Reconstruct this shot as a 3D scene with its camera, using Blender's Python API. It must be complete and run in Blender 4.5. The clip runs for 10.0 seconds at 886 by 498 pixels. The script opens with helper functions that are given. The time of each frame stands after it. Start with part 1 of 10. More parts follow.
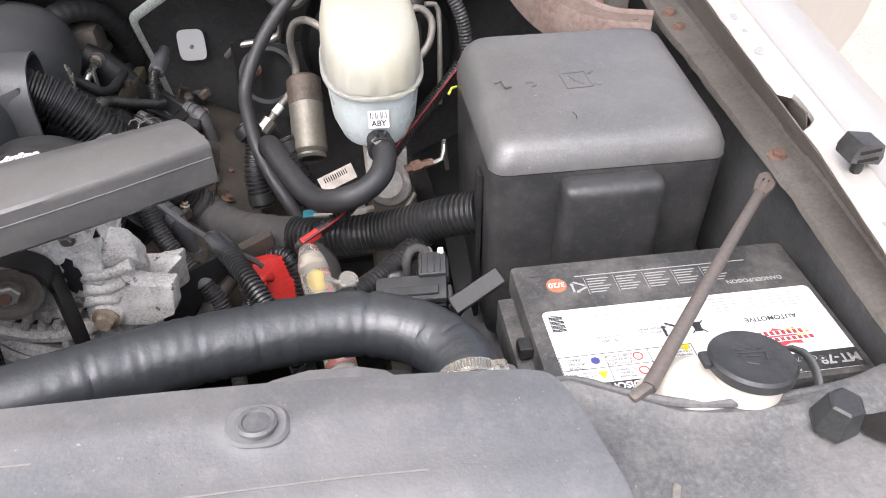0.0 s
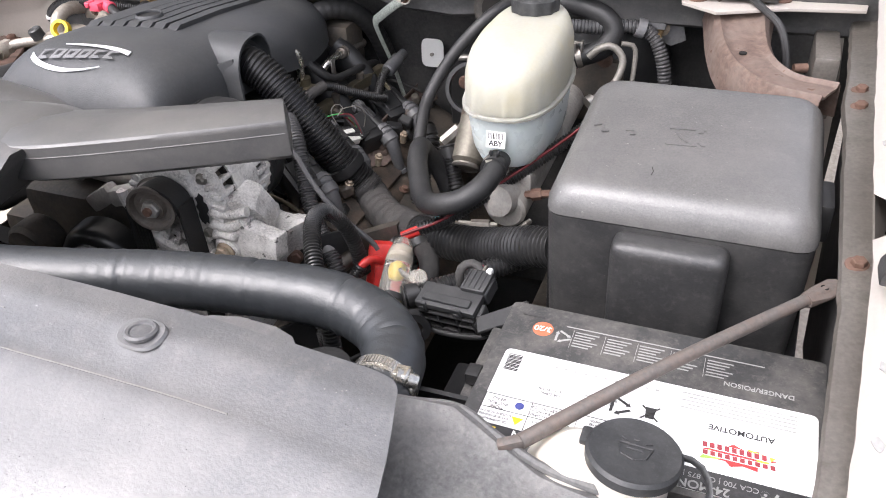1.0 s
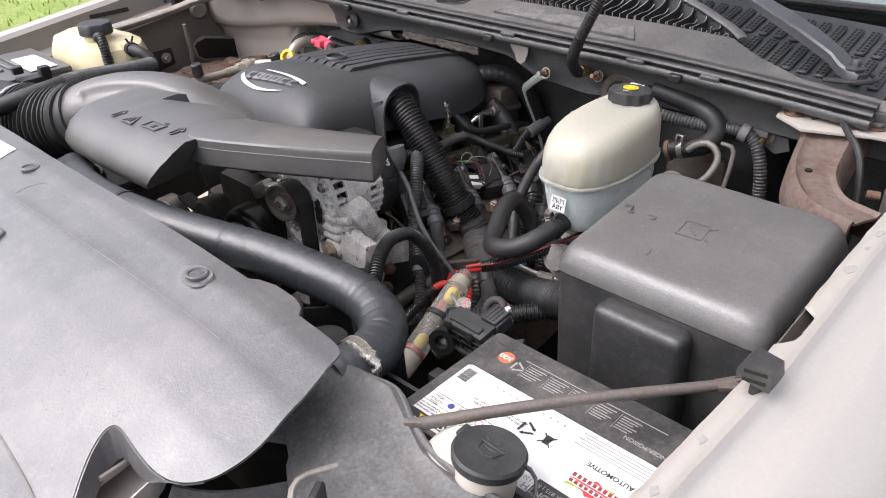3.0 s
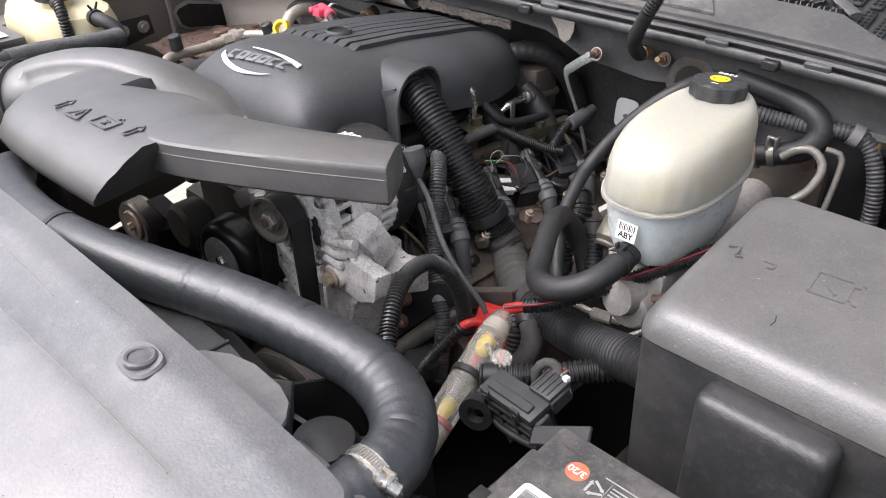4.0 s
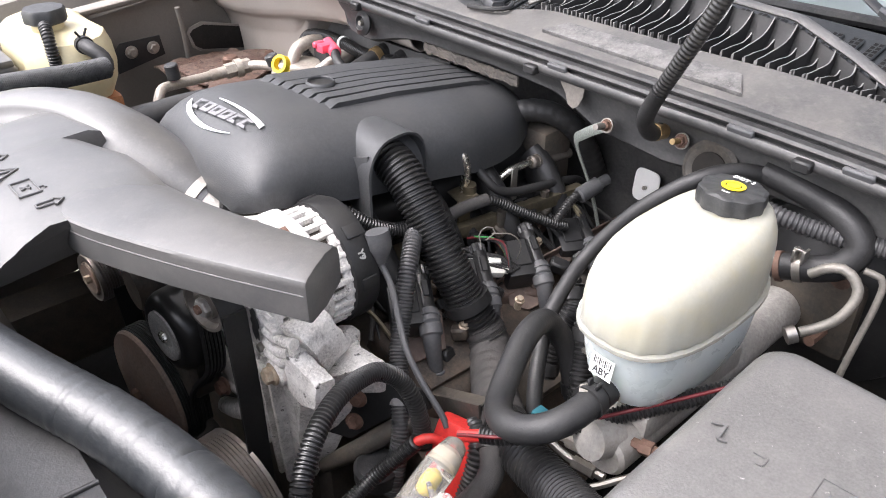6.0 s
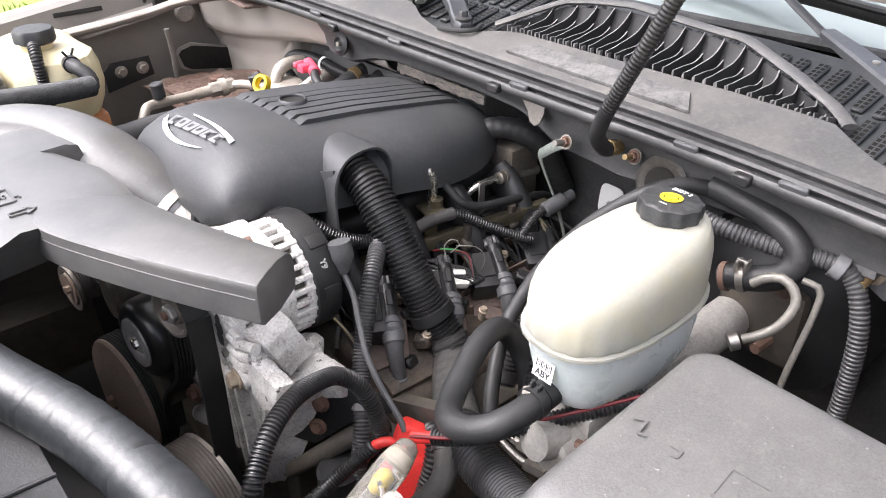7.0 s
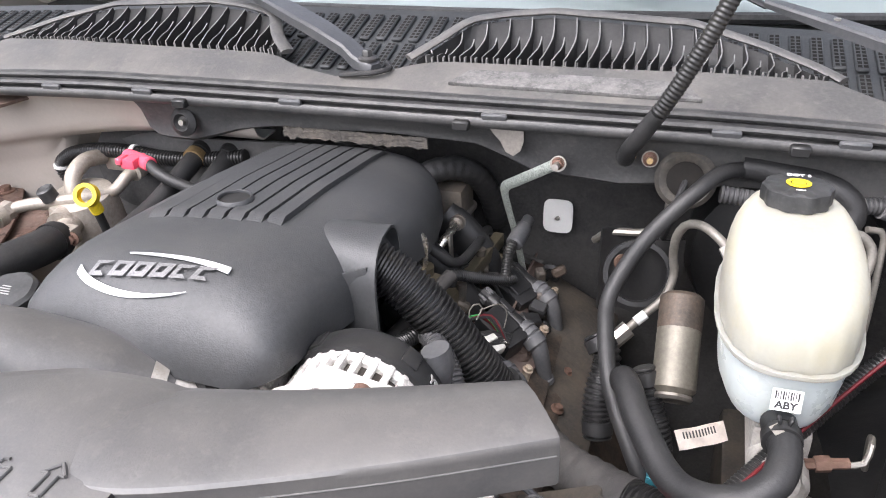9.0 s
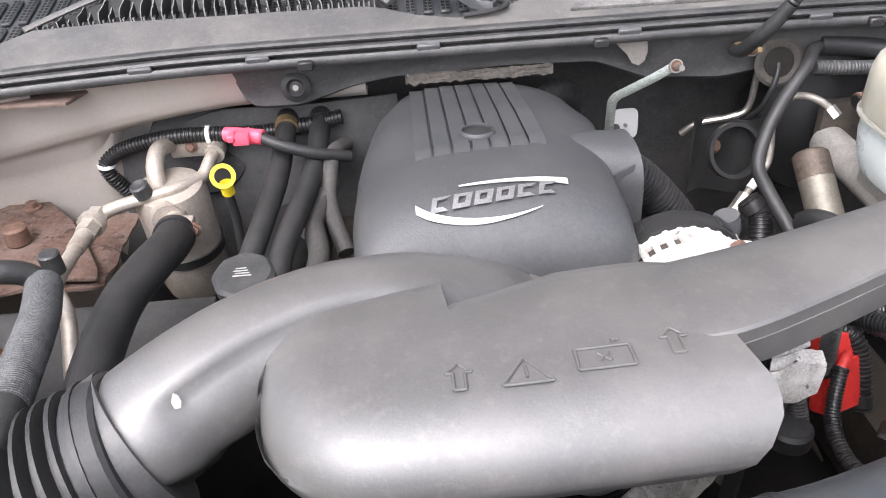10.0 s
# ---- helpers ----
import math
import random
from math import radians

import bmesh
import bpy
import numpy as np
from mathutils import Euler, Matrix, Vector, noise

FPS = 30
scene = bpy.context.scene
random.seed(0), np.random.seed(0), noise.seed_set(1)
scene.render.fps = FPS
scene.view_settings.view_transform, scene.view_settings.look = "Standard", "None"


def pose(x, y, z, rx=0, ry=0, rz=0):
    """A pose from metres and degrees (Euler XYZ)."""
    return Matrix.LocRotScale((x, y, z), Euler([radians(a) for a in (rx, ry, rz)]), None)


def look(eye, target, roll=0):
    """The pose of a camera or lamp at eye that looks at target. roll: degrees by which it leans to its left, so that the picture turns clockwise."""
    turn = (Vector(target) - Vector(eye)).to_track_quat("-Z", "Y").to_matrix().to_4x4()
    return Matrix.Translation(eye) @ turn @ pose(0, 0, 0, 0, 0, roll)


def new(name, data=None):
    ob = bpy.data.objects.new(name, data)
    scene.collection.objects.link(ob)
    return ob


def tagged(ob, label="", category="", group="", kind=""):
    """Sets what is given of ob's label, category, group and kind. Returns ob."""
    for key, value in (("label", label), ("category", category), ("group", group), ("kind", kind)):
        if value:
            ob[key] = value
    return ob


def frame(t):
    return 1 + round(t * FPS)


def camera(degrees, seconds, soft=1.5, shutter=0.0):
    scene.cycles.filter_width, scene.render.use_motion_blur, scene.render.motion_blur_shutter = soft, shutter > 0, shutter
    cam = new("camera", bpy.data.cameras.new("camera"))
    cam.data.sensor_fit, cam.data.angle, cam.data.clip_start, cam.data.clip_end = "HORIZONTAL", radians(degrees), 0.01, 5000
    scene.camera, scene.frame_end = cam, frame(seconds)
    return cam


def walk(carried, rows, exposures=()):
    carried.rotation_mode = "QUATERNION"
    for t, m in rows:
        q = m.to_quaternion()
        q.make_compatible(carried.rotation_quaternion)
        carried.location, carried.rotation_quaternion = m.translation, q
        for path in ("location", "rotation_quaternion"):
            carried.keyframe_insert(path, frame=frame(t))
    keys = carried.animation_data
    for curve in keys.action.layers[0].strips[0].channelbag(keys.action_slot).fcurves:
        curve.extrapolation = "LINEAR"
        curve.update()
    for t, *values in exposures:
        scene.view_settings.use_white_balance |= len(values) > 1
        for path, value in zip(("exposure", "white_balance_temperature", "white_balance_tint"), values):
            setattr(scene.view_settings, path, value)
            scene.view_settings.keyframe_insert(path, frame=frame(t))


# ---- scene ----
cam = camera(59.8, 10.0, soft=1.0)
METRES, EYE, TILT, LEAN, TURN = 2.36, 1.5, -39.0, 0.0, -8.5
ROWS = [
    (0.0, 0.0, 0.0, 0.0, 0.0, 0.0, -0.0),
    (0.5, 0.041, 0.0111, 0.0066, 10.71, 0.03, -6.41),
    (1.0, 0.1267, 0.0161, 0.0113, 26.33, -1.41, -15.61),
    (1.5, 0.1759, -0.0437, -0.0042, 34.94, -0.53, -21.92),
    (2.0, 0.2101, -0.0578, -0.004, 38.39, -0.07, -25.21),
    (2.5, 0.2445, -0.0287, 0.0176, 42.73, -1.79, -27.18),
    (4.0, 0.1478, 0.0674, 0.0534, 45.64, -7.21, -28.45),
    (4.5, 0.1351, 0.0945, 0.0832, 46.29, -8.1, -29.46),
    (5.0, 0.1277, 0.1082, 0.0961, 47.65, -8.77, -30.6),
    (5.5, 0.1173, 0.113, 0.1013, 49.6, -9.58, -31.63),
    (7.0, 0.1403, 0.1265, 0.115, 51.39, -8.34, -31.94),
    (7.5, 0.1277, 0.1157, 0.1055, 47.51, -5.11, -30.27),
    (8.0, 0.0879, 0.0839, 0.09, 40.67, -0.58, -26.85),
    (8.5, 0.0383, 0.0761, 0.0706, 32.49, 2.98, -21.44),
    (9.0, -0.038, 0.0733, 0.0577, 22.75, 5.45, -14.36),
    (9.5, -0.1309, 0.0232, 0.02, 14.5, 6.2, -7.72),
    (10.0, -0.2403, -0.0057, -0.0022, 5.51, 5.83, -0.38),
]
STEPS = [(t, pose(0, 0, EYE, TILT, LEAN, TURN) @ pose(METRES * x, METRES * y, METRES * z, 90 + pitch, roll, yaw)) for t, x, y, z, yaw, pitch, roll in ROWS]
STEPS += [(2.7, look((0.594, -0.063, 1.571), (-0.603, 1.197, 0.581), -2.1)), (3.8, look((0.395, 0.117, 1.495), (-0.787, 1.311, 0.409), -2.3)), (5.7, look((0.321, 0.323, 1.515), (-0.936, 1.42, 0.411), -0.1))]
walk(cam, sorted(STEPS, key=lambda s: s[0]), exposures=[(0.0, 1.20, 6250, 15), (0.8, 1.20, 6250, 15), (1.7, 0.92, 6250, 15), (2.4, 0.77, 6300, 15), (4.0, 1.0, 6250, 15), (4.5, 1.25, 6250, 15), (5.0, 1.38, 6250, 15), (7.0, 1.62, 6300, 15), (8.5, 1.38, 6250, 15), (10.0, 1.47, 6200, 15)])
from mathutils import geometry


# ---------- light ----------
world = bpy.data.worlds.new("overcast_sky")
scene.world = world
world.use_nodes = True
wn = world.node_tree.nodes
sky = wn.new("ShaderNodeTexSky")
sky.sky_type = "NISHITA"
sky.sun_disc = False
sky.sun_elevation = radians(56)
sky.sun_rotation = radians(214)
sky.air_density, sky.dust_density, sky.ozone_density = 1.0, 7.0, 1.0
wn["Background"].inputs["Strength"].default_value = 0.15
hue = wn.new("ShaderNodeHueSaturation")
hue.inputs["Saturation"].default_value = 0.35
world.node_tree.links.new(sky.outputs[0], hue.inputs["Color"])
world.node_tree.links.new(hue.outputs[0], wn["Background"].inputs["Color"])
sun = new("sun", bpy.data.lights.new("sun", "SUN"))
sun.data.energy, sun.data.angle, sun.data.color = 1.0, radians(110), (1.0, 0.99, 0.985)
sun.matrix_world = look((-0.559, -0.829, 1.483), (0, 0, 0))

# ---------- materials ----------


def nodes_of(m):
    m.use_nodes = True
    nt = m.node_tree
    return nt, nt.nodes, nt.links, nt.nodes["Principled BSDF"]


def mat(name, col, rough=0.5, metal=0.0, dirt=None, dirt_amount=0.3, dirt_scale=9.0, grain=0.14, grain_scale=240.0,
        bump=0.15, bump_scale=350.0, spots=None, spot_scale=60.0, spot_cut=0.66, coat=0.0, lift=0.5, sheet=None):
    """A surface: base colour, fine grain, larger patches of dirt, hard-edged spots, and a fine relief."""
    m = bpy.data.materials.new(name)
    nt, ns, ln, bsdf = nodes_of(m)
    co = ns.new("ShaderNodeTexCoord")

    def tex(scale, detail, rough_):
        t = ns.new("ShaderNodeTexNoise")
        t.inputs["Scale"].default_value, t.inputs["Detail"].default_value, t.inputs["Roughness"].default_value = scale, detail, rough_
        ln.new(co.outputs["Object"], t.inputs["Vector"])
        return t.outputs["Fac"]

    def ramp(value, lo, hi):
        r = ns.new("ShaderNodeMapRange")
        r.inputs["From Min"].default_value, r.inputs["From Max"].default_value = lo, hi
        ln.new(value, r.inputs["Value"])
        return r.outputs["Result"]

    def mix(fac, a, b, amount=1.0):
        x = ns.new("ShaderNodeMix")
        x.data_type = "RGBA"
        if amount != 1.0:
            k = ns.new("ShaderNodeMath")
            k.operation = "MULTIPLY"
            ln.new(fac, k.inputs[0])
            k.inputs[1].default_value = amount
            fac = k.outputs[0]
        ln.new(fac, x.inputs[0])
        for sock, v in ((x.inputs[6], a), (x.inputs[7], b)):
            if isinstance(v, tuple):
                sock.default_value = (*v, 1)
            else:
                ln.new(v, sock)
        return x.outputs[2]

    fine = tex(grain_scale, 3, 0.6)
    lo = tuple(c * (1 - grain) for c in col)
    hi = tuple(min(1, c * (1 + grain)) for c in col)
    out = mix(ramp(fine, 0.3, 0.7), lo, hi)
    if dirt:
        patch = ramp(tex(dirt_scale, 6, 0.65), 0.42, 0.68)
        out = mix(patch, out, dirt, dirt_amount)
        speck = ramp(tex(dirt_scale * 9, 4, 0.7), 0.52, 0.72)
        out = mix(speck, out, dirt, dirt_amount * 0.8)
    if spots:
        out = mix(ramp(tex(spot_scale, 5, 0.6), spot_cut, spot_cut + 0.05), out, spots)
    ln.new(out, bsdf.inputs["Base Color"])
    rr = ns.new("ShaderNodeMapRange")
    rr.inputs["To Min"].default_value, rr.inputs["To Max"].default_value = max(0.03, rough - 0.1), min(1, rough + 0.12)
    ln.new(tex(dirt_scale * 2.3, 5, 0.6), rr.inputs["Value"])
    ln.new(rr.outputs["Result"], bsdf.inputs["Roughness"])
    bsdf.inputs["Metallic"].default_value = metal
    bsdf.inputs["Coat Weight"].default_value = coat
    bsdf.inputs["Coat Roughness"].default_value = max(0.05, rough - 0.16)
    bsdf.inputs["Specular IOR Level"].default_value = lift
    if bump:
        b = ns.new("ShaderNodeBump")
        b.inputs["Strength"].default_value, b.inputs["Distance"].default_value = bump, 0.0012
        ln.new(tex(bump_scale, 4, 0.55), b.inputs["Height"])
        ln.new(b.outputs["Normal"], bsdf.inputs["Normal"])
    return m


def clear(name, col, rough=0.15, trans=1.0, sub=0.0):
    m = bpy.data.materials.new(name)
    nt, ns, ln, bsdf = nodes_of(m)
    bsdf.inputs["Base Color"].default_value = (*col, 1)
    bsdf.inputs["Roughness"].default_value = rough
    bsdf.inputs["Transmission Weight"].default_value = trans
    bsdf.inputs["IOR"].default_value = 1.45
    if sub:
        bsdf.inputs["Subsurface Weight"].default_value = sub
        bsdf.inputs["Subsurface Radius"].default_value = (0.02, 0.018, 0.014)
        bsdf.inputs["Subsurface Scale"].default_value = 1.0
    return m


M_SHIELD = mat("faded_shield_plastic", (0.105, 0.1065, 0.11), 0.4, coat=0.4, dirt=(0.24, 0.228, 0.22), dirt_amount=0.45, dirt_scale=5.5, grain=0.12, grain_scale=300, bump=0.3, bump_scale=420, lift=0.8, spots=(0.3, 0.295, 0.29), spot_scale=90, spot_cut=0.71)
M_SUPPORT = mat("dusty_support_plastic", (0.1, 0.1, 0.1), 0.55, dirt=(0.27, 0.255, 0.24), dirt_amount=0.4, dirt_scale=16, grain=0.25, grain_scale=260, bump=0.35, bump_scale=380, spots=(0.32, 0.31, 0.3), spot_scale=120, spot_cut=0.7)
M_DUCT = mat("grey_duct_plastic", (0.072, 0.071, 0.0705), 0.45, dirt=(0.145, 0.138, 0.13), dirt_amount=0.5, dirt_scale=9, grain=0.1, grain_scale=420, bump=0.14, bump_scale=520, lift=0.8, coat=0.42, spots=(0.22, 0.21, 0.2), spot_scale=190, spot_cut=0.78)
M_COVER = mat("dark_engine_cover_plastic", (0.047, 0.049, 0.052), 0.46, dirt=(0.1, 0.098, 0.095), dirt_amount=0.25, bump=0.3, bump_scale=600)
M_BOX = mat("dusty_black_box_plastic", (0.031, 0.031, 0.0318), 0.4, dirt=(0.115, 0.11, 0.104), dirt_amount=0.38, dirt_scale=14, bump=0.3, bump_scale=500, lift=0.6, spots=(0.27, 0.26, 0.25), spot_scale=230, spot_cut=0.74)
M_BLACK = mat("black_plastic", (0.015, 0.0152, 0.016), 0.42, dirt=(0.055, 0.053, 0.05), dirt_amount=0.25, dirt_scale=20)
M_RUBBER = mat("black_rubber", (0.019, 0.0192, 0.02), 0.5, dirt=(0.06, 0.058, 0.056), dirt_amount=0.28, dirt_scale=25, bump=0.3)
M_HOSE = mat("smooth_coolant_hose", (0.024, 0.027, 0.0305), 0.4, dirt=(0.04, 0.043, 0.047), dirt_amount=0.3, dirt_scale=30, bump=0.3, bump_scale=260, lift=0.85, coat=0.12)
M_LOOM = mat("split_loom_plastic", (0.015, 0.015, 0.0155), 0.3, dirt=(0.06, 0.058, 0.055), dirt_amount=0.3, dirt_scale=30)
M_TAPE = mat("cloth_tape", (0.045, 0.043, 0.042), 0.75, dirt=(0.12, 0.11, 0.1), dirt_amount=0.35, dirt_scale=25, bump=0.6, bump_scale=700)
M_GREYPL = mat("grey_connector_plastic", (0.17, 0.17, 0.175), 0.5, dirt=(0.25, 0.23, 0.2), dirt_amount=0.3)
M_BOOT = mat("dark_grey_boot", (0.075, 0.077, 0.082), 0.5, dirt=(0.13, 0.12, 0.11), dirt_amount=0.35, dirt_scale=40)
M_WHITEPL = mat("white_connector_plastic", (0.7, 0.7, 0.66), 0.45, dirt=(0.4, 0.36, 0.3), dirt_amount=0.3, dirt_scale=40)
M_PAINT = mat("pewter_body_paint", (0.5, 0.47, 0.435), 0.32, 0.35, dirt=(0.5, 0.47, 0.43), dirt_amount=0.2, grain=0.03, bump=0.04, coat=0.5)
M_INNER = mat("dirty_inner_paint", (0.24, 0.22, 0.198), 0.42, 0.6, dirt=(0.12, 0.105, 0.09), dirt_amount=0.55, dirt_scale=6, bump=0.1)
M_BULK = mat("bulkhead_paint", (0.43, 0.395, 0.36), 0.42, 0.1, dirt=(0.33, 0.3, 0.26), dirt_amount=0.35, dirt_scale=3.2, grain=0.04, bump=0.05)
M_CHIP = mat("chipped_primer", (0.3, 0.295, 0.285), 0.6)
M_RUST = mat("rusted_steel", (0.135, 0.092, 0.074), 0.7, 0.1, dirt=(0.2, 0.165, 0.145), dirt_amount=0.6, dirt_scale=14, grain=0.25, grain_scale=120, bump=0.5, bump_scale=160, spots=(0.09, 0.045, 0.028), spot_cut=0.66)
M_DECK = mat("deeply_rusted_deck", (0.1, 0.058, 0.043), 0.8, 0.1, dirt=(0.22, 0.17, 0.145), dirt_amount=0.6, dirt_scale=18, grain=0.35, grain_scale=90, bump=0.8, bump_scale=120, spots=(0.05, 0.028, 0.022), spot_cut=0.58)
M_RUSTBOLT = mat("rusty_bolt", (0.17, 0.1, 0.075), 0.7, 0.2, dirt=(0.1, 0.06, 0.04), dirt_amount=0.6, dirt_scale=80, bump=0.4)
M_STEEL = mat("dull_steel", (0.42, 0.4, 0.37), 0.4, 0.85, dirt=(0.2, 0.17, 0.13), dirt_amount=0.5, dirt_scale=60)
M_BRIGHT = mat("bright_zinc", (0.75, 0.73, 0.68), 0.25, 0.95, dirt=(0.4, 0.33, 0.22), dirt_amount=0.35, dirt_scale=70)
M_BRASS = mat("brass_fitting", (0.42, 0.3, 0.15), 0.42, 0.7, dirt=(0.2, 0.13, 0.07), dirt_amount=0.5, dirt_scale=70)
M_ALU = mat("oxidised_cast_aluminium", (0.52, 0.5, 0.475), 0.65, 0.1, dirt=(0.86, 0.84, 0.81), dirt_amount=0.9, dirt_scale=34, grain=0.35, grain_scale=380, bump=1.0, bump_scale=160, spots=(0.13, 0.125, 0.118), spot_scale=85, spot_cut=0.63)
M_ALU2 = mat("grey_cast_aluminium", (0.42, 0.405, 0.38), 0.6, 0.2, dirt=(0.24, 0.21, 0.175), dirt_amount=0.5, dirt_scale=30, grain=0.2, bump=0.6, bump_scale=200)
M_IRON = mat("oily_engine_metal", (0.075, 0.068, 0.06), 0.6, 0.3, dirt=(0.17, 0.135, 0.1), dirt_amount=0.5, dirt_scale=25, bump=0.5, bump_scale=150)
M_VALVE = mat("dirty_valve_cover", (0.052, 0.043, 0.036), 0.6, 0.2, dirt=(0.19, 0.135, 0.095), dirt_amount=0.45, dirt_scale=34, grain=0.3, bump=0.6, bump_scale=170)
M_PULLEY = mat("worn_pulley_steel", (0.2, 0.185, 0.17), 0.42, 0.5, dirt=(0.15, 0.11, 0.08), dirt_amount=0.45, dirt_scale=40)
M_SILVERBAR = mat("silver_grille_plastic", (0.5, 0.5, 0.5), 0.3, 0.4, dirt=(0.3, 0.29, 0.28), dirt_amount=0.3, dirt_scale=30)
# Pale grey that puts light on the shield's creases into the colour.
M_CREASE = mat("lit_crease_grey", (0.2, 0.19, 0.18), 0.5, dirt=(0.22, 0.21, 0.2), dirt_amount=0.5, dirt_scale=40)
M_CONDUIT = mat("dark_grey_conduit", (0.05, 0.05, 0.052), 0.42, dirt=(0.13, 0.125, 0.12), dirt_amount=0.35, dirt_scale=25)
M_BRONZE = mat("bronze_fuel_rail", (0.23, 0.2, 0.14), 0.42, 0.75, dirt=(0.13, 0.11, 0.08), dirt_amount=0.5, dirt_scale=40)
M_PIN = mat("faded_pin_plastic", (0.1, 0.1, 0.103), 0.42, dirt=(0.2, 0.195, 0.19), dirt_amount=0.4, dirt_scale=60)
# Beige inner fender paint, its shade put into a darker colour.
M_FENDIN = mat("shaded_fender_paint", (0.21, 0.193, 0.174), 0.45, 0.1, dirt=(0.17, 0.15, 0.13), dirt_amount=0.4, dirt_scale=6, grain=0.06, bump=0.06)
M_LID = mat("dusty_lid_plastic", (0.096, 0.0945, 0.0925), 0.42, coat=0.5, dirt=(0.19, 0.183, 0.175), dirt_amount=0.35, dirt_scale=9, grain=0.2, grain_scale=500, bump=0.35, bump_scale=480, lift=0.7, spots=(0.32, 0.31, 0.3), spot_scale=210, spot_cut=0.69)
M_FACE = mat("scratched_idler_steel", (0.48, 0.48, 0.465), 0.38, 0.5, dirt=(0.16, 0.155, 0.15), dirt_amount=0.35, dirt_scale=30, grain=0.25, grain_scale=400)
M_DRUM = mat("polished_black_drum", (0.014, 0.014, 0.014), 0.3, bump=0.05)
M_RUSTDISC = mat("rust_brown_steel", (0.27, 0.215, 0.18), 0.5, 0.3, dirt=(0.32, 0.21, 0.15), dirt_amount=0.5, dirt_scale=26, grain=0.2)
M_PALEBOLT = mat("weathered_bolt", (0.42, 0.36, 0.28), 0.55, 0.4, dirt=(0.26, 0.15, 0.09), dirt_amount=0.55, dirt_scale=90, bump=0.4)
M_HUB = mat("grey_hub_steel", (0.45, 0.44, 0.42), 0.45, 0.6, dirt=(0.18, 0.16, 0.14), dirt_amount=0.4, dirt_scale=50)
M_BELT = mat("ribbed_belt_rubber", (0.012, 0.012, 0.012), 0.6, bump=0.2)
M_COWL = mat("faded_cowl_plastic", (0.085, 0.0835, 0.082), 0.55, coat=0.15, dirt=(0.2, 0.187, 0.168), dirt_amount=0.45, dirt_scale=8, bump=0.3, bump_scale=300, spots=(0.3, 0.28, 0.26), spot_scale=70, spot_cut=0.72)
M_CHALK = mat("chalky_cowl_streaks", (0.09, 0.0885, 0.0865), 0.6, dirt=(0.3, 0.29, 0.28), dirt_amount=0.6, dirt_scale=30, bump=0.4, bump_scale=200)
# Paler tone that puts the light on louvre edges into the colour.
M_FIN = mat("lit_louvre_edge", (0.14, 0.139, 0.136), 0.42, coat=0.3, dirt=(0.27, 0.262, 0.25), dirt_amount=0.5, dirt_scale=30)
M_SEALCLIP = mat("seal_clip", (0.09, 0.092, 0.095), 0.5)
M_PAD = mat("firewall_pad", (0.062, 0.062, 0.063), 0.7, dirt=(0.14, 0.135, 0.13), dirt_amount=0.45, dirt_scale=12, bump=0.4, bump_scale=250)
M_WIPER = mat("wiper_arm_paint", (0.045, 0.047, 0.052), 0.4, dirt=(0.09, 0.09, 0.095), dirt_amount=0.4, dirt_scale=20, coat=0.3)
# Same plastic, darker: shade of blade sides and vent floor in the colour.
M_LOUVRE = mat("shaded_louvre_plastic", (0.022, 0.022, 0.0225), 0.6, dirt=(0.05, 0.048, 0.046), dirt_amount=0.4, dirt_scale=20)
M_BRACE = mat("weathered_brace_paint", (0.3, 0.272, 0.245), 0.55, 0.2, dirt=(0.19, 0.15, 0.125), dirt_amount=0.6, dirt_scale=20, bump=0.3)
M_MESH = mat("black_cowl_mesh", (0.035, 0.038, 0.04), 0.5, dirt=(0.1, 0.1, 0.1), dirt_amount=0.3)
M_SEAL = mat("cowl_seal_rubber", (0.034, 0.0345, 0.035), 0.42, dirt=(0.11, 0.105, 0.1), dirt_amount=0.4, dirt_scale=30)
M_GROM = mat("aged_grommet_rubber", (0.055, 0.05, 0.044), 0.6, dirt=(0.14, 0.12, 0.095), dirt_amount=0.5, dirt_scale=30)
M_MAT = mat("firewall_insulation", (0.042, 0.042, 0.043), 0.75, dirt=(0.1, 0.096, 0.09), dirt_amount=0.5, dirt_scale=9, grain=0.25, bump=0.5, bump_scale=250, lift=0.3)
# Near-black that puts the shade of holes, gaps and closed spaces into colour.
M_DARK = mat("shade_black", (0.018, 0.017, 0.016), 0.8, dirt=(0.036, 0.032, 0.028), dirt_amount=0.5, dirt_scale=10, lift=0.15)
M_TANKW = mat("milky_reservoir_plastic", (0.4, 0.392, 0.335), 0.38, dirt=(0.42, 0.38, 0.245), dirt_amount=0.55, dirt_scale=9, grain=0.04, bump=0.1, bump_scale=120)
M_TANKB = mat("reservoir_with_fluid", (0.66, 0.72, 0.7), 0.28, dirt=(0.6, 0.66, 0.64), dirt_amount=0.4, dirt_scale=14, grain=0.03, bump=0.06, bump_scale=120)
for tank_ in (M_TANKW, M_TANKB):
    tank_.node_tree.nodes["Principled BSDF"].inputs["Subsurface Weight"].default_value = 0.8
    tank_.node_tree.nodes["Principled BSDF"].inputs["Subsurface Scale"].default_value = 0.06
    tank_.node_tree.nodes["Principled BSDF"].inputs["Subsurface Radius"].default_value = (1.0, 0.95, 0.85)
M_YELLOWTANK = mat("yellowed_tank_plastic", (0.68, 0.61, 0.4), 0.36, dirt=(0.62, 0.5, 0.26), dirt_amount=0.5, dirt_scale=9, grain=0.04, bump=0.1, bump_scale=90)
M_CAP = mat("black_cap_plastic", (0.028, 0.029, 0.03), 0.45, dirt=(0.1, 0.1, 0.1), dirt_amount=0.3, dirt_scale=40)
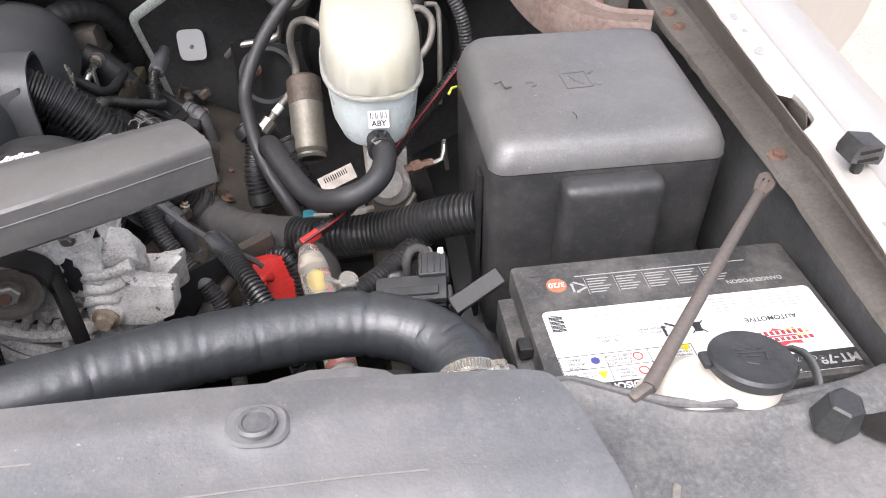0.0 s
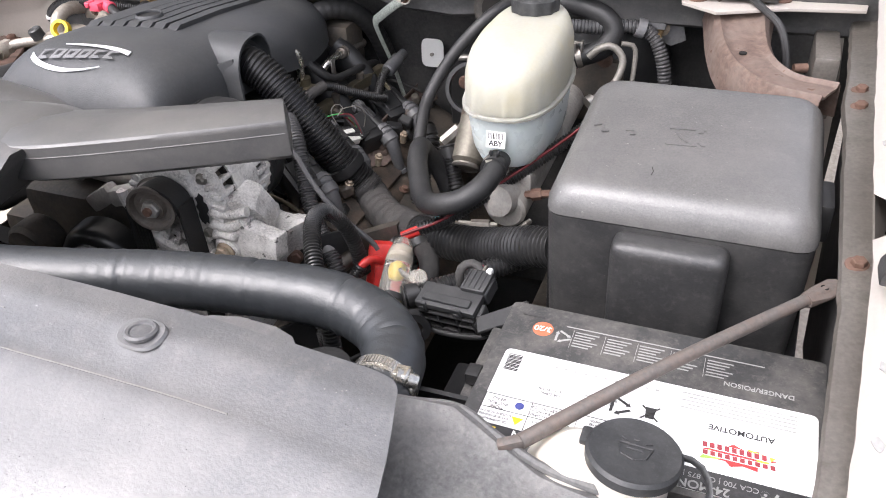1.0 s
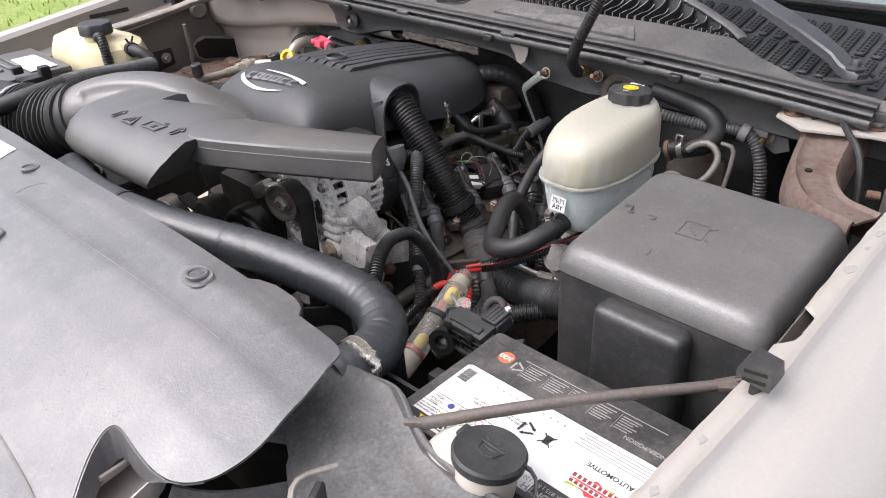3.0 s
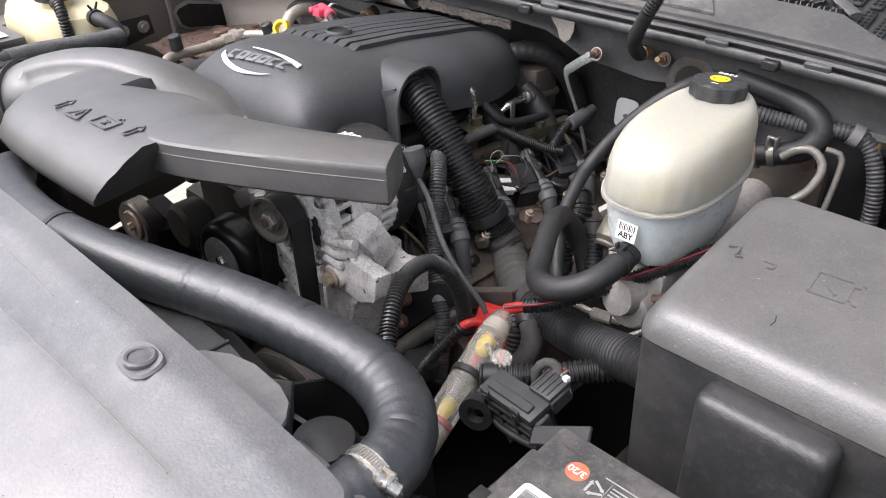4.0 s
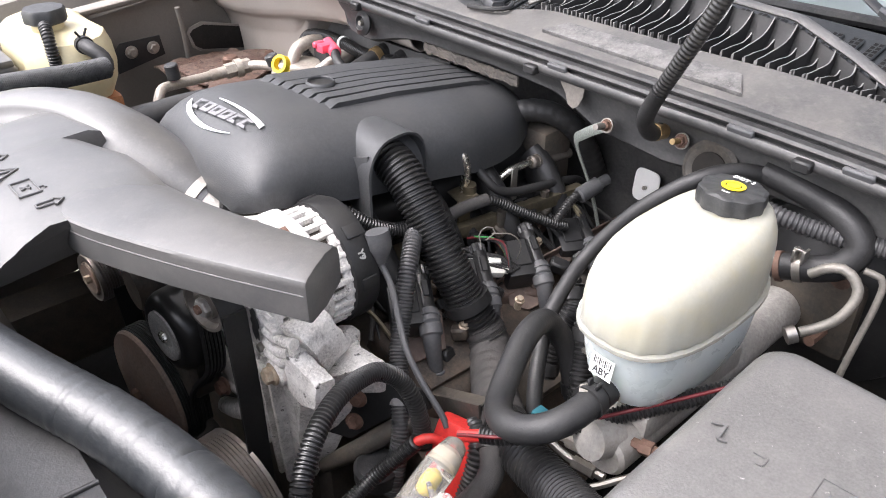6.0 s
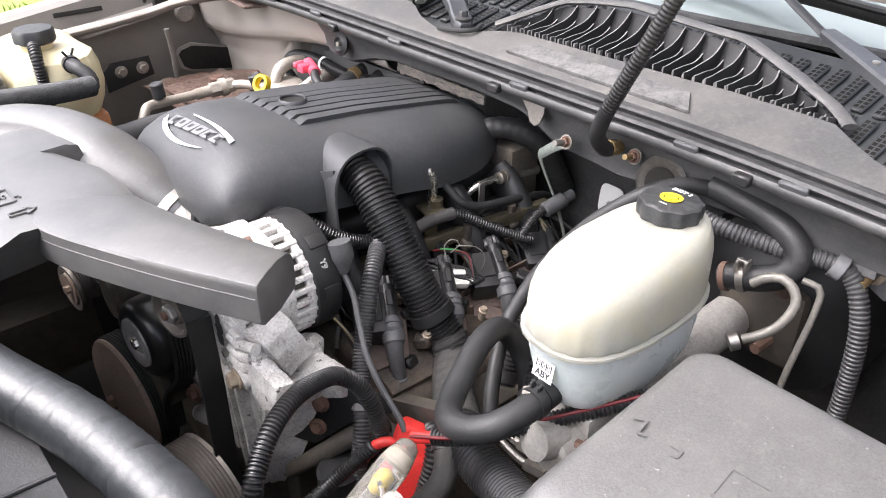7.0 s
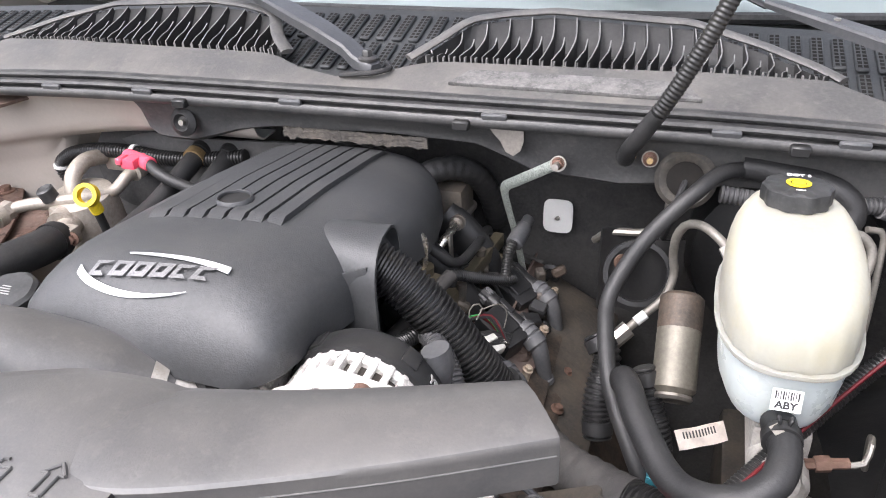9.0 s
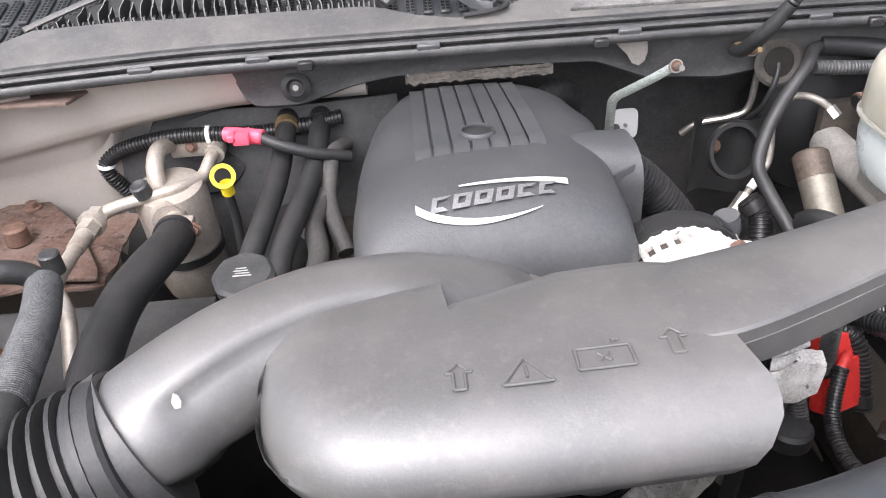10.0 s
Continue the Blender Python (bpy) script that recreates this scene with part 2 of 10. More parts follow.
M_YELLOW = mat("yellow_plastic", (0.8, 0.6, 0.02), 0.4, bump=0.05)
M_WHITE = mat("white_print", (0.82, 0.82, 0.8), 0.45, bump=0.03, grain=0.02)
M_SILVER = mat("silver_badge", (0.82, 0.82, 0.83), 0.35, 0.2, bump=0.05, grain=0.03)
M_BADGE = mat("brushed_badge_metal", (0.2, 0.2, 0.203), 0.42, 0.5, grain=0.3, grain_scale=700, bump=0.1)
M_RED = mat("red_terminal_plastic", (0.62, 0.035, 0.03), 0.38, dirt=(0.3, 0.03, 0.02), dirt_amount=0.3, dirt_scale=40)
M_REDWIRE = mat("red_wire", (0.13, 0.008, 0.012), 0.45)
M_PINK = mat("pink_red_valve_cap", (0.85, 0.1, 0.16), 0.35)
M_ORANGE = mat("orange_sticker", (0.5, 0.14, 0.07), 0.5)
M_LABEL = mat("battery_label_paper", (0.8, 0.8, 0.79), 0.38, dirt=(0.65, 0.64, 0.62), dirt_amount=0.2, bump=0.03, grain=0.02)
M_LABELDARK = mat("label_dark_print", (0.035, 0.035, 0.037), 0.45, bump=0.03)
M_BATT = mat("dusty_battery_case", (0.045, 0.045, 0.045), 0.6, dirt=(0.2, 0.185, 0.17), dirt_amount=0.5, dirt_scale=26, bump=0.35)
M_PRINT = mat("pale_print", (0.34, 0.34, 0.33), 0.6, bump=0.0)
M_CLEARPL = clear("clear_holder_plastic", (0.95, 0.91, 0.82), 0.18, 0.84)
M_GLASS = clear("windscreen_glass", (0.75, 0.85, 0.85), 0.02, 0.7)
M_PINKTAG = mat("pink_paper_tag", (0.56, 0.5, 0.45), 0.6, dirt=(0.36, 0.31, 0.27), dirt_amount=0.4, dirt_scale=60)
M_ROD = mat("weathered_prop_rod", (0.15, 0.135, 0.125), 0.55, 0.4, dirt=(0.2, 0.14, 0.11), dirt_amount=0.5, dirt_scale=30, bump=0.4)
M_STRAP = mat("braided_strap", (0.33, 0.36, 0.33), 0.55, 0.4, grain=0.4, grain_scale=500, bump=0.8, bump_scale=600)
M_SLEEVE = mat("braided_heat_sleeve", (0.05, 0.052, 0.054), 0.5, 0.1, dirt=(0.13, 0.13, 0.13), dirt_amount=0.5, dirt_scale=60, grain=0.5, grain_scale=420, bump=0.9, bump_scale=420)
M_WASHER = clear("washer_neck_plastic", (0.6, 0.56, 0.49), 0.4, 0.0, 0.4)
M_GREEN = mat("green_wire", (0.05, 0.3, 0.08), 0.5)
M_PALEWIRE = mat("pale_wire", (0.24, 0.225, 0.2), 0.42, 0.3, dirt=(0.15, 0.13, 0.11), dirt_amount=0.5, dirt_scale=50)
M_TEAL = mat("teal_connector", (0.03, 0.16, 0.2), 0.5)

# ---------- building helpers ----------
ORIGIN = {}


def finish(name, bm, material, smooth=38):
    bmesh.ops.remove_doubles(bm, verts=bm.verts, dist=1e-6)
    bmesh.ops.recalc_face_normals(bm, faces=bm.faces)
    lim = radians(smooth)
    for fa in bm.faces:
        fa.smooth = True
    for e in bm.edges:
        e.smooth = len(e.link_faces) == 2 and e.calc_face_angle(0) < lim
    me = bpy.data.meshes.new(name)
    bm.to_mesh(me)
    bm.free()
    me.materials.append(material)
    return me


def part(name, bm, material, parent=None, label="", smooth=38):
    """Links a bmesh in world places as one mesh object, under a thing or a part."""
    me = finish(name, bm, material, smooth)
    ob = new(name, me)
    if parent:
        o = ORIGIN[parent]
        me.transform(Matrix.Translation(-o))
        ob.parent = parent
        ORIGIN[ob] = o
    else:
        ORIGIN[ob] = Vector((0, 0, 0))
    if label:
        tagged(ob, label)
    return ob


def thing(name, loc, label, category, group="", kind=""):
    ob = new(name)
    ob.empty_display_size = 0.02
    ob.location = loc
    ORIGIN[ob] = Vector(loc)
    return tagged(ob, label, category, group, kind)


def single(name, bm, material, label, category, group="", kind="", smooth=38):
    return tagged(part(name, bm, material, smooth=smooth), label, category, group, kind)


def merge(*bms):
    out = bms[0]
    for b in bms[1:]:
        me = bpy.data.meshes.new("joined")
        b.to_mesh(me)
        b.free()
        out.from_mesh(me)
        bpy.data.meshes.remove(me)
    return out


def rbox(c, s, bev=0.004, seg=2, rot=(0, 0, 0), taper=(1, 1)):
    """A bevelled box; taper scales its top face."""
    bm = bmesh.new()
    bmesh.ops.create_cube(bm, size=1)
    for v in bm.verts:
        k = taper if v.co.z > 0 else (1, 1)
        v.co = Vector((v.co.x * s[0] * k[0], v.co.y * s[1] * k[1], v.co.z * s[2]))
    if bev:
        bmesh.ops.bevel(bm, geom=bm.edges[:], offset=bev, segments=seg, profile=0.6, affect="EDGES")
    bm.transform(pose(*c, *rot))
    return bm


def slab(outline, z0, z1, bev=0.003, seg=2, m=None):
    """A plate with the outline (x, y), from z0 to z1, its edges rounded."""
    bm = bmesh.new()
    fa = bm.faces.new([bm.verts.new((x, y, z0)) for x, y in outline])
    r = bmesh.ops.extrude_face_region(bm, geom=[fa])
    for v in r["geom"]:
        if isinstance(v, bmesh.types.BMVert):
            v.co.z = z1
    bmesh.ops.recalc_face_normals(bm, faces=bm.faces)
    if bev:
        es = [e for e in bm.edges if e.calc_face_angle(0) > 0.7 and abs(e.verts[0].co.z - e.verts[1].co.z) < 1e-6]
        bmesh.ops.bevel(bm, geom=es, offset=bev, segments=seg, profile=0.6, affect="EDGES")
    if m:
        bm.transform(m)
    return bm


def lathe(profile, n=24, m=None, wave=None):
    """Turns a profile of (radius, height) round z. wave: (count, depth) scallops the rim."""
    bm = bmesh.new()
    rings = []
    for r, z in profile:
        ring = []
        for i in range(n):
            a = 2 * math.pi * i / n
            k = 1 + (wave[1] * math.cos(wave[0] * a) if wave else 0)
            ring.append(bm.verts.new((r * k * math.cos(a), r * k * math.sin(a), z)))
        rings.append(ring)
    for a, b in zip(rings, rings[1:]):
        for i in range(n):
            bm.faces.new((a[i], a[(i + 1) % n], b[(i + 1) % n], b[i]))
    bm.faces.new(rings[0][::-1])
    bm.faces.new(rings[-1])
    if m:
        bm.transform(m)
    return bm


def along(p0, p1):
    """The pose at p0 whose z points to p1."""
    d = Vector(p1) - Vector(p0)
    return Matrix.Translation(p0) @ d.to_track_quat("Z", "Y").to_matrix().to_4x4()


def rod(p0, p1, r, r2=None, n=16, bev=0.0):
    h = (Vector(p1) - Vector(p0)).length
    r2 = r if r2 is None else r2
    prof = [(r, 0), (r2, h)] if not bev else [(r - bev, 0), (r, bev), (r2, h - bev), (r2 - bev, h)]
    return lathe(prof, n, along(p0, p1))


def bolt(p, d, r=0.007, flange=1.5):
    """A hexagon head on its flange, that looks along d."""
    m = along(p, Vector(p) + Vector(d))
    a = lathe([(r * flange, 0), (r * flange, r * 0.25), (r * 1.1, r * 0.4)], 16, m)
    b = lathe([(r, r * 0.3), (r, r * 1.05), (r * 0.85, r * 1.2)], 6, m)
    return merge(a, b)


def curve_pts(pts, step):
    """Points at even steps along a smooth line through pts."""
    p = [Vector(q) for q in pts]
    p = [p[0] * 2 - p[1]] + p + [p[-1] * 2 - p[-2]]
    fine = []
    for i in range(1, len(p) - 2):
        for k in range(24):
            t = k / 24
            a, b, c, d = p[i - 1], p[i], p[i + 1], p[i + 2]
            fine.append(0.5 * (2 * b + (c - a) * t + (2 * a - 5 * b + 4 * c - d) * t * t + (3 * b - a - 3 * c + d) * t ** 3))
    fine.append(p[-2])
    s = [0.0]
    for a, b in zip(fine, fine[1:]):
        s.append(s[-1] + (b - a).length)
    n = max(2, round(s[-1] / step))
    out, j = [], 0
    for i in range(n + 1):
        w = s[-1] * i / n
        while j < len(s) - 2 and s[j + 1] < w:
            j += 1
        k = (w - s[j]) / max(1e-9, s[j + 1] - s[j])
        out.append(fine[j].lerp(fine[j + 1], min(1, max(0, k))))
    return out


def tube(pts, r, n=14, step=0.008, ribs=None, squash=None, cap=True):
    """A tube along a smooth line. r: a radius, or one for each end. ribs: (pitch, depth). squash: (width, height) factors."""
    if ribs:
        step = ribs[0] / 4
    line = curve_pts(pts, step)
    bm = bmesh.new()
    rings = []
    up = Vector((0, 0, 1))
    side = None
    count = len(line)
    for i, p in enumerate(line):
        d = (line[min(i + 1, count - 1)] - line[max(i - 1, 0)]).normalized()
        if side is None:
            side = d.cross(up)
            if side.length < 0.2:
                side = d.cross(Vector((0, 1, 0)))
        side = (side - d * side.dot(d)).normalized()
        nor = side.cross(d).normalized()
        w = i / (count - 1)
        if isinstance(r, (tuple, list)):
            f = w * (len(r) - 1)
            j = min(int(f), len(r) - 2)
            rad = r[j] + (r[j + 1] - r[j]) * (f - j)
        else:
            rad = r
        if ribs:
            rad -= ribs[1] if i % 4 in (0, 3) else 0
        kx, ky = squash or (1, 1)
        rings.append([bm.verts.new(p + side * (rad * kx * math.cos(2 * math.pi * k / n)) + nor * (rad * ky * math.sin(2 * math.pi * k / n))) for k in range(n)])
    for a, b in zip(rings, rings[1:]):
        for k in range(n):
            bm.faces.new((a[k], a[(k + 1) % n], b[(k + 1) % n], b[k]))
    if cap:
        bm.faces.new(rings[0][::-1])
        bm.faces.new(rings[-1])
    return bm


def ring_band(p, d, r, w, t=0.0015, n=24):
    """A flat band round a hose at p."""
    m = along(Vector(p) - Vector(d).normalized() * w / 2, Vector(p) + Vector(d))
    return lathe([(r, 0), (r + t, 0), (r + t, w), (r, w)], n, m)


def loft(sections, close=True):
    """A skin through closed sections of equal length."""
    bm = bmesh.new()
    rows = [[bm.verts.new(p) for p in s] for s in sections]
    n = len(rows[0])
    for a, b in zip(rows, rows[1:]):
        for i in range(n if close else n - 1):
            bm.faces.new((a[i], a[(i + 1) % n], b[(i + 1) % n], b[i]))
    if close:
        bm.faces.new(rows[0][::-1])
        bm.faces.new(rows[-1])
    return bm


def sheet(fn, nu, nv, thick=0.003):
    """A sheet of thickness thick over u, v in 0..1, thickened downwards along its normal."""
    bm = bmesh.new()
    g = [[bm.verts.new(fn(i / nu, j / nv)) for j in range(nv + 1)] for i in range(nu + 1)]
    for i in range(nu):
        for j in range(nv):
            bm.faces.new((g[i][j], g[i + 1][j], g[i + 1][j + 1], g[i][j + 1]))
    bmesh.ops.recalc_face_normals(bm, faces=bm.faces)
    if thick:
        bm.normal_update()
        low = [[bm.verts.new(v.co - v.normal * thick) for v in row] for row in g]
        for i in range(nu):
            for j in range(nv):
                bm.faces.new((low[i][j], low[i][j + 1], low[i + 1][j + 1], low[i + 1][j]))
        ring = [(i, 0) for i in range(nu)] + [(nu, j) for j in range(nv)] + [(i, nv) for i in range(nu, 0, -1)] + [(0, j) for j in range(nv, 0, -1)]
        for (a, c), (d, e) in zip(ring, ring[1:] + ring[:1]):
            bm.faces.new((g[a][c], g[d][e], low[d][e], low[a][c]))
    return bm


def text(string, size, m, depth=0.0004, bold=0.0):
    """Letters as a mesh, lying in the xy plane of the pose m, centred."""
    cu = bpy.data.curves.new("letters", "FONT")
    cu.body, cu.size, cu.align_x, cu.align_y, cu.extrude, cu.offset = string, size, "CENTER", "CENTER", depth, bold
    ob = new("letters", cu)
    me = bpy.data.meshes.new_from_object(ob.evaluated_get(bpy.context.evaluated_depsgraph_get()))
    bm = bmesh.new()
    bm.from_mesh(me)
    bm.transform(m)
    bpy.data.objects.remove(ob)
    bpy.data.meshes.remove(me)
    bpy.data.curves.remove(cu)
    return bm


def annulus(r0, r1, h, m, n=28):
    """A flat ring of height h."""
    bm = bmesh.new()
    rows = []
    for r, z in ((r0, 0), (r1, 0), (r1, h), (r0, h)):
        rows.append([bm.verts.new((r * math.cos(2 * math.pi * k / n), r * math.sin(2 * math.pi * k / n), z)) for k in range(n)])
    for a, b in zip(rows, rows[1:] + rows[:1]):
        for k in range(n):
            bm.faces.new((a[k], a[(k + 1) % n], b[(k + 1) % n], b[k]))
    bm.transform(m)
    return bm


def smoothstep(x):
    x = min(1, max(0, x))
    return x * x * (3 - 2 * x)


def interp(x, table):
    """Linear reading of a table of (x, y)."""
    for (a, p), (b, q) in zip(table, table[1:]):
        if x <= b:
            return p + (q - p) * (max(a, x) - a) / (b - a)
    return table[-1][1]

# ---------- ground ----------


def grass_material():
    m = mat("lawn_soil", (0.2, 0.28, 0.05), 0.8, dirt=(0.34, 0.38, 0.12), dirt_amount=0.6, dirt_scale=2.2, grain=0.4, grain_scale=40, bump=0.8, bump_scale=30)
    return m


M_GRASS = mat("grass_blades", (0.26, 0.36, 0.07), 0.6, dirt=(0.42, 0.45, 0.16), dirt_amount=0.6, dirt_scale=1.6, grain=0.3, grain_scale=12, bump=0)
M_GROUND = mat("pale_gravel", (0.38, 0.335, 0.28), 0.9, dirt=(0.46, 0.41, 0.35), dirt_amount=0.6, dirt_scale=5, grain=0.3, grain_scale=70, bump=0.9, bump_scale=60, spots=(0.3, 0.27, 0.23), spot_scale=45, spot_cut=0.68)


def ground():
    bm = bmesh.new()
    bmesh.ops.create_grid(bm, x_segments=40, y_segments=40, size=400)
    single("ground", bm, M_GROUND, "pale beige gravel driveway beside the truck", "ground", kind="structure")
    lawn = sheet(lambda u, v: Vector((-45 + 42.0 * u, -14 + 60 * v, 0.02 + 0.03 * noise.noise((u * 30, v * 40, 0)))), 60, 60, 0.015)
    single("lawn", lawn, grass_material(), "sunlit green lawn beyond the truck", "lawn", kind="structure")
    rnd = random.Random(3)
    verts, faces = [], []
    for _ in range(26000):
        x, y = -3.2 - 14 * rnd.random() ** 1.5, rnd.uniform(-1, 14)
        a, h, w = rnd.uniform(0, 6.28), rnd.uniform(0.05, 0.12), rnd.uniform(0.006, 0.014)
        lean = rnd.uniform(0.02, 0.06)
        i = len(verts)
        cx, sy = math.cos(a), math.sin(a)
        verts += [(x - w * cx, y - w * sy, 0.02), (x + w * cx, y + w * sy, 0.02), (x - lean * sy, y + lean * cx, h)]
        faces.append((i, i + 1, i + 2))
    me = bpy.data.meshes.new("grass")
    me.from_pydata(verts, [], faces)
    me.materials.append(M_GRASS)
    tagged(new("grass", me), "short green grass blades on the lawn", "grass", kind="stuff")


ground()

# ---------- body of the truck ----------


def lip_x(y):
    return interp(y, [(-0.2, 0.36), (0.25, 0.385), (0.36, 0.396), (0.52, 0.408), (0.7, 0.411), (0.85, 0.416), (1.1, 0.424)])


def lip_z(y):
    return 1.082 + 0.12 * y


def fender_driver():
    root = thing("fender", (0.5, 0.5, 0.6), "pewter painted front fender with a worn chipped inner edge", "fender", kind="structure")
    # painted skin, from the lip outwards and down
    prof = [(0.0, 0.0), (0.006, 0.004), (0.016, 0.006), (0.024, 0.012), (0.031, 0.006), (0.045, 0.003), (0.075, 0.0), (0.11, -0.012), (0.15, -0.045), (0.175, -0.1), (0.185, -0.2), (0.19, -0.5)]

    def skin(u, v):
        y = -0.15 + 1.3 * u
        k = v * (len(prof) - 1)
        j = min(int(k), len(prof) - 2)
        a, b = prof[j], prof[j + 1]
        dx = a[0] + (b[0] - a[0]) * (k - j)
        cut = 0.014 * smoothstep((y - 0.552) / 0.006) * smoothstep((0.602 - y) / 0.006)
        wear = 0.0012 * noise.noise((y * 45, 0, 7))
        return Vector((lip_x(y) + max(dx, cut + 0.001 * v) + wear * (1 - v), y, lip_z(y) + a[1] + (b[1] - a[1]) * (k - j)))
    part("outer_panel", sheet(skin, 160, 33, 0.0015), M_PAINT, root)
    # inner gutter: wall under the overhanging lip, then the bolted flange
    prof2 = [(0.0015, -0.002), (0.006, -0.014), (0.016, -0.03), (0.022, -0.04), (0.019, -0.046), (0.012, -0.0485), (-0.011, -0.05), (-0.0125, -0.0555)]

    def flange_z(y):
        return 1.1055 + 0.05 * (y - 0.57) if y > 0.4 else 1.097

    def gutter(u, v):
        y = 0.12 + 0.95 * u
        k = v * (len(prof2) - 1)
        j = min(int(k), len(prof2) - 2)
        a, b = prof2[j], prof2[j + 1]
        wob = 0.0009 * noise.noise((y * 40, 0, 1)) * smoothstep((v - 0.6) / 0.3)
        nick = -0.004 * math.exp(-((y - 0.85) / 0.04) ** 2) * smoothstep((v - 0.7) / 0.2)
        drop = (a[1] + (b[1] - a[1]) * (k - j)) / -0.05
        return Vector((lip_x(y) + a[0] + (b[0] - a[0]) * (k - j) + wob + nick, y, lip_z(y) + (flange_z(y) - lip_z(y)) * drop + wob))
    part("gutter", sheet(gutter, 120, 28, 0.0015), M_INNER, root, "dirt-stained inner gutter with rusty bolts")
    for y in (0.165, 0.572, 0.841, 0.879):
        p = (lip_x(y) - 0.0005, y, flange_z(y) + 0.0005)
        part("bolt", bolt(p, (0.0, -0.1, 1), 0.0062, 1.65), M_RUSTBOLT, root, "rusty flange bolt")
    part("stop_plate", slab([(0.0, 0.0), (0.05, 0.0), (0.042, 0.04), (0.01, 0.042)], 0, 0.002, 0.0008, m=Matrix.Translation((lip_x(0.57) + 0.019, 0.56, 1.112)) @ pose(0, 0, 0, 80, 0, 88)), M_INNER, root)
    part("plate_hole", rod((0.4245, 0.588, 1.127), (0.428, 0.589, 1.1275), 0.0048), M_DARK, root)
    rnd = random.Random(5)
    for y, s in ((0.67, 0.006), (0.74, 0.005), (0.71, 0.003), (0.42, 0.004), (0.36, 0.004)):
        out = [(s * (0.6 + 0.5 * rnd.random()) * math.cos(a), s * 1.4 * (0.6 + 0.5 * rnd.random()) * math.sin(a)) for a in [k * 0.7 for k in range(9)]]
        m = Matrix.Translation((lip_x(y) + 0.0115, y, lip_z(y) + 0.0052)) @ pose(0, 0, 0, 6.5, -9, 0)
        part("paint_chip", slab(out, 0, 0.0006, 0, m=m), M_CHIP, root, "patch of bare primer")
    # the wall below the flange
    part("inner_wall", sheet(lambda u, v: Vector((lip_x(0.1 + u) + 0.006 + 0.03 * v + 0.012 * math.sin(9 * u) * v, 0.1 + u, 1.085 + 0.03 * u - 0.55 * v)), 20, 16, 0.002), M_PAD, root, "dark wall below the fender flange")
    return root


def fender_clip():
    root = thing("rubber_bumper", (0.425, 0.515, 1.14), "dark rubber hood bumper clipped on the fender edge", "bumper")
    c = Vector((0.421, 0.488, 1.166))
    out = [(-0.0135, -0.009), (0.0135, -0.009), (0.0145, -0.002), (0.0105, 0.009), (-0.0105, 0.009), (-0.0145, -0.002)]
    m = Matrix.Translation(c) @ pose(0, 0, 0, 90, 0, 0) @ pose(0, 0, 0, 0, 0, -8)
    part("bumper_body", slab(out, -0.012, 0.012, 0.002, m=m), M_BOX, root)
    for dz in (-0.0045, 0.0035):
        part("slot", rbox((c.x, c.y - 0.0122, c.z + dz), (0.018, 0.0012, 0.003), 0.0004, 1, (0, -8, 0)), M_DARK, root, "dark slot")
    part("stem", rod((c.x, c.y - 0.004, c.z - 0.024), (c.x, c.y - 0.002, c.z - 0.008), 0.005, n=12), M_BLACK, root)


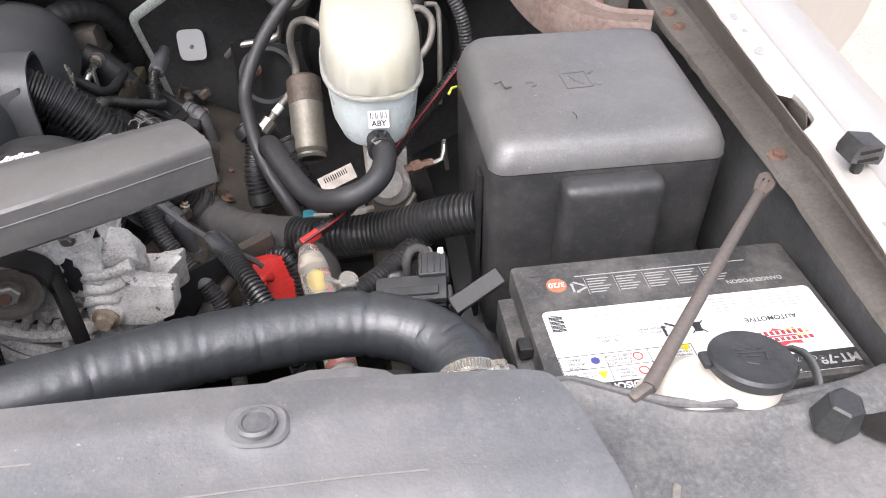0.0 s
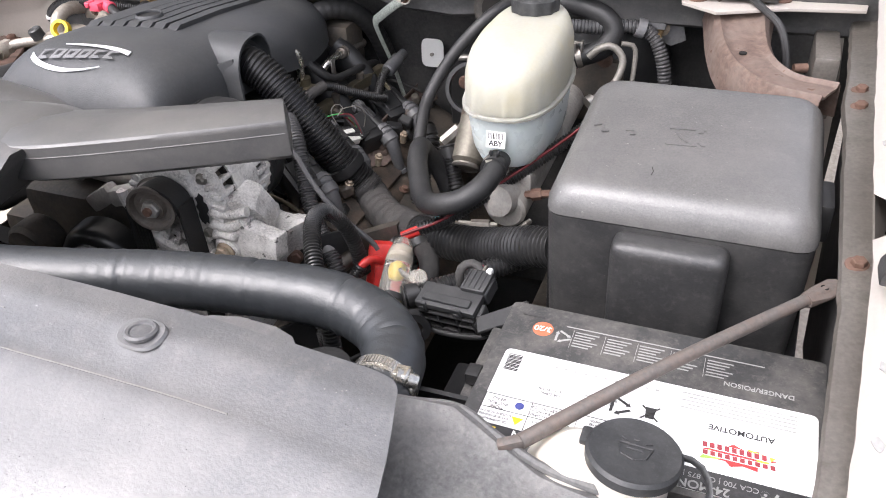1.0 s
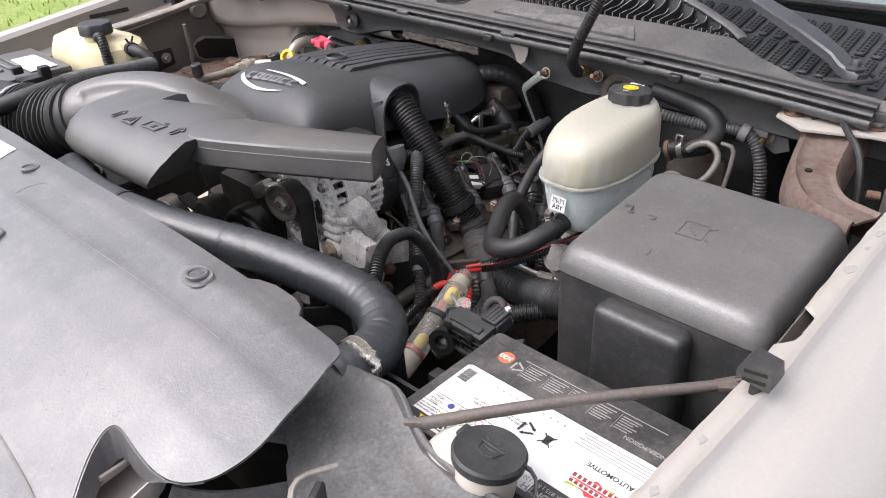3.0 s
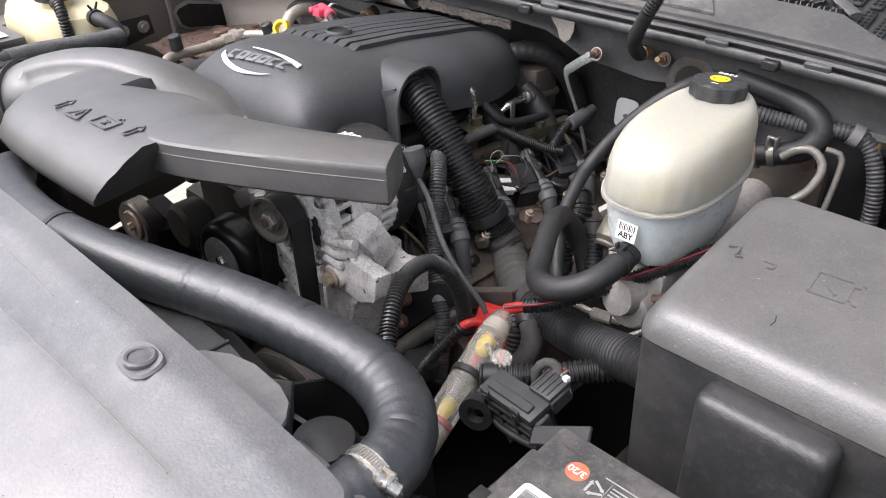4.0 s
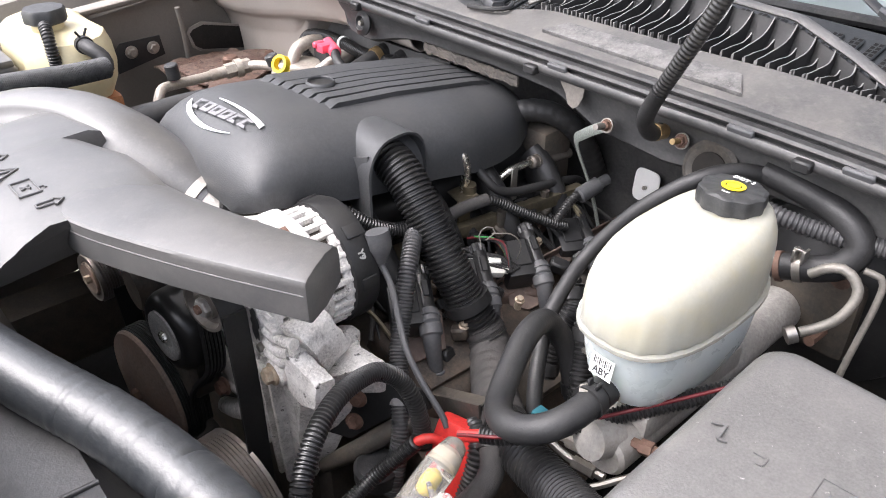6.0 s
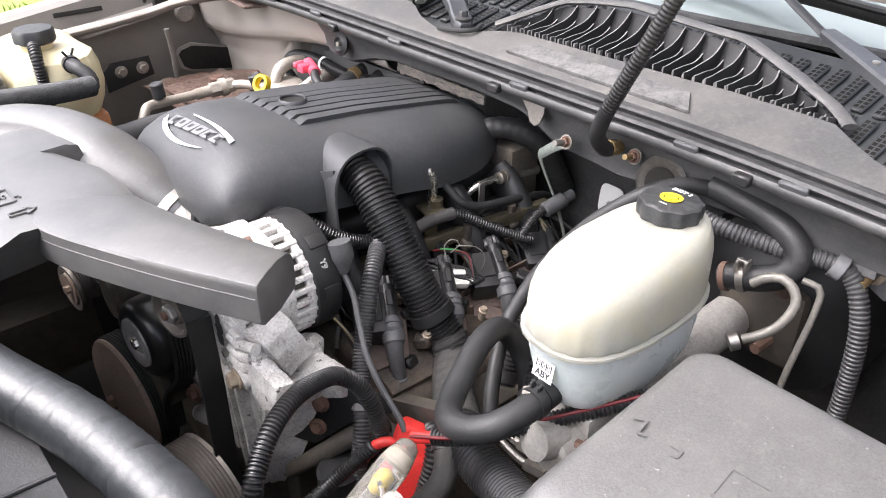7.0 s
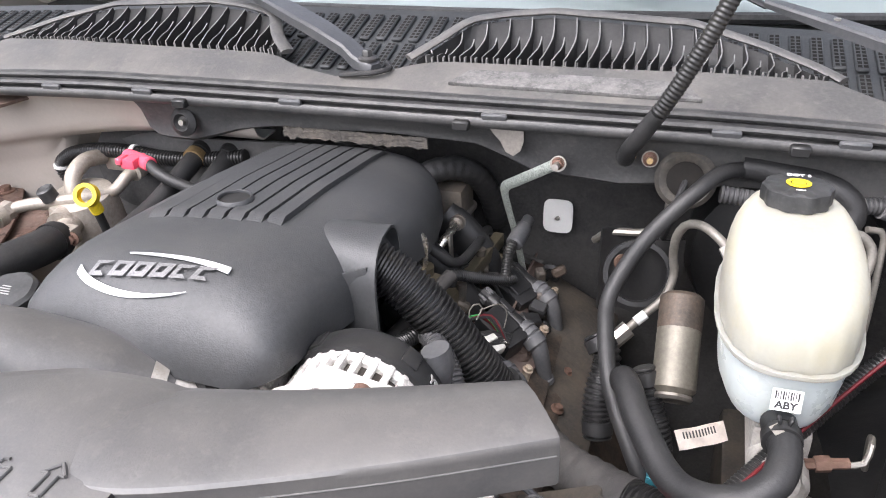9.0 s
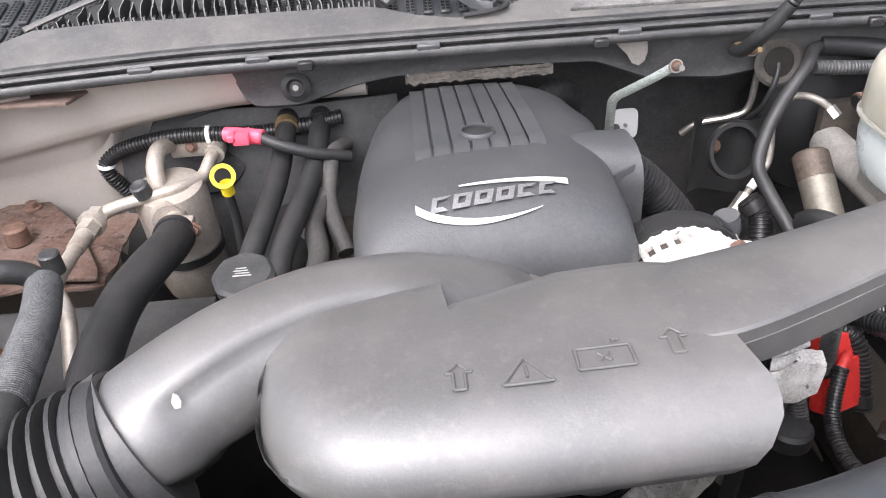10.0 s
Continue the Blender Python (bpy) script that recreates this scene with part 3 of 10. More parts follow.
def fender_passenger():
    root = thing("fender", (-1.42, 0.5, 0.6), "far pewter front fender with a beige gutter", "fender", kind="structure")

    def z0(y):
        return 1.027 + 0.126 * y
    prof = [(0.0, 0.0), (-0.012, 0.004), (-0.03, 0.002), (-0.09, -0.02), (-0.15, -0.12), (-0.16, -0.5)]
    prof2 = [(0.0, 0.0), (0.02, -0.006), (0.032, -0.05), (0.075, -0.056), (0.078, -0.066)]

    def skin(table, dx):
        def fn(u, v):
            y = -0.15 + 1.3 * u
            k = v * (len(table) - 1)
            j = min(int(k), len(table) - 2)
            a, b = table[j], table[j + 1]
            return Vector((-1.39 - dx + a[0] + (b[0] - a[0]) * (k - j), y, z0(y) + a[1] + (b[1] - a[1]) * (k - j)))
        return fn
    part("outer_panel", sheet(skin(prof, 0.001), 30, 20, 0.0015), M_PAINT, root)
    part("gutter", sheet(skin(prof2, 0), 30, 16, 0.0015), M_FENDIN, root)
    # Dark pieces on the gutter put the shade of slot and hole into colour.
    part("slot", rbox((-1.363, 0.83, z0(0.83) - 0.024), (0.003, 0.1, 0.009), 0.001, 1, (0, -25, 0)), M_DARK, root, "dark slot in the gutter")
    part("gutter_hole", rod((-1.367, 0.545, z0(0.545) - 0.03), (-1.363, 0.545, z0(0.545) - 0.03), 0.008), M_DARK, root)
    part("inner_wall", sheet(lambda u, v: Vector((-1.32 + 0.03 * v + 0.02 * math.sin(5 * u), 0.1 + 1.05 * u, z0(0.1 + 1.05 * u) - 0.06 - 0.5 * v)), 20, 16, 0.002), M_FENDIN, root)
    hole = [(0.996, 1.0), (1.004, 1.008), (1.03, 1.014), (1.12, 0.992), (1.128, 0.982), (1.128, 0.952), (1.118, 0.944), (1.02, 0.962), (1.004, 0.972)]
    side = Matrix.Translation((-1.287, 0, 0)) @ pose(0, 0, 0, 90, 0, 90)
    rim = [(1.064 + (a - 1.064) * 1.1, 0.98 + (b - 0.98) * 1.22) for a, b in hole]
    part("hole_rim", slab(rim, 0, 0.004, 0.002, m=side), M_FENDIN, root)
    # Dark slab, proud of the wall, stands for the shade in the hole.
    part("access_hole", slab(hole, 0.001, 0.0055, 0.0005, m=side), M_DARK, root, "dark oval access hole")
    part("black_bracket", slab([(0.83, 0.95), (0.935, 0.97), (0.93, 1.012), (0.845, 1.012), (0.828, 0.995)], 0, 0.004, 0.001, m=side), M_BLACK, root)
    for y in (0.864, 0.911):
        part("bolt", bolt((-1.282, y, 0.99), (1, 0, 0), 0.009), M_STEEL, root)
    part("stiffener", tube([(-1.285, 0.98, 1.06), (-1.287, 0.985, 1.0), (-1.29, 0.985, 0.93)], 0.006, 8), M_FENDIN, root)
    part("mount", lathe([(0.006, 0.004), (0.016, 0.004), (0.02, 0.0), (0.022, -0.004)], 20, along((-1.29, 1.03, 1.083), (-1.2, 1.0, 1.083))), M_INNER, root)
    return root


def bulkhead():
    """Painted bulkhead below the cowl, and the insulated firewall."""
    root = thing("bulkhead", (-0.5, 1.2, 0.6), "beige painted steel bulkhead with a dark insulated middle", "bulkhead", kind="structure")

    def left(u, v):
        x = -1.32 + 0.7 * u
        k = smoothstep(u / 0.8)
        prof = [(0, 1.062, 1.178), (0.2, 1.074, 1.15), (0.38, 1.083, 1.052 + 0.075 * k), (0.44, 1.089, 1.04 + 0.075 * k), (0.5, 1.102, 1.03 + 0.075 * k), (0.6, 1.115, 1.0 + 0.06 * k), (1.0, 1.135, 0.75)]
        y = interp(v, [(p[0], p[1]) for p in prof])
        z = interp(v, [(p[0], p[2]) for p in prof])
        if x > -1.03 and v > 0.5:
            z += (prof[4][2] - z) * smoothstep((x + 1.03) / 0.05)
        return Vector((x, y, z))
    part("painted_panel", sheet(left, 36, 50, 0.002), M_BULK, root)

    part("heater_case", sheet(lambda u, v: Vector((-1.04 + 0.46 * u, 1.128 + 0.008 * math.sin(7 * u), 1.02 + 0.07 * smoothstep(u / 0.5) - 0.3 * v)), 24, 12, 0.004), M_PAD, root, "black moulded heater case")

    def wall(u, v):
        x = -0.9 + 1.34 * u
        z = 1.12 - 0.62 * v
        return Vector((x, 1.212 + 0.012 * math.sin(9 * u + 2) * (0.4 + v) + 0.012 * noise.noise((u * 6, v * 5, 0)), z))
    part("insulation_mat", sheet(wall, 40, 30, 0.006), M_MAT, root, "black moulded firewall insulation")

    def band(u, v):
        x = -0.794 + 1.234 * u
        low = interp(x, [(-0.82, 1.1), (-0.71, 1.097), (-0.64, 1.12), (-0.58, 1.131), (-0.43, 1.134), (-0.305, 1.13), (-0.235, 1.098), (-0.13, 1.088), (-0.07, 1.098), (0.08, 1.1), (0.5, 1.1)])
        if x < -0.762:
            low += 0.05 * (1 - math.sqrt(max(0.0, 1 - ((-0.762 - x) / 0.032) ** 2)))
        z = 1.178 + (low - 1.178) * v
        y = 1.055 + 0.018 * smoothstep(v * 1.2) + 0.004 * noise.noise((x * 14, v * 2, 3))
        if v > 0.92:
            y += (v - 0.92) * 0.9
        return Vector((x, y, z))
    part("upper_pad", sheet(band, 110, 14, 0.008), M_PAD, root, "dark padded mat along the top of the firewall")
    part("pad_tear", slab([(-0.012, 0.012), (0.033, 0.012), (0.034, -0.006), (0.03, -0.018), (0.022, -0.024), (0.013, -0.02), (0.006, -0.008), (-0.004, 0.002)], 0, 0.0012, 0, m=Matrix.Translation((-0.275, 1.0545, 1.158)) @ pose(0, 0, 0, 78, 0, 0)), M_INNER, root, "bare patch of grey metal")
    # tattered fibre edge over the engine cover
    part("fibre_strip", sheet(lambda u, v: Vector((-0.565 + 0.2 * u, 1.0665 + 0.003 * noise.noise((u * 30, v * 4, 0)), 1.141 - (0.014 + 0.004 * noise.noise((u * 25, 0, 9))) * v)), 60, 6, 0.003), mat("torn_fibre", (0.09, 0.082, 0.074), 0.9, dirt=(0.2, 0.17, 0.14), dirt_amount=0.5, dirt_scale=30, bump=1.0, bump_scale=220), root, "torn brown fibre edge")
    part("grommet", lathe([(0.033, 0), (0.034, 0.003), (0.029, 0.006), (0.021, 0.0045), (0.018, 0.0015), (0.003, 0.0012)], 30, along((-0.057, 1.058, 1.121), (-0.057, 0.9, 1.155))), M_GROM, root, "round brown-grey rubber grommet")
    # Dark disc fills the grommet; the hollow's shade is in its colour.
    part("grommet_hole", rod((-0.0572, 1.0575, 1.1212), (-0.0572, 1.0525, 1.1222), 0.0205, n=26), M_DARK, root, "dark hollow of the grommet")
    part("cable", tube([(-0.056, 1.064, 1.124), (-0.058, 1.05, 1.116), (-0.066, 1.042, 1.09), (-0.072, 1.06, 1.05), (-0.08, 1.12, 1.0)], 0.004, 8), M_RUBBER, root)
    part("small_grommet", lathe([(0.006, 0), (0.014, 0), (0.015, 0.006), (0.009, 0.008), (0.007, 0.003)], 20, along((-0.225, 1.165, 0.907), (-0.225, 0.9, 0.96))), M_BLACK, root)
    # white patch with a stud hole
    w = [(0.021 * math.copysign(abs(math.cos(a)) ** 0.45, math.cos(a)), 0.025 * math.copysign(abs(math.sin(a)) ** 0.45, math.sin(a))) for a in [k * 2 * math.pi / 28 for k in range(28)]]
    part("white_patch", slab(w, 0, 0.002, 0.0006, m=Matrix.Translation((-0.222, 1.192, 0.986)) @ pose(0, 0, 0, 84, 0, 0)), M_WHITE, root, "white rounded patch with a stud")
    part("stud", rod((-0.222, 1.19, 0.984), (-0.222, 1.185, 0.985), 0.003, n=10), M_STEEL, root)
    # left pad bolt and left bumper
    part("pad_bush", lathe([(0.007, 0), (0.019, 0), (0.02, 0.004), (0.012, 0.009), (0.008, 0.004)], 22, along((-0.7104, 1.058, 1.139), (-0.71, 0.9, 1.17))), M_RUBBER, root, "rubber bush")
    part("pad_stud", rod((-0.7104, 1.06, 1.139), (-0.71, 1.048, 1.141), 0.004, n=10), M_STEEL, root)
    return root


def cowl():
    root = thing("cowl", (-0.49, 1.15, 1.2), "faded grey plastic cowl with two louvred vents", "cowl", kind="structure")
    CX = -0.49

    def back_y(x):
        d = abs(x - CX)
        return interp(d, [(0.0, 1.085), (0.035, 1.09), (0.06, 1.105), (0.1, 1.125), (0.145, 1.2), (0.2, 1.215), (0.42, 1.21), (0.56, 1.16), (0.62, 1.115), (0.7, 1.085), (0.9, 1.08)])

    def base_y(x):
        d = abs(x - CX)
        return interp(d, [(0, 1.084), (0.06, 1.1), (0.1, 1.122), (0.13, 1.128), (0.4, 1.132), (0.57, 1.14), (0.62, 1.112), (0.7, 1.083), (0.9, 1.078)])

    def panel(u, v):
        x = -1.32 + 1.66 * u
        y = 1.058 + (base_y(x) - 1.058) * v
        sag = 0.02 * max(0, abs(x - CX) - 0.45) / 0.4
        z = 1.199 - sag + (y - 1.058) * 0.28 - 0.006 * (1 - v) ** 6
        return Vector((x, y, z))
    part("panel", sheet(panel, 90, 12, 0.003), M_COWL, root)
    bump = [(-0.15, -0.016), (0.14, -0.02), (0.12, 0.012), (-0.13, 0.014)]
    part("raised_plinth", slab(bump, -0.004, 0.0012, 0.0012, m=Matrix.Translation((-0.19, 1.095, 1.2125)) @ pose(0, 0, 0, 15.5, 0, 0)), M_CHALK, root, "raised strip streaked with grey dirt")
    for side in (-1, 1):
        vent = part("vent_tray", sheet(lambda u, v: Vector((CX + side * (0.095 + 0.48 * u), base_y(CX + 0.095 + 0.48 * u) + 0.004 + (max(0.004, back_y(CX + 0.095 + 0.48 * u) - base_y(CX + 0.095 + 0.48 * u) - 0.004)) * v,
                                                                1.205 + 0.012 * v - 0.02 * max(0, 0.095 + 0.48 * u - 0.45) / 0.4)), 40, 6, 0.002), M_MESH, root, "dark floor of the vent")
        def back_z(d):
            return interp(d, [(0.085, 1.222), (0.145, 1.252), (0.25, 1.262), (0.42, 1.254), (0.5, 1.238), (0.585, 1.214)])

        # rim over the back of the louvres, and the sloping floor that carries them
        rim = []
        for k in range(19):
            x = CX + 0.085 + 0.5 * k / 18
            rim.append((CX + side * (x - CX), back_y(x) + 0.004, back_z(x - CX) + 0.001))
        part("vent_rim", tube(rim, 0.0075, 12, 0.012, squash=(1.2, 0.5)), M_COWL, root)

        def slope(d, w):
            x = CX + d
            yb, yt = base_y(x), back_y(x)
            zb = 1.211 - 0.02 * max(0, d - 0.45) / 0.4
            return Vector((CX + side * d, yb + (yt - yb) * w, zb + (back_z(d) - 0.006 - zb) * w ** 1.2))
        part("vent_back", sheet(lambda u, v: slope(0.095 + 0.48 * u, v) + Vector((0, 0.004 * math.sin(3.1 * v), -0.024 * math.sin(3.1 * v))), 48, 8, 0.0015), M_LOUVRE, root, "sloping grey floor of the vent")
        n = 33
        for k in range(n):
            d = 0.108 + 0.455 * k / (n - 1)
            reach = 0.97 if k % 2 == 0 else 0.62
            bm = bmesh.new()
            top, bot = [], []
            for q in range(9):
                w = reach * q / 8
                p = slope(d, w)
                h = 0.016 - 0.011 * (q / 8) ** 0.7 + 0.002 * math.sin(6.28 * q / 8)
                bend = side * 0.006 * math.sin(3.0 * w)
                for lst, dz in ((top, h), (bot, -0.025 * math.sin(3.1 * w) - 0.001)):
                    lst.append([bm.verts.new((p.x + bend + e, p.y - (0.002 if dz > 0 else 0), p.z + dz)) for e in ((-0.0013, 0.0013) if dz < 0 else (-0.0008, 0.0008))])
            # Lit top and front faces take the paler tone.
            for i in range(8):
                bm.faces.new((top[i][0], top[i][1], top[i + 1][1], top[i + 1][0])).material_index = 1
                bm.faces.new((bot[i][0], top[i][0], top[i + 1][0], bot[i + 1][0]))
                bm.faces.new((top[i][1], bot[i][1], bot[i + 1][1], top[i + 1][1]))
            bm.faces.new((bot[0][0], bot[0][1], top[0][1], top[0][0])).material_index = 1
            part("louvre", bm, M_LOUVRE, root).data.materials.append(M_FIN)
        # front fence of short teeth
        for k in range(33):
            d = 0.115 + 0.441 * k / 32
            p = slope(d, 0.02)
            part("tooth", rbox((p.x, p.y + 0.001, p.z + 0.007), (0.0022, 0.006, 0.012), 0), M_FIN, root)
    # perforated panel behind
    part("mesh_panel", sheet(lambda u, v: Vector((CX - 0.8 + 1.6 * u, 1.075 + 0.225 * v, 1.188 + 0.052 * v - 0.02 * abs(2 * u - 1) ** 2)), 60, 10, 0.003), M_MESH, root, "black perforated panel below the windscreen")
    cells, holes = [], []
    for k in range(66):
        x = CX - 0.78 + 1.56 * k / 65
        for y0 in (1.128, 1.206):
            sag = 0.02 * abs((x - CX) / 0.8) ** 2
            z = 1.188 + 0.052 * (y0 + 0.032 - 1.075) / 0.225 - sag
            bar = rbox((x, y0 + 0.032, z + 0.003), (0.0145, 0.07, 0.005), 0.0016, 1, (13, 0, 0))
            cells.append(bar)
            for q in range(8):
                for e in (-0.0032, 0.0032):
                    yy = y0 + 0.004 + 0.008 * q
                    zz = 1.188 + 0.052 * (yy - 1.075) / 0.225 - sag + 0.0059
                    hole = bmesh.new()
                    hole.faces.new([hole.verts.new((x + e + i * 0.0023, yy + j * 0.0029, zz + 0.231 * j * 0.0029)) for i, j in ((-1, -1), (1, -1), (1, 1), (-1, 1))])
                    holes.append(hole)
    part("mesh_bars", merge(*cells), M_MESH, root, "slotted black bars")
    tagged(part("mesh_holes", merge(*holes), M_DARK, root, "small square holes"), kind="stuff")
    return root


def curve_at(pts, u):
    k = u * (len(pts) - 1)
    j = min(int(k), len(pts) - 2)
    return Vector(pts[j]).lerp(Vector(pts[j + 1]), k - j)


def cowl_seal():
    root = thing("cowl_seal", (-0.49, 1.045, 1.19), "long black rubber seal along the front of the cowl", "seal", kind="structure")

    def line(dy, dz):
        return [(x, 1.045 + dy, 1.192 + dz - 0.022 * (max(0, abs(x + 0.4) - 0.4) / 0.5) ** 1.3) for x in [-1.3 + 1.62 * k / 14 for k in range(15)]]
    part("top_lip", tube(line(0.012, 0.006), 0.006, 10, 0.02, squash=(1.2, 0.8)), M_SEAL, root)
    part("middle_channel", tube(line(0.0, -0.002), 0.0075, 8, 0.02, squash=(0.9, 0.6)), M_SEAL, root)
    part("lower_lip", tube(line(-0.008, -0.014), 0.006, 10, 0.02, squash=(0.8, 1.1)), M_SEAL, root)
    part("backing", sheet(lambda u, v: Vector((-1.3 + 1.62 * u, 1.04 + 0.02 * v, 1.175 + 0.022 * v - 0.022 * (max(0, abs(-0.9 + 1.62 * u) - 0.4) / 0.5) ** 1.3)), 40, 2, 0.004), M_SEAL, root)
    for x in (-1.1, -0.899, -0.75, -0.532, -0.272, -0.022, 0.1):
        part("clip", rbox((x, 1.036, 1.186 - 0.022 * (max(0, abs(x + 0.4) - 0.4) / 0.5) ** 1.3), (0.03, 0.006, 0.009), 0.0015, 1, (20, 0, 0)), M_SEALCLIP, root, "dark grey spring clip")
    for x in (-0.69, -0.31, 0.05):
        part("latch", rbox((x, 1.03, 1.176), (0.02, 0.012, 0.012), 0.002, 1), M_BLACK, root)


def windscreen():
    root = thing("windscreen", (-0.49, 1.3, 1.23), "sloping windscreen reflecting a white sky", "windscreen", kind="structure")
    pane = part("pane", sheet(lambda u, v: Vector((-1.25 + 1.52 * u + 0.0 * v, 1.305 + 0.75 * v - 0.1 * (2 * u - 1) ** 2 * 0 + 0.12 * (2 * u - 1) ** 2, 1.236 + 0.46 * v - 0.015 * (2 * u - 1) ** 2)), 30, 12, 0.005), M_GLASS, root)
    part("edge_seal", tube([(-1.25 + 1.52 * u, 1.303 + 0.12 * (2 * u - 1) ** 2, 1.236 - 0.015 * (2 * u - 1) ** 2) for u in [k / 12 for k in range(13)]], 0.008, 8, 0.03), M_SEAL, root)
    # Near-black dashboard and unseen cabin back: the cabin's shade is in their colour.
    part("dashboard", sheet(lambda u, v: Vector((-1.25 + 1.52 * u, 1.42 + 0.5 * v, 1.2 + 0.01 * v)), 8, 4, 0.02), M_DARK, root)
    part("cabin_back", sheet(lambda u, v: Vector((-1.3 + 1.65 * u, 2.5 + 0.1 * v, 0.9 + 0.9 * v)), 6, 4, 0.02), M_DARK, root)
    part("roof", sheet(lambda u, v: Vector((-1.2 + 1.42 * u, 2.06 + 1.4 * v, 1.72 + 0.02 * math.sin(3.14 * v) - 0.03 * (2 * u - 1) ** 2)), 12, 8, 0.02), M_PAINT, root)


def wiper(px, py, pz, group, lie=None):
    root = thing("windscreen_wiper", (px, py, pz), "black wiper arm with a worn pivot bolt", "wiper", group)
    a, b = Vector((px, py, pz)), Vector((px - 0.26, py + 0.135, pz + 0.06))
    d = (b - a).normalized()
    w = Vector((-d.y, d.x, 0)).normalized()
    secs = []
    for u, half, top, low in ((-0.05, 0.008, 0.002, -0.008), (-0.02, 0.013, 0.004, -0.01), (0.05, 0.0145, 0.005, -0.01), (0.12, 0.0135, 0.011, -0.004), (0.3, 0.0165, 0.015, 0.0), (0.5, 0.0175, 0.015, 0.001), (0.8, 0.0135, 0.012, 0.001), (1.0, 0.0095, 0.009, 0.001)):
        p = a + (b - a) * u
        up = Vector((0, 0, 1))
        secs.append([p + w * half + up * low, p + w * half + up * (top - 0.003), p + w * half * 0.8 + up * top, p - w * half * 0.8 + up * top, p - w * half + up * (top - 0.003), p - w * half + up * low])
    part("arm", loft(secs), M_WIPER, root, smooth=30)
    part("arm_link", tube([b, b + d * 0.14 + Vector((0, 0, 0.015)), b + d * 0.24 + Vector((0, 0, 0.04))], 0.006, 8, squash=(1.2, 0.5)), M_BLACK, root)
    part("rivet", rod(a.lerp(b, 0.72) + Vector((0, 0, 0.011)), a.lerp(b, 0.72) + Vector((0, 0, 0.0145)), 0.004, n=12), M_STEEL, root, "steel rivet")
    e = b + d * 0.16 + Vector((0, 0, 0.025))
    if lie:
        part("blade", tube(lie, 0.011, 10, squash=(0.5, 1.0)), M_RUBBER, root, "long black wiper blade")
        part("blade_bridge", tube([Vector(p) + Vector((0, -0.012, 0.008)) for p in lie], 0.005, 8), M_BLACK, root)
    else:
        part("blade", tube([e + Vector((0.22, 0.03, 0.0)), e + Vector((0.0, 0.03, 0.01)), e + Vector((-0.25, 0.0, 0.005))], 0.008, 8, squash=(0.6, 1.2)), M_RUBBER, root)
    n = a + Vector((0, 0, 0.004))
    part("pivot_nut", merge(lathe([(0.0125, -0.002), (0.013, 0.001), (0.0095, 0.003)], 20, Matrix.Translation(n)), lathe([(0.0068, 0.0), (0.0068, 0.009), (0.005, 0.011)], 6, Matrix.Translation(n))), M_BOX, root, "dull pivot nut")
    part("washer_hose", tube([a + Vector((0.018, 0.018, -0.006)), a + Vector((0.03, -0.004, -0.006)), a + Vector((0.012, -0.02, -0.008)), a + Vector((-0.03, -0.022, -0.012))], 0.0035, 8), M_RUBBER, root)


def hood():
    root = thing("hood", (-0.49, 1.16, 1.33), "raised pewter hood seen from its brownish underside", "hood", kind="structure")
    c, s = math.cos(radians(72)), math.sin(radians(72))

    def fn(u, v):
        d = 1.15 * v
        return Vector((-1.36 + 1.74 * u, 1.17 - c * d, 1.335 + s * d))
    part("skin", sheet(fn, 12, 10, 0.004), M_PAINT, root)
    under = mat("hood_underside", (0.3, 0.272, 0.24), 0.5, dirt=(0.22, 0.195, 0.165), dirt_amount=0.4)
    off = Vector((0, -s, -c)) * 0.02
    part("inner_panel", sheet(lambda u, v: fn(0.02 + 0.96 * u, 0.02 + 0.96 * v) + off * (1 + 0.5 * math.sin(9 * u) * math.sin(7 * v)), 24, 16, 0.006), under, root)
    for u in (0.03, 0.97):
        part("hinge", rbox(Vector(fn(u, 0.04)) + Vector((0, 0.02, -0.06)), (0.02, 0.12, 0.05), 0.004, 2, (30, 0, 0)), M_INNER, root)


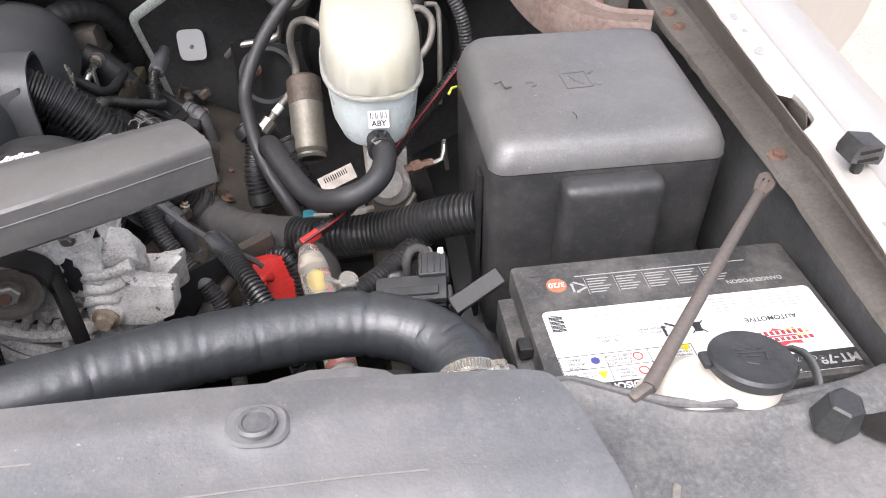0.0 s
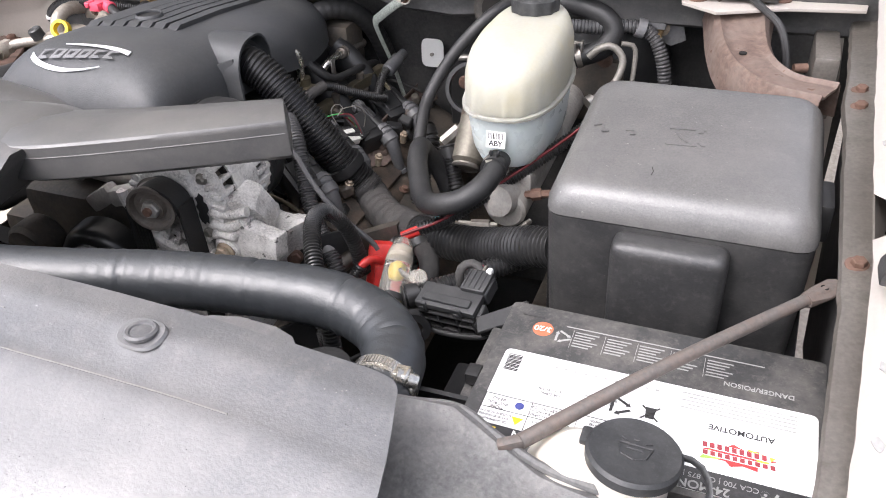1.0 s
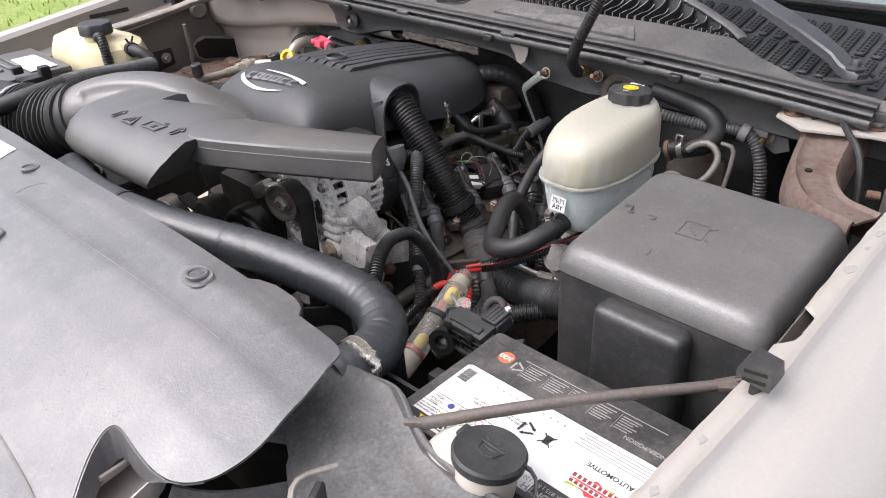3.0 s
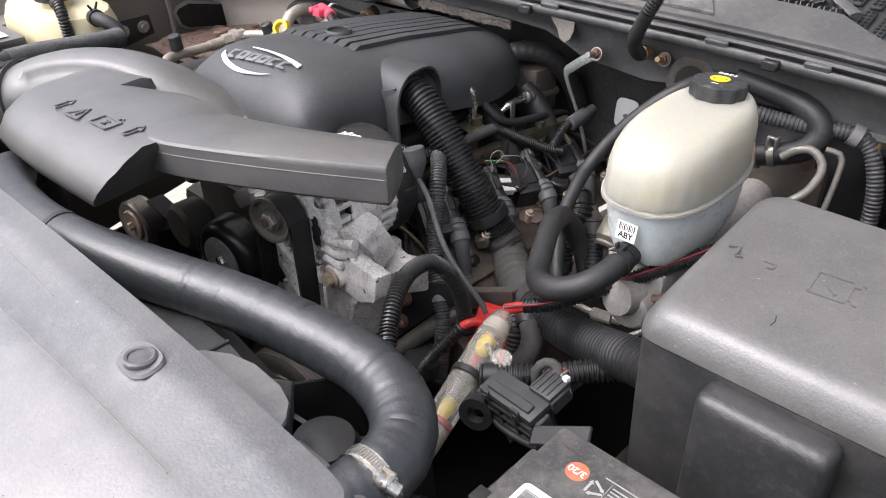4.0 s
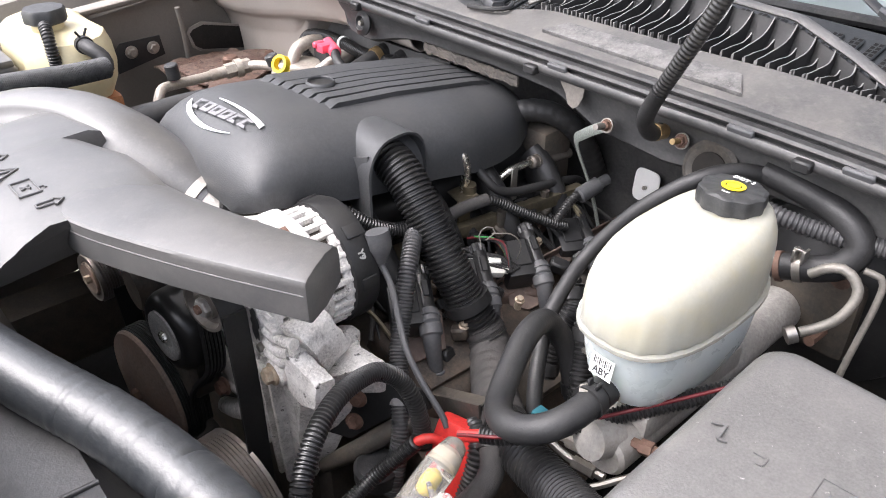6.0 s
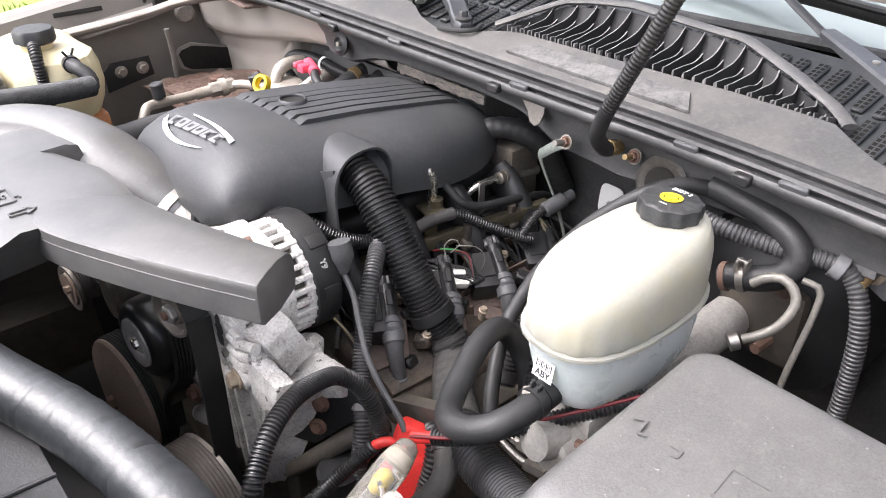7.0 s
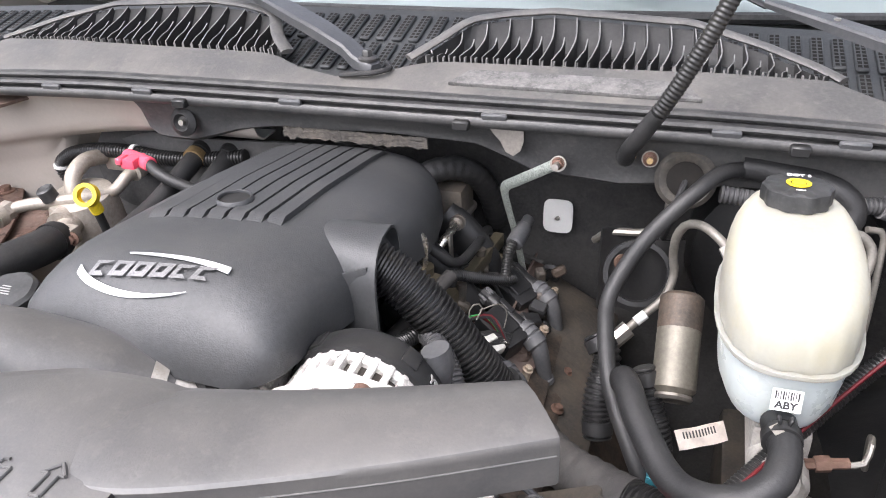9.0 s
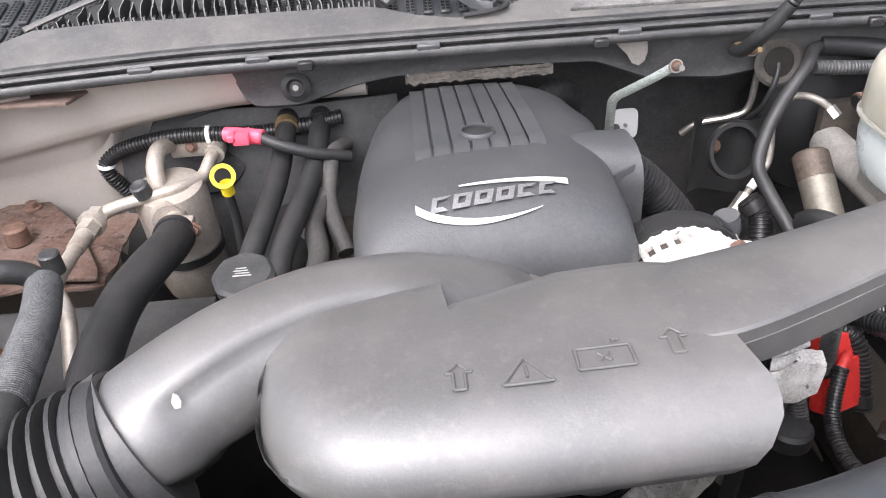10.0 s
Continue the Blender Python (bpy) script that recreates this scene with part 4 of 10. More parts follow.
def rust_brace():
    root = thing("cowl_brace", (0.33, 0.95, 1.12), "rust-covered pressed steel brace bolted to the cowl", "brace", kind="structure")
    mid = [(0.275, 1.07, 1.15), (0.283, 1.0, 1.128), (0.3, 0.93, 1.118), (0.335, 0.88, 1.114), (0.385, 0.855, 1.116)]
    line = curve_pts(mid, 0.012)
    secs = []
    for i, p in enumerate(line):
        d = (line[min(i + 1, len(line) - 1)] - line[max(0, i - 1)]).normalized()
        side = d.cross(Vector((0, 0, 1))).normalized()
        w = 0.031 + 0.014 * (1 - i / len(line)) ** 2
        sec = []
        for k in range(13):
            q = k / 6 - 1
            h = 0.012 * (1 - abs(q) ** 2.5) + 0.009 * math.exp(-((abs(q) - 0.72) / 0.16) ** 2)
            if abs(q) > 0.97:
                h -= 0.028
            sec.append(p + side * (w * q) + Vector((0, 0, h)))
        secs.append(sec)
    bm = loft(secs, close=False)
    bmesh.ops.recalc_face_normals(bm, faces=bm.faces)
    bmesh.ops.solidify(bm, geom=bm.faces[:], thickness=0.003)
    part("pressing", bm, M_RUST, root)
    part("drain_hole", rod((0.29, 0.936, 1.1305), (0.29, 0.936, 1.1325), 0.0045, n=10), M_DARK, root)
    part("top_flange", slab([(0.205, 1.03), (0.25, 1.0), (0.33, 1.03), (0.42, 1.04), (0.43, 1.12), (0.24, 1.12), (0.2, 1.06)], 1.152, 1.156, 0.001), M_BULK, root, "chipped beige flange")
    for p in ((0.222, 1.046, 1.156), (0.323, 1.06, 1.156)):
        part("bolt", bolt(p, (0, 0, 1), 0.0085, 1.5), M_RUSTBOLT, root, "rusty bolt")
    part("tab", slab([(0.2, 1.06), (0.33, 1.05), (0.345, 1.085), (0.22, 1.11)], 1.162, 1.166, 0.001), M_COWL, root)
    part("cable", tube([(0.26, 1.08, 1.172), (0.3, 1.02, 1.16), (0.33, 0.99, 1.14), (0.345, 0.97, 1.08), (0.345, 0.96, 1.0)], 0.0045, 8), M_RUBBER, root, "thin black cable")
    part("hinge_block", rbox((0.385, 1.02, 1.08), (0.03, 0.1, 0.08), 0.006), M_INNER, root)
    for z in (1.06, 1.1):
        part("stud", rod((0.365, 0.985, z), (0.35, 0.98, z), 0.006, n=10), M_RUSTBOLT, root)


def left_brace():
    root = thing("cowl_brace", (-1.2, 0.9, 1.12), "long pale diagonal steel brace beside the coolant tank", "brace", kind="structure")
    part("bar", tube([(-1.06, 1.075, 1.155), (-1.13, 1.05, 1.151), (-1.2, 0.99, 1.132), (-1.235, 0.93, 1.113), (-1.265, 0.86, 1.098), (-1.31, 0.78, 1.08), (-1.34, 0.74, 1.065)], [0.018, 0.0165, 0.0125, 0.0125, 0.0135, 0.0135], 14, squash=(1.25, 0.75)), M_BRACE, root)
    part("end_plate", slab([(-1.15, 1.04), (-1.0, 1.03), (-0.98, 1.09), (-1.18, 1.1)], 1.147, 1.152, 0.001), M_RUST, root, "rusty end plate")
    for p in ((-1.06, 1.065, 1.166), (-1.12, 1.07, 1.152)):
        part("bolt", bolt(p, (0, 0, 1), 0.008), M_RUSTBOLT, root)


def coil_spring():
    root = thing("coil_spring", (-1.300, 0.984, 1.1), "black coiled flat spring standing on the far fender", "spring")
    c = Vector((-1.3000, 0.9840, 1.1930))
    face = along(c, c + Vector((0.72, -0.66, 0.2)))
    for k in range(5):
        r = 0.012 + 0.0078 * k
        part("coil", lathe([(r, -0.006), (r, 0.006), (r + 0.0035, 0.006), (r + 0.0035, -0.006), (r, -0.006)], 40, face), M_BOX, root)
    # Dark disc puts the shade between the coils into the colour.
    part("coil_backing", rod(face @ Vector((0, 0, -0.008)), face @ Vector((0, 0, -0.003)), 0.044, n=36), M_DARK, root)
    part("spindle", rod(face @ Vector((0, 0, -0.01)), face @ Vector((0, 0, 0.006)), 0.0085, n=16), M_BOX, root)
    part("arm", tube([c + Vector((0.0, 0.03, 0.02)), c + Vector((0.0, 0.035, 0.1)), c + Vector((0.0, 0.03, 0.2))], 0.012, 8, squash=(0.5, 1.2)), M_BLACK, root)
    part("foot", rbox(c + Vector((0.0, 0.0, -0.065)), (0.02, 0.03, 0.06), 0.003), M_BLACK, root)
    part("tail", tube([c + Vector((0.02, -0.02, -0.04)), c + Vector((0.0, -0.03, -0.06)), c + Vector((-0.01, -0.03, -0.075))], 0.005, 8), M_BOX, root)


def shield_z(x, y):
    z = interp(y, [(0.0, 1.026), (0.03, 1.046), (0.05, 1.06), (0.078, 1.0785), (0.12, 1.1), (0.186, 1.127), (0.24, 1.141), (0.3, 1.148), (0.36, 1.14), (0.4, 1.13)])
    d = abs(x + 0.49) - 0.29
    if d > 0:
        z -= 0.02 * (d / 0.32) ** 2
    return z


def front_shield():
    root = thing("radiator_shield", (-0.3, 0.2, 1.08), "faded grey plastic shield covering the radiator, dusty and scuffed", "panel")
    # outline of one half, from the middle of the back edge round the end to the front edge
    half = [(-0.49, 0.324), (-0.3, 0.325), (-0.1, 0.326), (0.02, 0.3265), (0.085, 0.3265), (0.104, 0.326), (0.115, 0.3235), (0.1215, 0.317), (0.1255, 0.305), (0.133, 0.28), (0.1405, 0.25), (0.1455, 0.222), (0.1455, 0.2), (0.141, 0.182), (0.132, 0.168), (0.119, 0.157), (0.104, 0.1505), (0.085, 0.148), (0.06, 0.149), (0.036, 0.1515), (0.0255, 0.1505), (0.021, 0.145), (0.0215, 0.136), (0.028, 0.122), (0.04, 0.104), (0.055, 0.087), (0.07, 0.069), (0.082, 0.054), (0.08, 0.042), (0.06, 0.034), (0.02, 0.03), (-0.1, 0.029), (-0.3, 0.028), (-0.49, 0.028)]
    other = [(-0.98 - x, y) for x, y in half[::-1]]
    ring = half + other[1:-1]
    for _ in range(2):
        ring = [(a[0] * (1 - w) + b[0] * w, a[1] * (1 - w) + b[1] * w) for a, b in zip(ring, ring[1:] + ring[:1]) for w in (0.25, 0.75)]
    dense = []
    for a, b in zip(ring, ring[1:] + ring[:1]):
        n = max(1, round(math.hypot(b[0] - a[0], b[1] - a[1]) / 0.007))
        dense += [(a[0] + (b[0] - a[0]) * k / n, a[1] + (b[1] - a[1]) * k / n) for k in range(n)]
    slot = []
    for cx_, sgn in ((-0.345, 1), (-0.635, -1)):
        slot += [(cx_ + sgn * 0.016 * math.cos(a), 0.187 + 0.016 * math.sin(a) * sgn) for a in [(-90 + 22.5 * k) * math.pi / 180 for k in range(9)]]

    def inside(x, y, poly):
        c = False
        for (x0, y0), (x1, y1) in zip(poly, poly[1:] + poly[:1]):
            if (y0 > y) != (y1 > y) and x < (x1 - x0) * (y - y0) / (y1 - y0) + x0:
                c = not c
        return c
    pts = [Vector(p) for p in dense + slot]
    edges = [(k, (k + 1) % len(dense)) for k in range(len(dense))]
    edges += [(len(dense) + k, len(dense) + (k + 1) % len(slot)) for k in range(len(slot))]
    for i in range(180):
        for j in range(50):
            x, y = -1.11 + 0.007 * i, 0.0335 + 0.007 * j
            if inside(x, y, ring) and not inside(x, y, slot):
                pts.append(Vector((x, y)))
    vs, _, fs, _, _, _ = geometry.delaunay_2d_cdt(pts, edges, [], 0, 1e-5)

    def height(x, y):
        z = shield_z(x, y)
        # step along the long crease, and the bend towards the grille
        line = interp(x, [(-0.45, 0.243), (-0.17, 0.25), (-0.02, 0.255), (0.05, 0.256), (0.13, 0.255)])
        if x > -0.42:
            z -= 0.0014 * smoothstep((y - line) / 0.004) * smoothstep((0.33 - y) / 0.05)
        bend = interp(x, [(-0.6, 0.09), (-0.1, 0.086), (-0.01, 0.08), (0.05, 0.073)])
        z += 0.0024 * math.exp(-((y - bend) / 0.008) ** 2)
        # shallow bowl in front of the latch slot
        z -= 0.016 * math.exp(-((x + 0.49) / 0.225) ** 6 - ((y - 0.12) / 0.04) ** 4)
        z += 0.0012 * noise.noise((x * 9, y * 9, 2)) + 0.0004 * noise.noise((x * 35, y * 35, 5))
        for px, py, rx, ry, ang in ((-0.064, 0.292, 0.019, 0.014, 0.1), (-0.113, 0.066, 0.016, 0.03, 0.1), (-0.92, 0.292, 0.019, 0.014, -0.1)):
            c, s = math.cos(ang), math.sin(ang)
            u, v = (x - px) * c + (y - py) * s, -(x - px) * s + (y - py) * c
            z += 0.0024 * (1 - smoothstep((math.hypot(u / rx, v / ry) - 0.85) / 0.3))
        return z
    bm = bmesh.new()
    mv = [bm.verts.new((v.x, v.y, height(v.x, v.y))) for v in vs]
    for fa in fs:
        cx_, cy_ = sum(vs[i].x for i in fa) / 3, sum(vs[i].y for i in fa) / 3
        if inside(cx_, cy_, ring) and not inside(cx_, cy_, slot):
            bm.faces.new([mv[i] for i in fa])
    bmesh.ops.recalc_face_normals(bm, faces=bm.faces)
    bmesh.ops.solidify(bm, geom=bm.faces[:], thickness=0.003)
    part("panel", bm, M_SHIELD, root, smooth=50)
    # turned-down flanges round the notch and under the rounded end
    notch = [(0.132, 0.168), (0.119, 0.157), (0.104, 0.1505), (0.085, 0.148), (0.06, 0.149), (0.036, 0.1515), (0.0255, 0.1505), (0.021, 0.145), (0.0215, 0.136), (0.028, 0.122), (0.04, 0.104), (0.055, 0.087), (0.07, 0.069), (0.082, 0.054)]
    fine = [Vector((x, y, height(x, y) - 0.001)) for x, y in notch]
    part("notch_flange", sheet(lambda u, v: curve_at(fine, u) + Vector((0.006, -0.003, -0.03)) * v * smoothstep((u - 0.12) / 0.25), 60, 3, 0.002), M_SHIELD, root)
    # Thin pale tubes: the creases' glint is put into their colour.
    for line in ([(-0.405, 0.242), (-0.3, 0.2455), (-0.17, 0.25), (-0.025, 0.255), (0.03, 0.256)], [(-0.415, 0.25), (-0.405, 0.283), (-0.3, 0.284), (-0.185, 0.283)]):
        part("pale_crease", tube([(p.x, p.y, height(p.x, p.y) + 0.0001) for p in curve_pts([(a, b, 0) for a, b in line], 0.02)], 0.0006, 6), M_CREASE, root, "pale crease line, glint in its colour")
    for x, y in ((-0.064, 0.292), (-0.114, 0.073), (-0.461, 0.288), (-0.92, 0.292)):
        z = height(x, y)
        n = Vector((0, 0.1 if y > 0.2 else -0.42, 1)).normalized()
        p = Vector((x, y, z + (0.0012 if (x, y) in ((-0.064, 0.292), (-0.114, 0.073)) else 0.0005)))
        part("push_pin", lathe([(0.0118, -0.001), (0.0122, 0.0016), (0.0105, 0.003), (0.0085, 0.0026), (0.0078, 0.0012), (0.005, 0.0018)], 24, along(p, p + n)), M_PIN, root, "round dark push pin")
    a_, b_, c_, d_ = Vector((-0.722, 0.292)), Vector((-0.537, 0.3)), Vector((-0.511, 0.222)), Vector((-0.69, 0.216))
    lay = sheet(lambda u, v: (lambda p: Vector((p.x, p.y, height(p.x, p.y) + 0.0012)))(d_.lerp(c_, u).lerp(a_.lerp(b_, u), v)), 24, 12, 0.0004)
    part("sticker", lay, M_LABEL, root, "pale worn information sticker")
    for k in range(7):
        row = sheet(lambda u, v: (lambda p: Vector((p.x, p.y, height(p.x, p.y) + 0.0015)))(d_.lerp(c_, 0.05 + (0.6 + 0.25 * (k % 2)) * u).lerp(a_.lerp(b_, 0.05 + (0.6 + 0.25 * (k % 2)) * u), 0.14 + 0.11 * k + 0.035 * v)), 10, 1, 0)
        part("sticker_line", row, M_PRINT, root, "faded line of print")
    # raised oval pads under the pins, bend line with its light painted in, grit and scuffs
    for px, py, rx, ry, lean in ((-0.113, 0.067, 0.0155, 0.031, 5), (-0.064, 0.292, 0.0185, 0.0145, 0)):
        oval = []
        for k in range(28):
            a = 2 * math.pi * k / 28
            c_, s_ = math.cos(a), math.sin(a)
            ux, uy = math.copysign(abs(c_) ** 0.8, c_) * rx, math.copysign(abs(s_) ** 0.8, s_) * ry
            la = radians(lean)
            oval.append((px + ux * math.cos(la) - uy * math.sin(la), py + ux * math.sin(la) + uy * math.cos(la)))
        pb = bmesh.new()
        low = [pb.verts.new((x, y, shield_z(x, y) + 0.0005)) for x, y in oval]
        high = [pb.verts.new((px + (x - px) * 0.9, py + (y - py) * 0.93, shield_z(x, y) + 0.0025)) for x, y in oval]
        pb.faces.new(high)
        for k in range(28):
            pb.faces.new((low[k], low[(k + 1) % 28], high[(k + 1) % 28], high[k]))
        bmesh.ops.recalc_face_normals(pb, faces=pb.faces)
        part("pin_pad", pb, M_SHIELD, root, "raised oval pad", smooth=30)
    bend = [(-0.3, 0.088), (-0.2, 0.084), (-0.136, 0.08), (-0.078, 0.083), (-0.013, 0.079), (0.05, 0.072)]
    part("lit_bend", tube([(p.x, p.y, height(p.x, p.y) - 0.0001) for p in curve_pts([(a, b, 0) for a, b in bend], 0.012)], 0.0015, 6), M_CREASE, root, "pale bend line, its light in the colour")
    rng = random.Random(11)
    light, dark = bmesh.new(), bmesh.new()
    for k in range(1300):
        if k < 800:
            x, y = rng.gauss(-0.09, 0.05), rng.gauss(0.155, 0.022)
        else:
            x, y = rng.uniform(-0.4, 0.13), rng.uniform(0.06, 0.31)
        if not inside(x, y, ring) or inside(x, y, slot):
            continue
        z = height(x, y) + 0.0004
        r_ = rng.uniform(0.00025, 0.0006)
        a0 = rng.uniform(0, 6.28)
        tgt = dark if rng.random() < 0.16 else light
        tgt.faces.new([tgt.verts.new((x + r_ * rng.uniform(0.5, 1.2) * math.cos(a0 + a), y + r_ * rng.uniform(0.5, 1.2) * math.sin(a0 + a), z)) for a in (0, 1.3, 2.5, 3.8, 5.0)])
    tagged(part("grit", light, M_CHIP, root, "pale grit specks"), kind="stuff")
    tagged(part("grit", dark, M_BOX, root, "dark grit specks"), kind="stuff")
    # latch in its slot: rolled rim, dark well, curved grey lever
    part("slot_rim", tube([(x, y, height(x, y) + 0.001) for x, y in slot[:9]] + [(-0.45, 0.203, height(-0.45, 0.203) + 0.002), (-0.6, 0.203, height(-0.6, 0.203) + 0.002)], 0.0035, 8), M_SHIELD, root)
    part("lever", tube([(-0.6, 0.176, 1.122), (-0.5, 0.172, 1.13), (-0.43, 0.168, 1.131), (-0.37, 0.162, 1.128), (-0.32, 0.148, 1.12), (-0.285, 0.13, 1.112), (-0.272, 0.118, 1.104)], [0.014, 0.014, 0.014, 0.0135, 0.012, 0.0095, 0.005], 16, squash=(1.0, 0.5)), M_SHIELD, root, "curved grey lever over the slot")
    part("slot_ledge", rbox((-0.5, 0.186, 1.1105), (0.27, 0.03, 0.01), 0.003), M_SHIELD, root, "grey ledge inside the slot")
    # Flat dark patch on the panel stands for the shaded gap.
    low = bmesh.new()
    low.faces.new([low.verts.new((x, y, height(x, y) + 0.0008)) for x, y in ((-0.6, 0.118), (-0.42, 0.12), (-0.32, 0.124), (-0.306, 0.129), (-0.32, 0.136), (-0.42, 0.136), (-0.6, 0.134))])
    part("lower_slot_shade", low, M_DARK, root, "flat dark patch for the shaded gap below the lever")
    part("latch", rbox((-0.5, 0.187, 1.055), (0.24, 0.028, 0.06), 0.004), M_INNER, root, "steel latch in the slot")
    return root


def radiator_support():
    root = thing("radiator_support", (0.25, 0.25, 0.9), "dusty grey radiator support panel", "panel", kind="structure")
    back = [(0.02, 0.352), (0.1, 0.352), (0.145, 0.358), (0.18, 0.342), (0.218, 0.326), (0.26, 0.32), (0.303, 0.321), (0.345, 0.325), (0.382, 0.335)]
    front = [(0.02, 0.2), (0.1, 0.262), (0.13, 0.245), (0.16, 0.225), (0.2, 0.2), (0.24, 0.18), (0.3, 0.15), (0.345, 0.12), (0.382, 0.1)]

    def top(u, v):
        k = u * 8
        j = min(int(k), 7)
        a = Vector((*back[j], 0)).lerp(Vector((*back[j + 1], 0)), k - j)
        b = Vector((*front[j], 0)).lerp(Vector((*front[j + 1], 0)), k - j)
        p = b.lerp(a, v)
        p.z = 1.07 + 0.004 * math.sin(8 * u) - 0.018 * (1 - v) ** 2 + 0.006 * math.exp(-((v - 0.95) / 0.06) ** 2) + 0.003 * noise.noise((u * 5, v * 5, 0))
        return p
    part("top_panel", sheet(top, 48, 20, 0.004), M_SUPPORT, root)
    part("front_lip", tube([Vector((x, y, 1.05)) for x, y in front], 0.004, 8), M_SUPPORT, root)
    part("back_flange", tube([Vector((x, y + 0.001, 1.072)) for x, y in back], 0.0035, 8), M_SUPPORT, root)
    part("black_hole", lathe([(0.021, 0), (0.023, 0.002), (0.019, 0.003), (0.018, 0.0)], 24, Matrix.Translation((0.352, 0.292, 1.072))), M_DARK, root, "round dark hole")
    # Dark disc on the panel; the hole's shade is in its colour.
    part("hole_shade", rod((0.352, 0.292, 1.0725), (0.352, 0.292, 1.0733), 0.0185, n=24), M_DARK, root)
    # side plates below the shield
    part("side_plate", sheet(lambda u, v: Vector((0.07 + 0.075 * u - 0.02 * v, 0.165 + 0.08 * u - 0.015 * math.sin(3 * u) - 0.04 * v, 1.05 - 0.004 * u - 0.1 * v)), 12, 8, 0.003), M_SUPPORT, root, "dusty curved side plate")
    channel = [(0.012, 0.163, 1.066), (0.045, 0.1655, 1.066), (0.064, 0.163, 1.066), (0.0745, 0.153, 1.065), (0.0775, 0.135, 1.062), (0.0785, 0.1, 1.052), (0.079, 0.05, 1.035)]
    bracket = part("lamp_bracket", slab([(0.0, 0.16), (0.06, 0.161), (0.073, 0.151), (0.0755, 0.13), (0.0765, 0.05), (0.03, 0.045)], 0, 0.003, 0.001, m=Matrix.Translation((0, 0, 1.0)) @ pose(0, 0, 0, 14, 0, 0) @ pose(0, 0, 0)), M_BULK, root, "pale grey channel bracket behind the grille")
    part("bracket_wall", tube(channel, 0.013, 10, squash=(0.16, 1.0)), M_BULK, bracket)
    part("bracket_tab", slab([(0.0, 0.0), (0.02, 0.004), (0.012, 0.035), (0.0, 0.05)], 0, 0.003, 0.001, m=Matrix.Translation((0.028, 0.12, 1.052)) @ pose(0, 0, 0, 14, -60, -10)), M_BULK, bracket)
    part("hook", tube([(0.186, 0.256, 1.083), (0.179, 0.242, 1.0835), (0.1735, 0.23, 1.083), (0.1735, 0.221, 1.082), (0.179, 0.213, 1.08), (0.188, 0.206, 1.077)], 0.0024, 8, squash=(1.3, 0.8)), M_PALEWIRE, root, "bent pale wire hook")
    part("clip_block", merge(rbox((0.205, 0.212, 1.068), (0.026, 0.022, 0.026), 0.003, 2, (10, 0, 25)), rbox((0.196, 0.226, 1.078), (0.008, 0.02, 0.02), 0.002, 1, (0, 0, 30))), M_BLACK, root)
    # Dark block added where only shade lies below the panel.
    part("shade_block", rbox((0.2, 0.12, 0.93), (0.4, 0.22, 0.12), 0.01), M_DARK, root)
    for x, y, z, s in ((0.17, 0.1, 1.02, 0.05), (0.24, 0.08, 1.015, 0.06), (0.12, 0.06, 1.0, 0.05)):
        part("lamp_housing", lathe([(s * 0.4, 0), (s, 0.0), (s * 0.9, 0.02), (s * 0.5, 0.035), (0.01, 0.037)], 22, Matrix.Translation((x, y, z - 0.02)) @ pose(0, 0, 0, 20, 10, 0)), M_BOX, root)
    return root


def grille():
    root = thing("grille", (-0.2, 0.02, 0.9), "bright silver diamond mesh grille below the shield edge", "grille")
    part("top_bar", tube([(-0.9, 0.024, 1.036), (-0.4, 0.021, 1.037), (-0.1, 0.022, 1.037), (0.0, 0.024, 1.036), (0.06, 0.03, 1.034)], 0.0075, 10), M_SHIELD, root)
    for k in range(26):
        x = -0.78 + 0.034 * k
        for d in (1, -1):
            line = []
            for q in range(15):
                h = 0.17 * q / 14
                line.append((x + d * (h * 0.62 + 0.0026 * math.sin(h * 2 * math.pi / 0.0274)), 0.004 + (0.002 if d > 0 else -0.001) - 0.06 * h, 1.029 - h))
            part("mesh_bar", tube(line, 0.0036, 6, 0.012, squash=(1.0, 1.3)), M_SILVERBAR, root)
    # Dark sheet behind the mesh; the shade is in its colour.
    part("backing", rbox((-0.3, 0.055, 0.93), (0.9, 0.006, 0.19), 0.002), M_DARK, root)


def inner_bay():
    root = thing("engine_bay_floor", (-0.4, 0.7, 0.45), "added dark floor, shade of the engine bay in its colour", "engine bay", kind="structure")
    # Added floor and front wall; near-black puts the bay's shade in.
    part("added_floor", rbox((-0.45, 0.65, 0.45), (1.8, 1.2, 0.03), 0.005), M_DARK, root)
    part("added_front_wall", rbox((-0.49, 0.27, 0.72), (1.7, 0.03, 0.6), 0.005), M_DARK, root)
    part("frame_rail", rbox((0.08, 0.7, 0.62), (0.09, 1.0, 0.14), 0.012), M_IRON, root)
    part("frame_rail", rbox((-1.0, 0.7, 0.62), (0.09, 1.0, 0.14), 0.012), M_IRON, root)
    part("wheel_arch", sheet(lambda u, v: Vector((0.12 + 0.27 * u, 0.55 + 0.6 * v, 0.78 + 0.12 * u + 0.1 * math.sin(3.14 * v))), 10, 12, 0.004), M_BLACK, root)
    part("battery_tray", rbox((0.265, 0.42, 0.83), (0.29, 0.24, 0.02), 0.004), M_BLACK, root)
    part("tray_side", rbox((0.09, 0.45, 0.87), (0.05, 0.2, 0.1), 0.006), M_BLACK, root)
    part("rust_deck", sheet(lambda u, v: Vector((-1.27 + 0.3 * u, 0.9 + 0.18 * v, 0.955 + 0.01 * noise.noise((u * 5, v * 5, 0)))), 12, 12, 0.004), M_DECK, root, "rusted sheet metal deck")


fender_driver()
fender_clip()
fender_passenger()
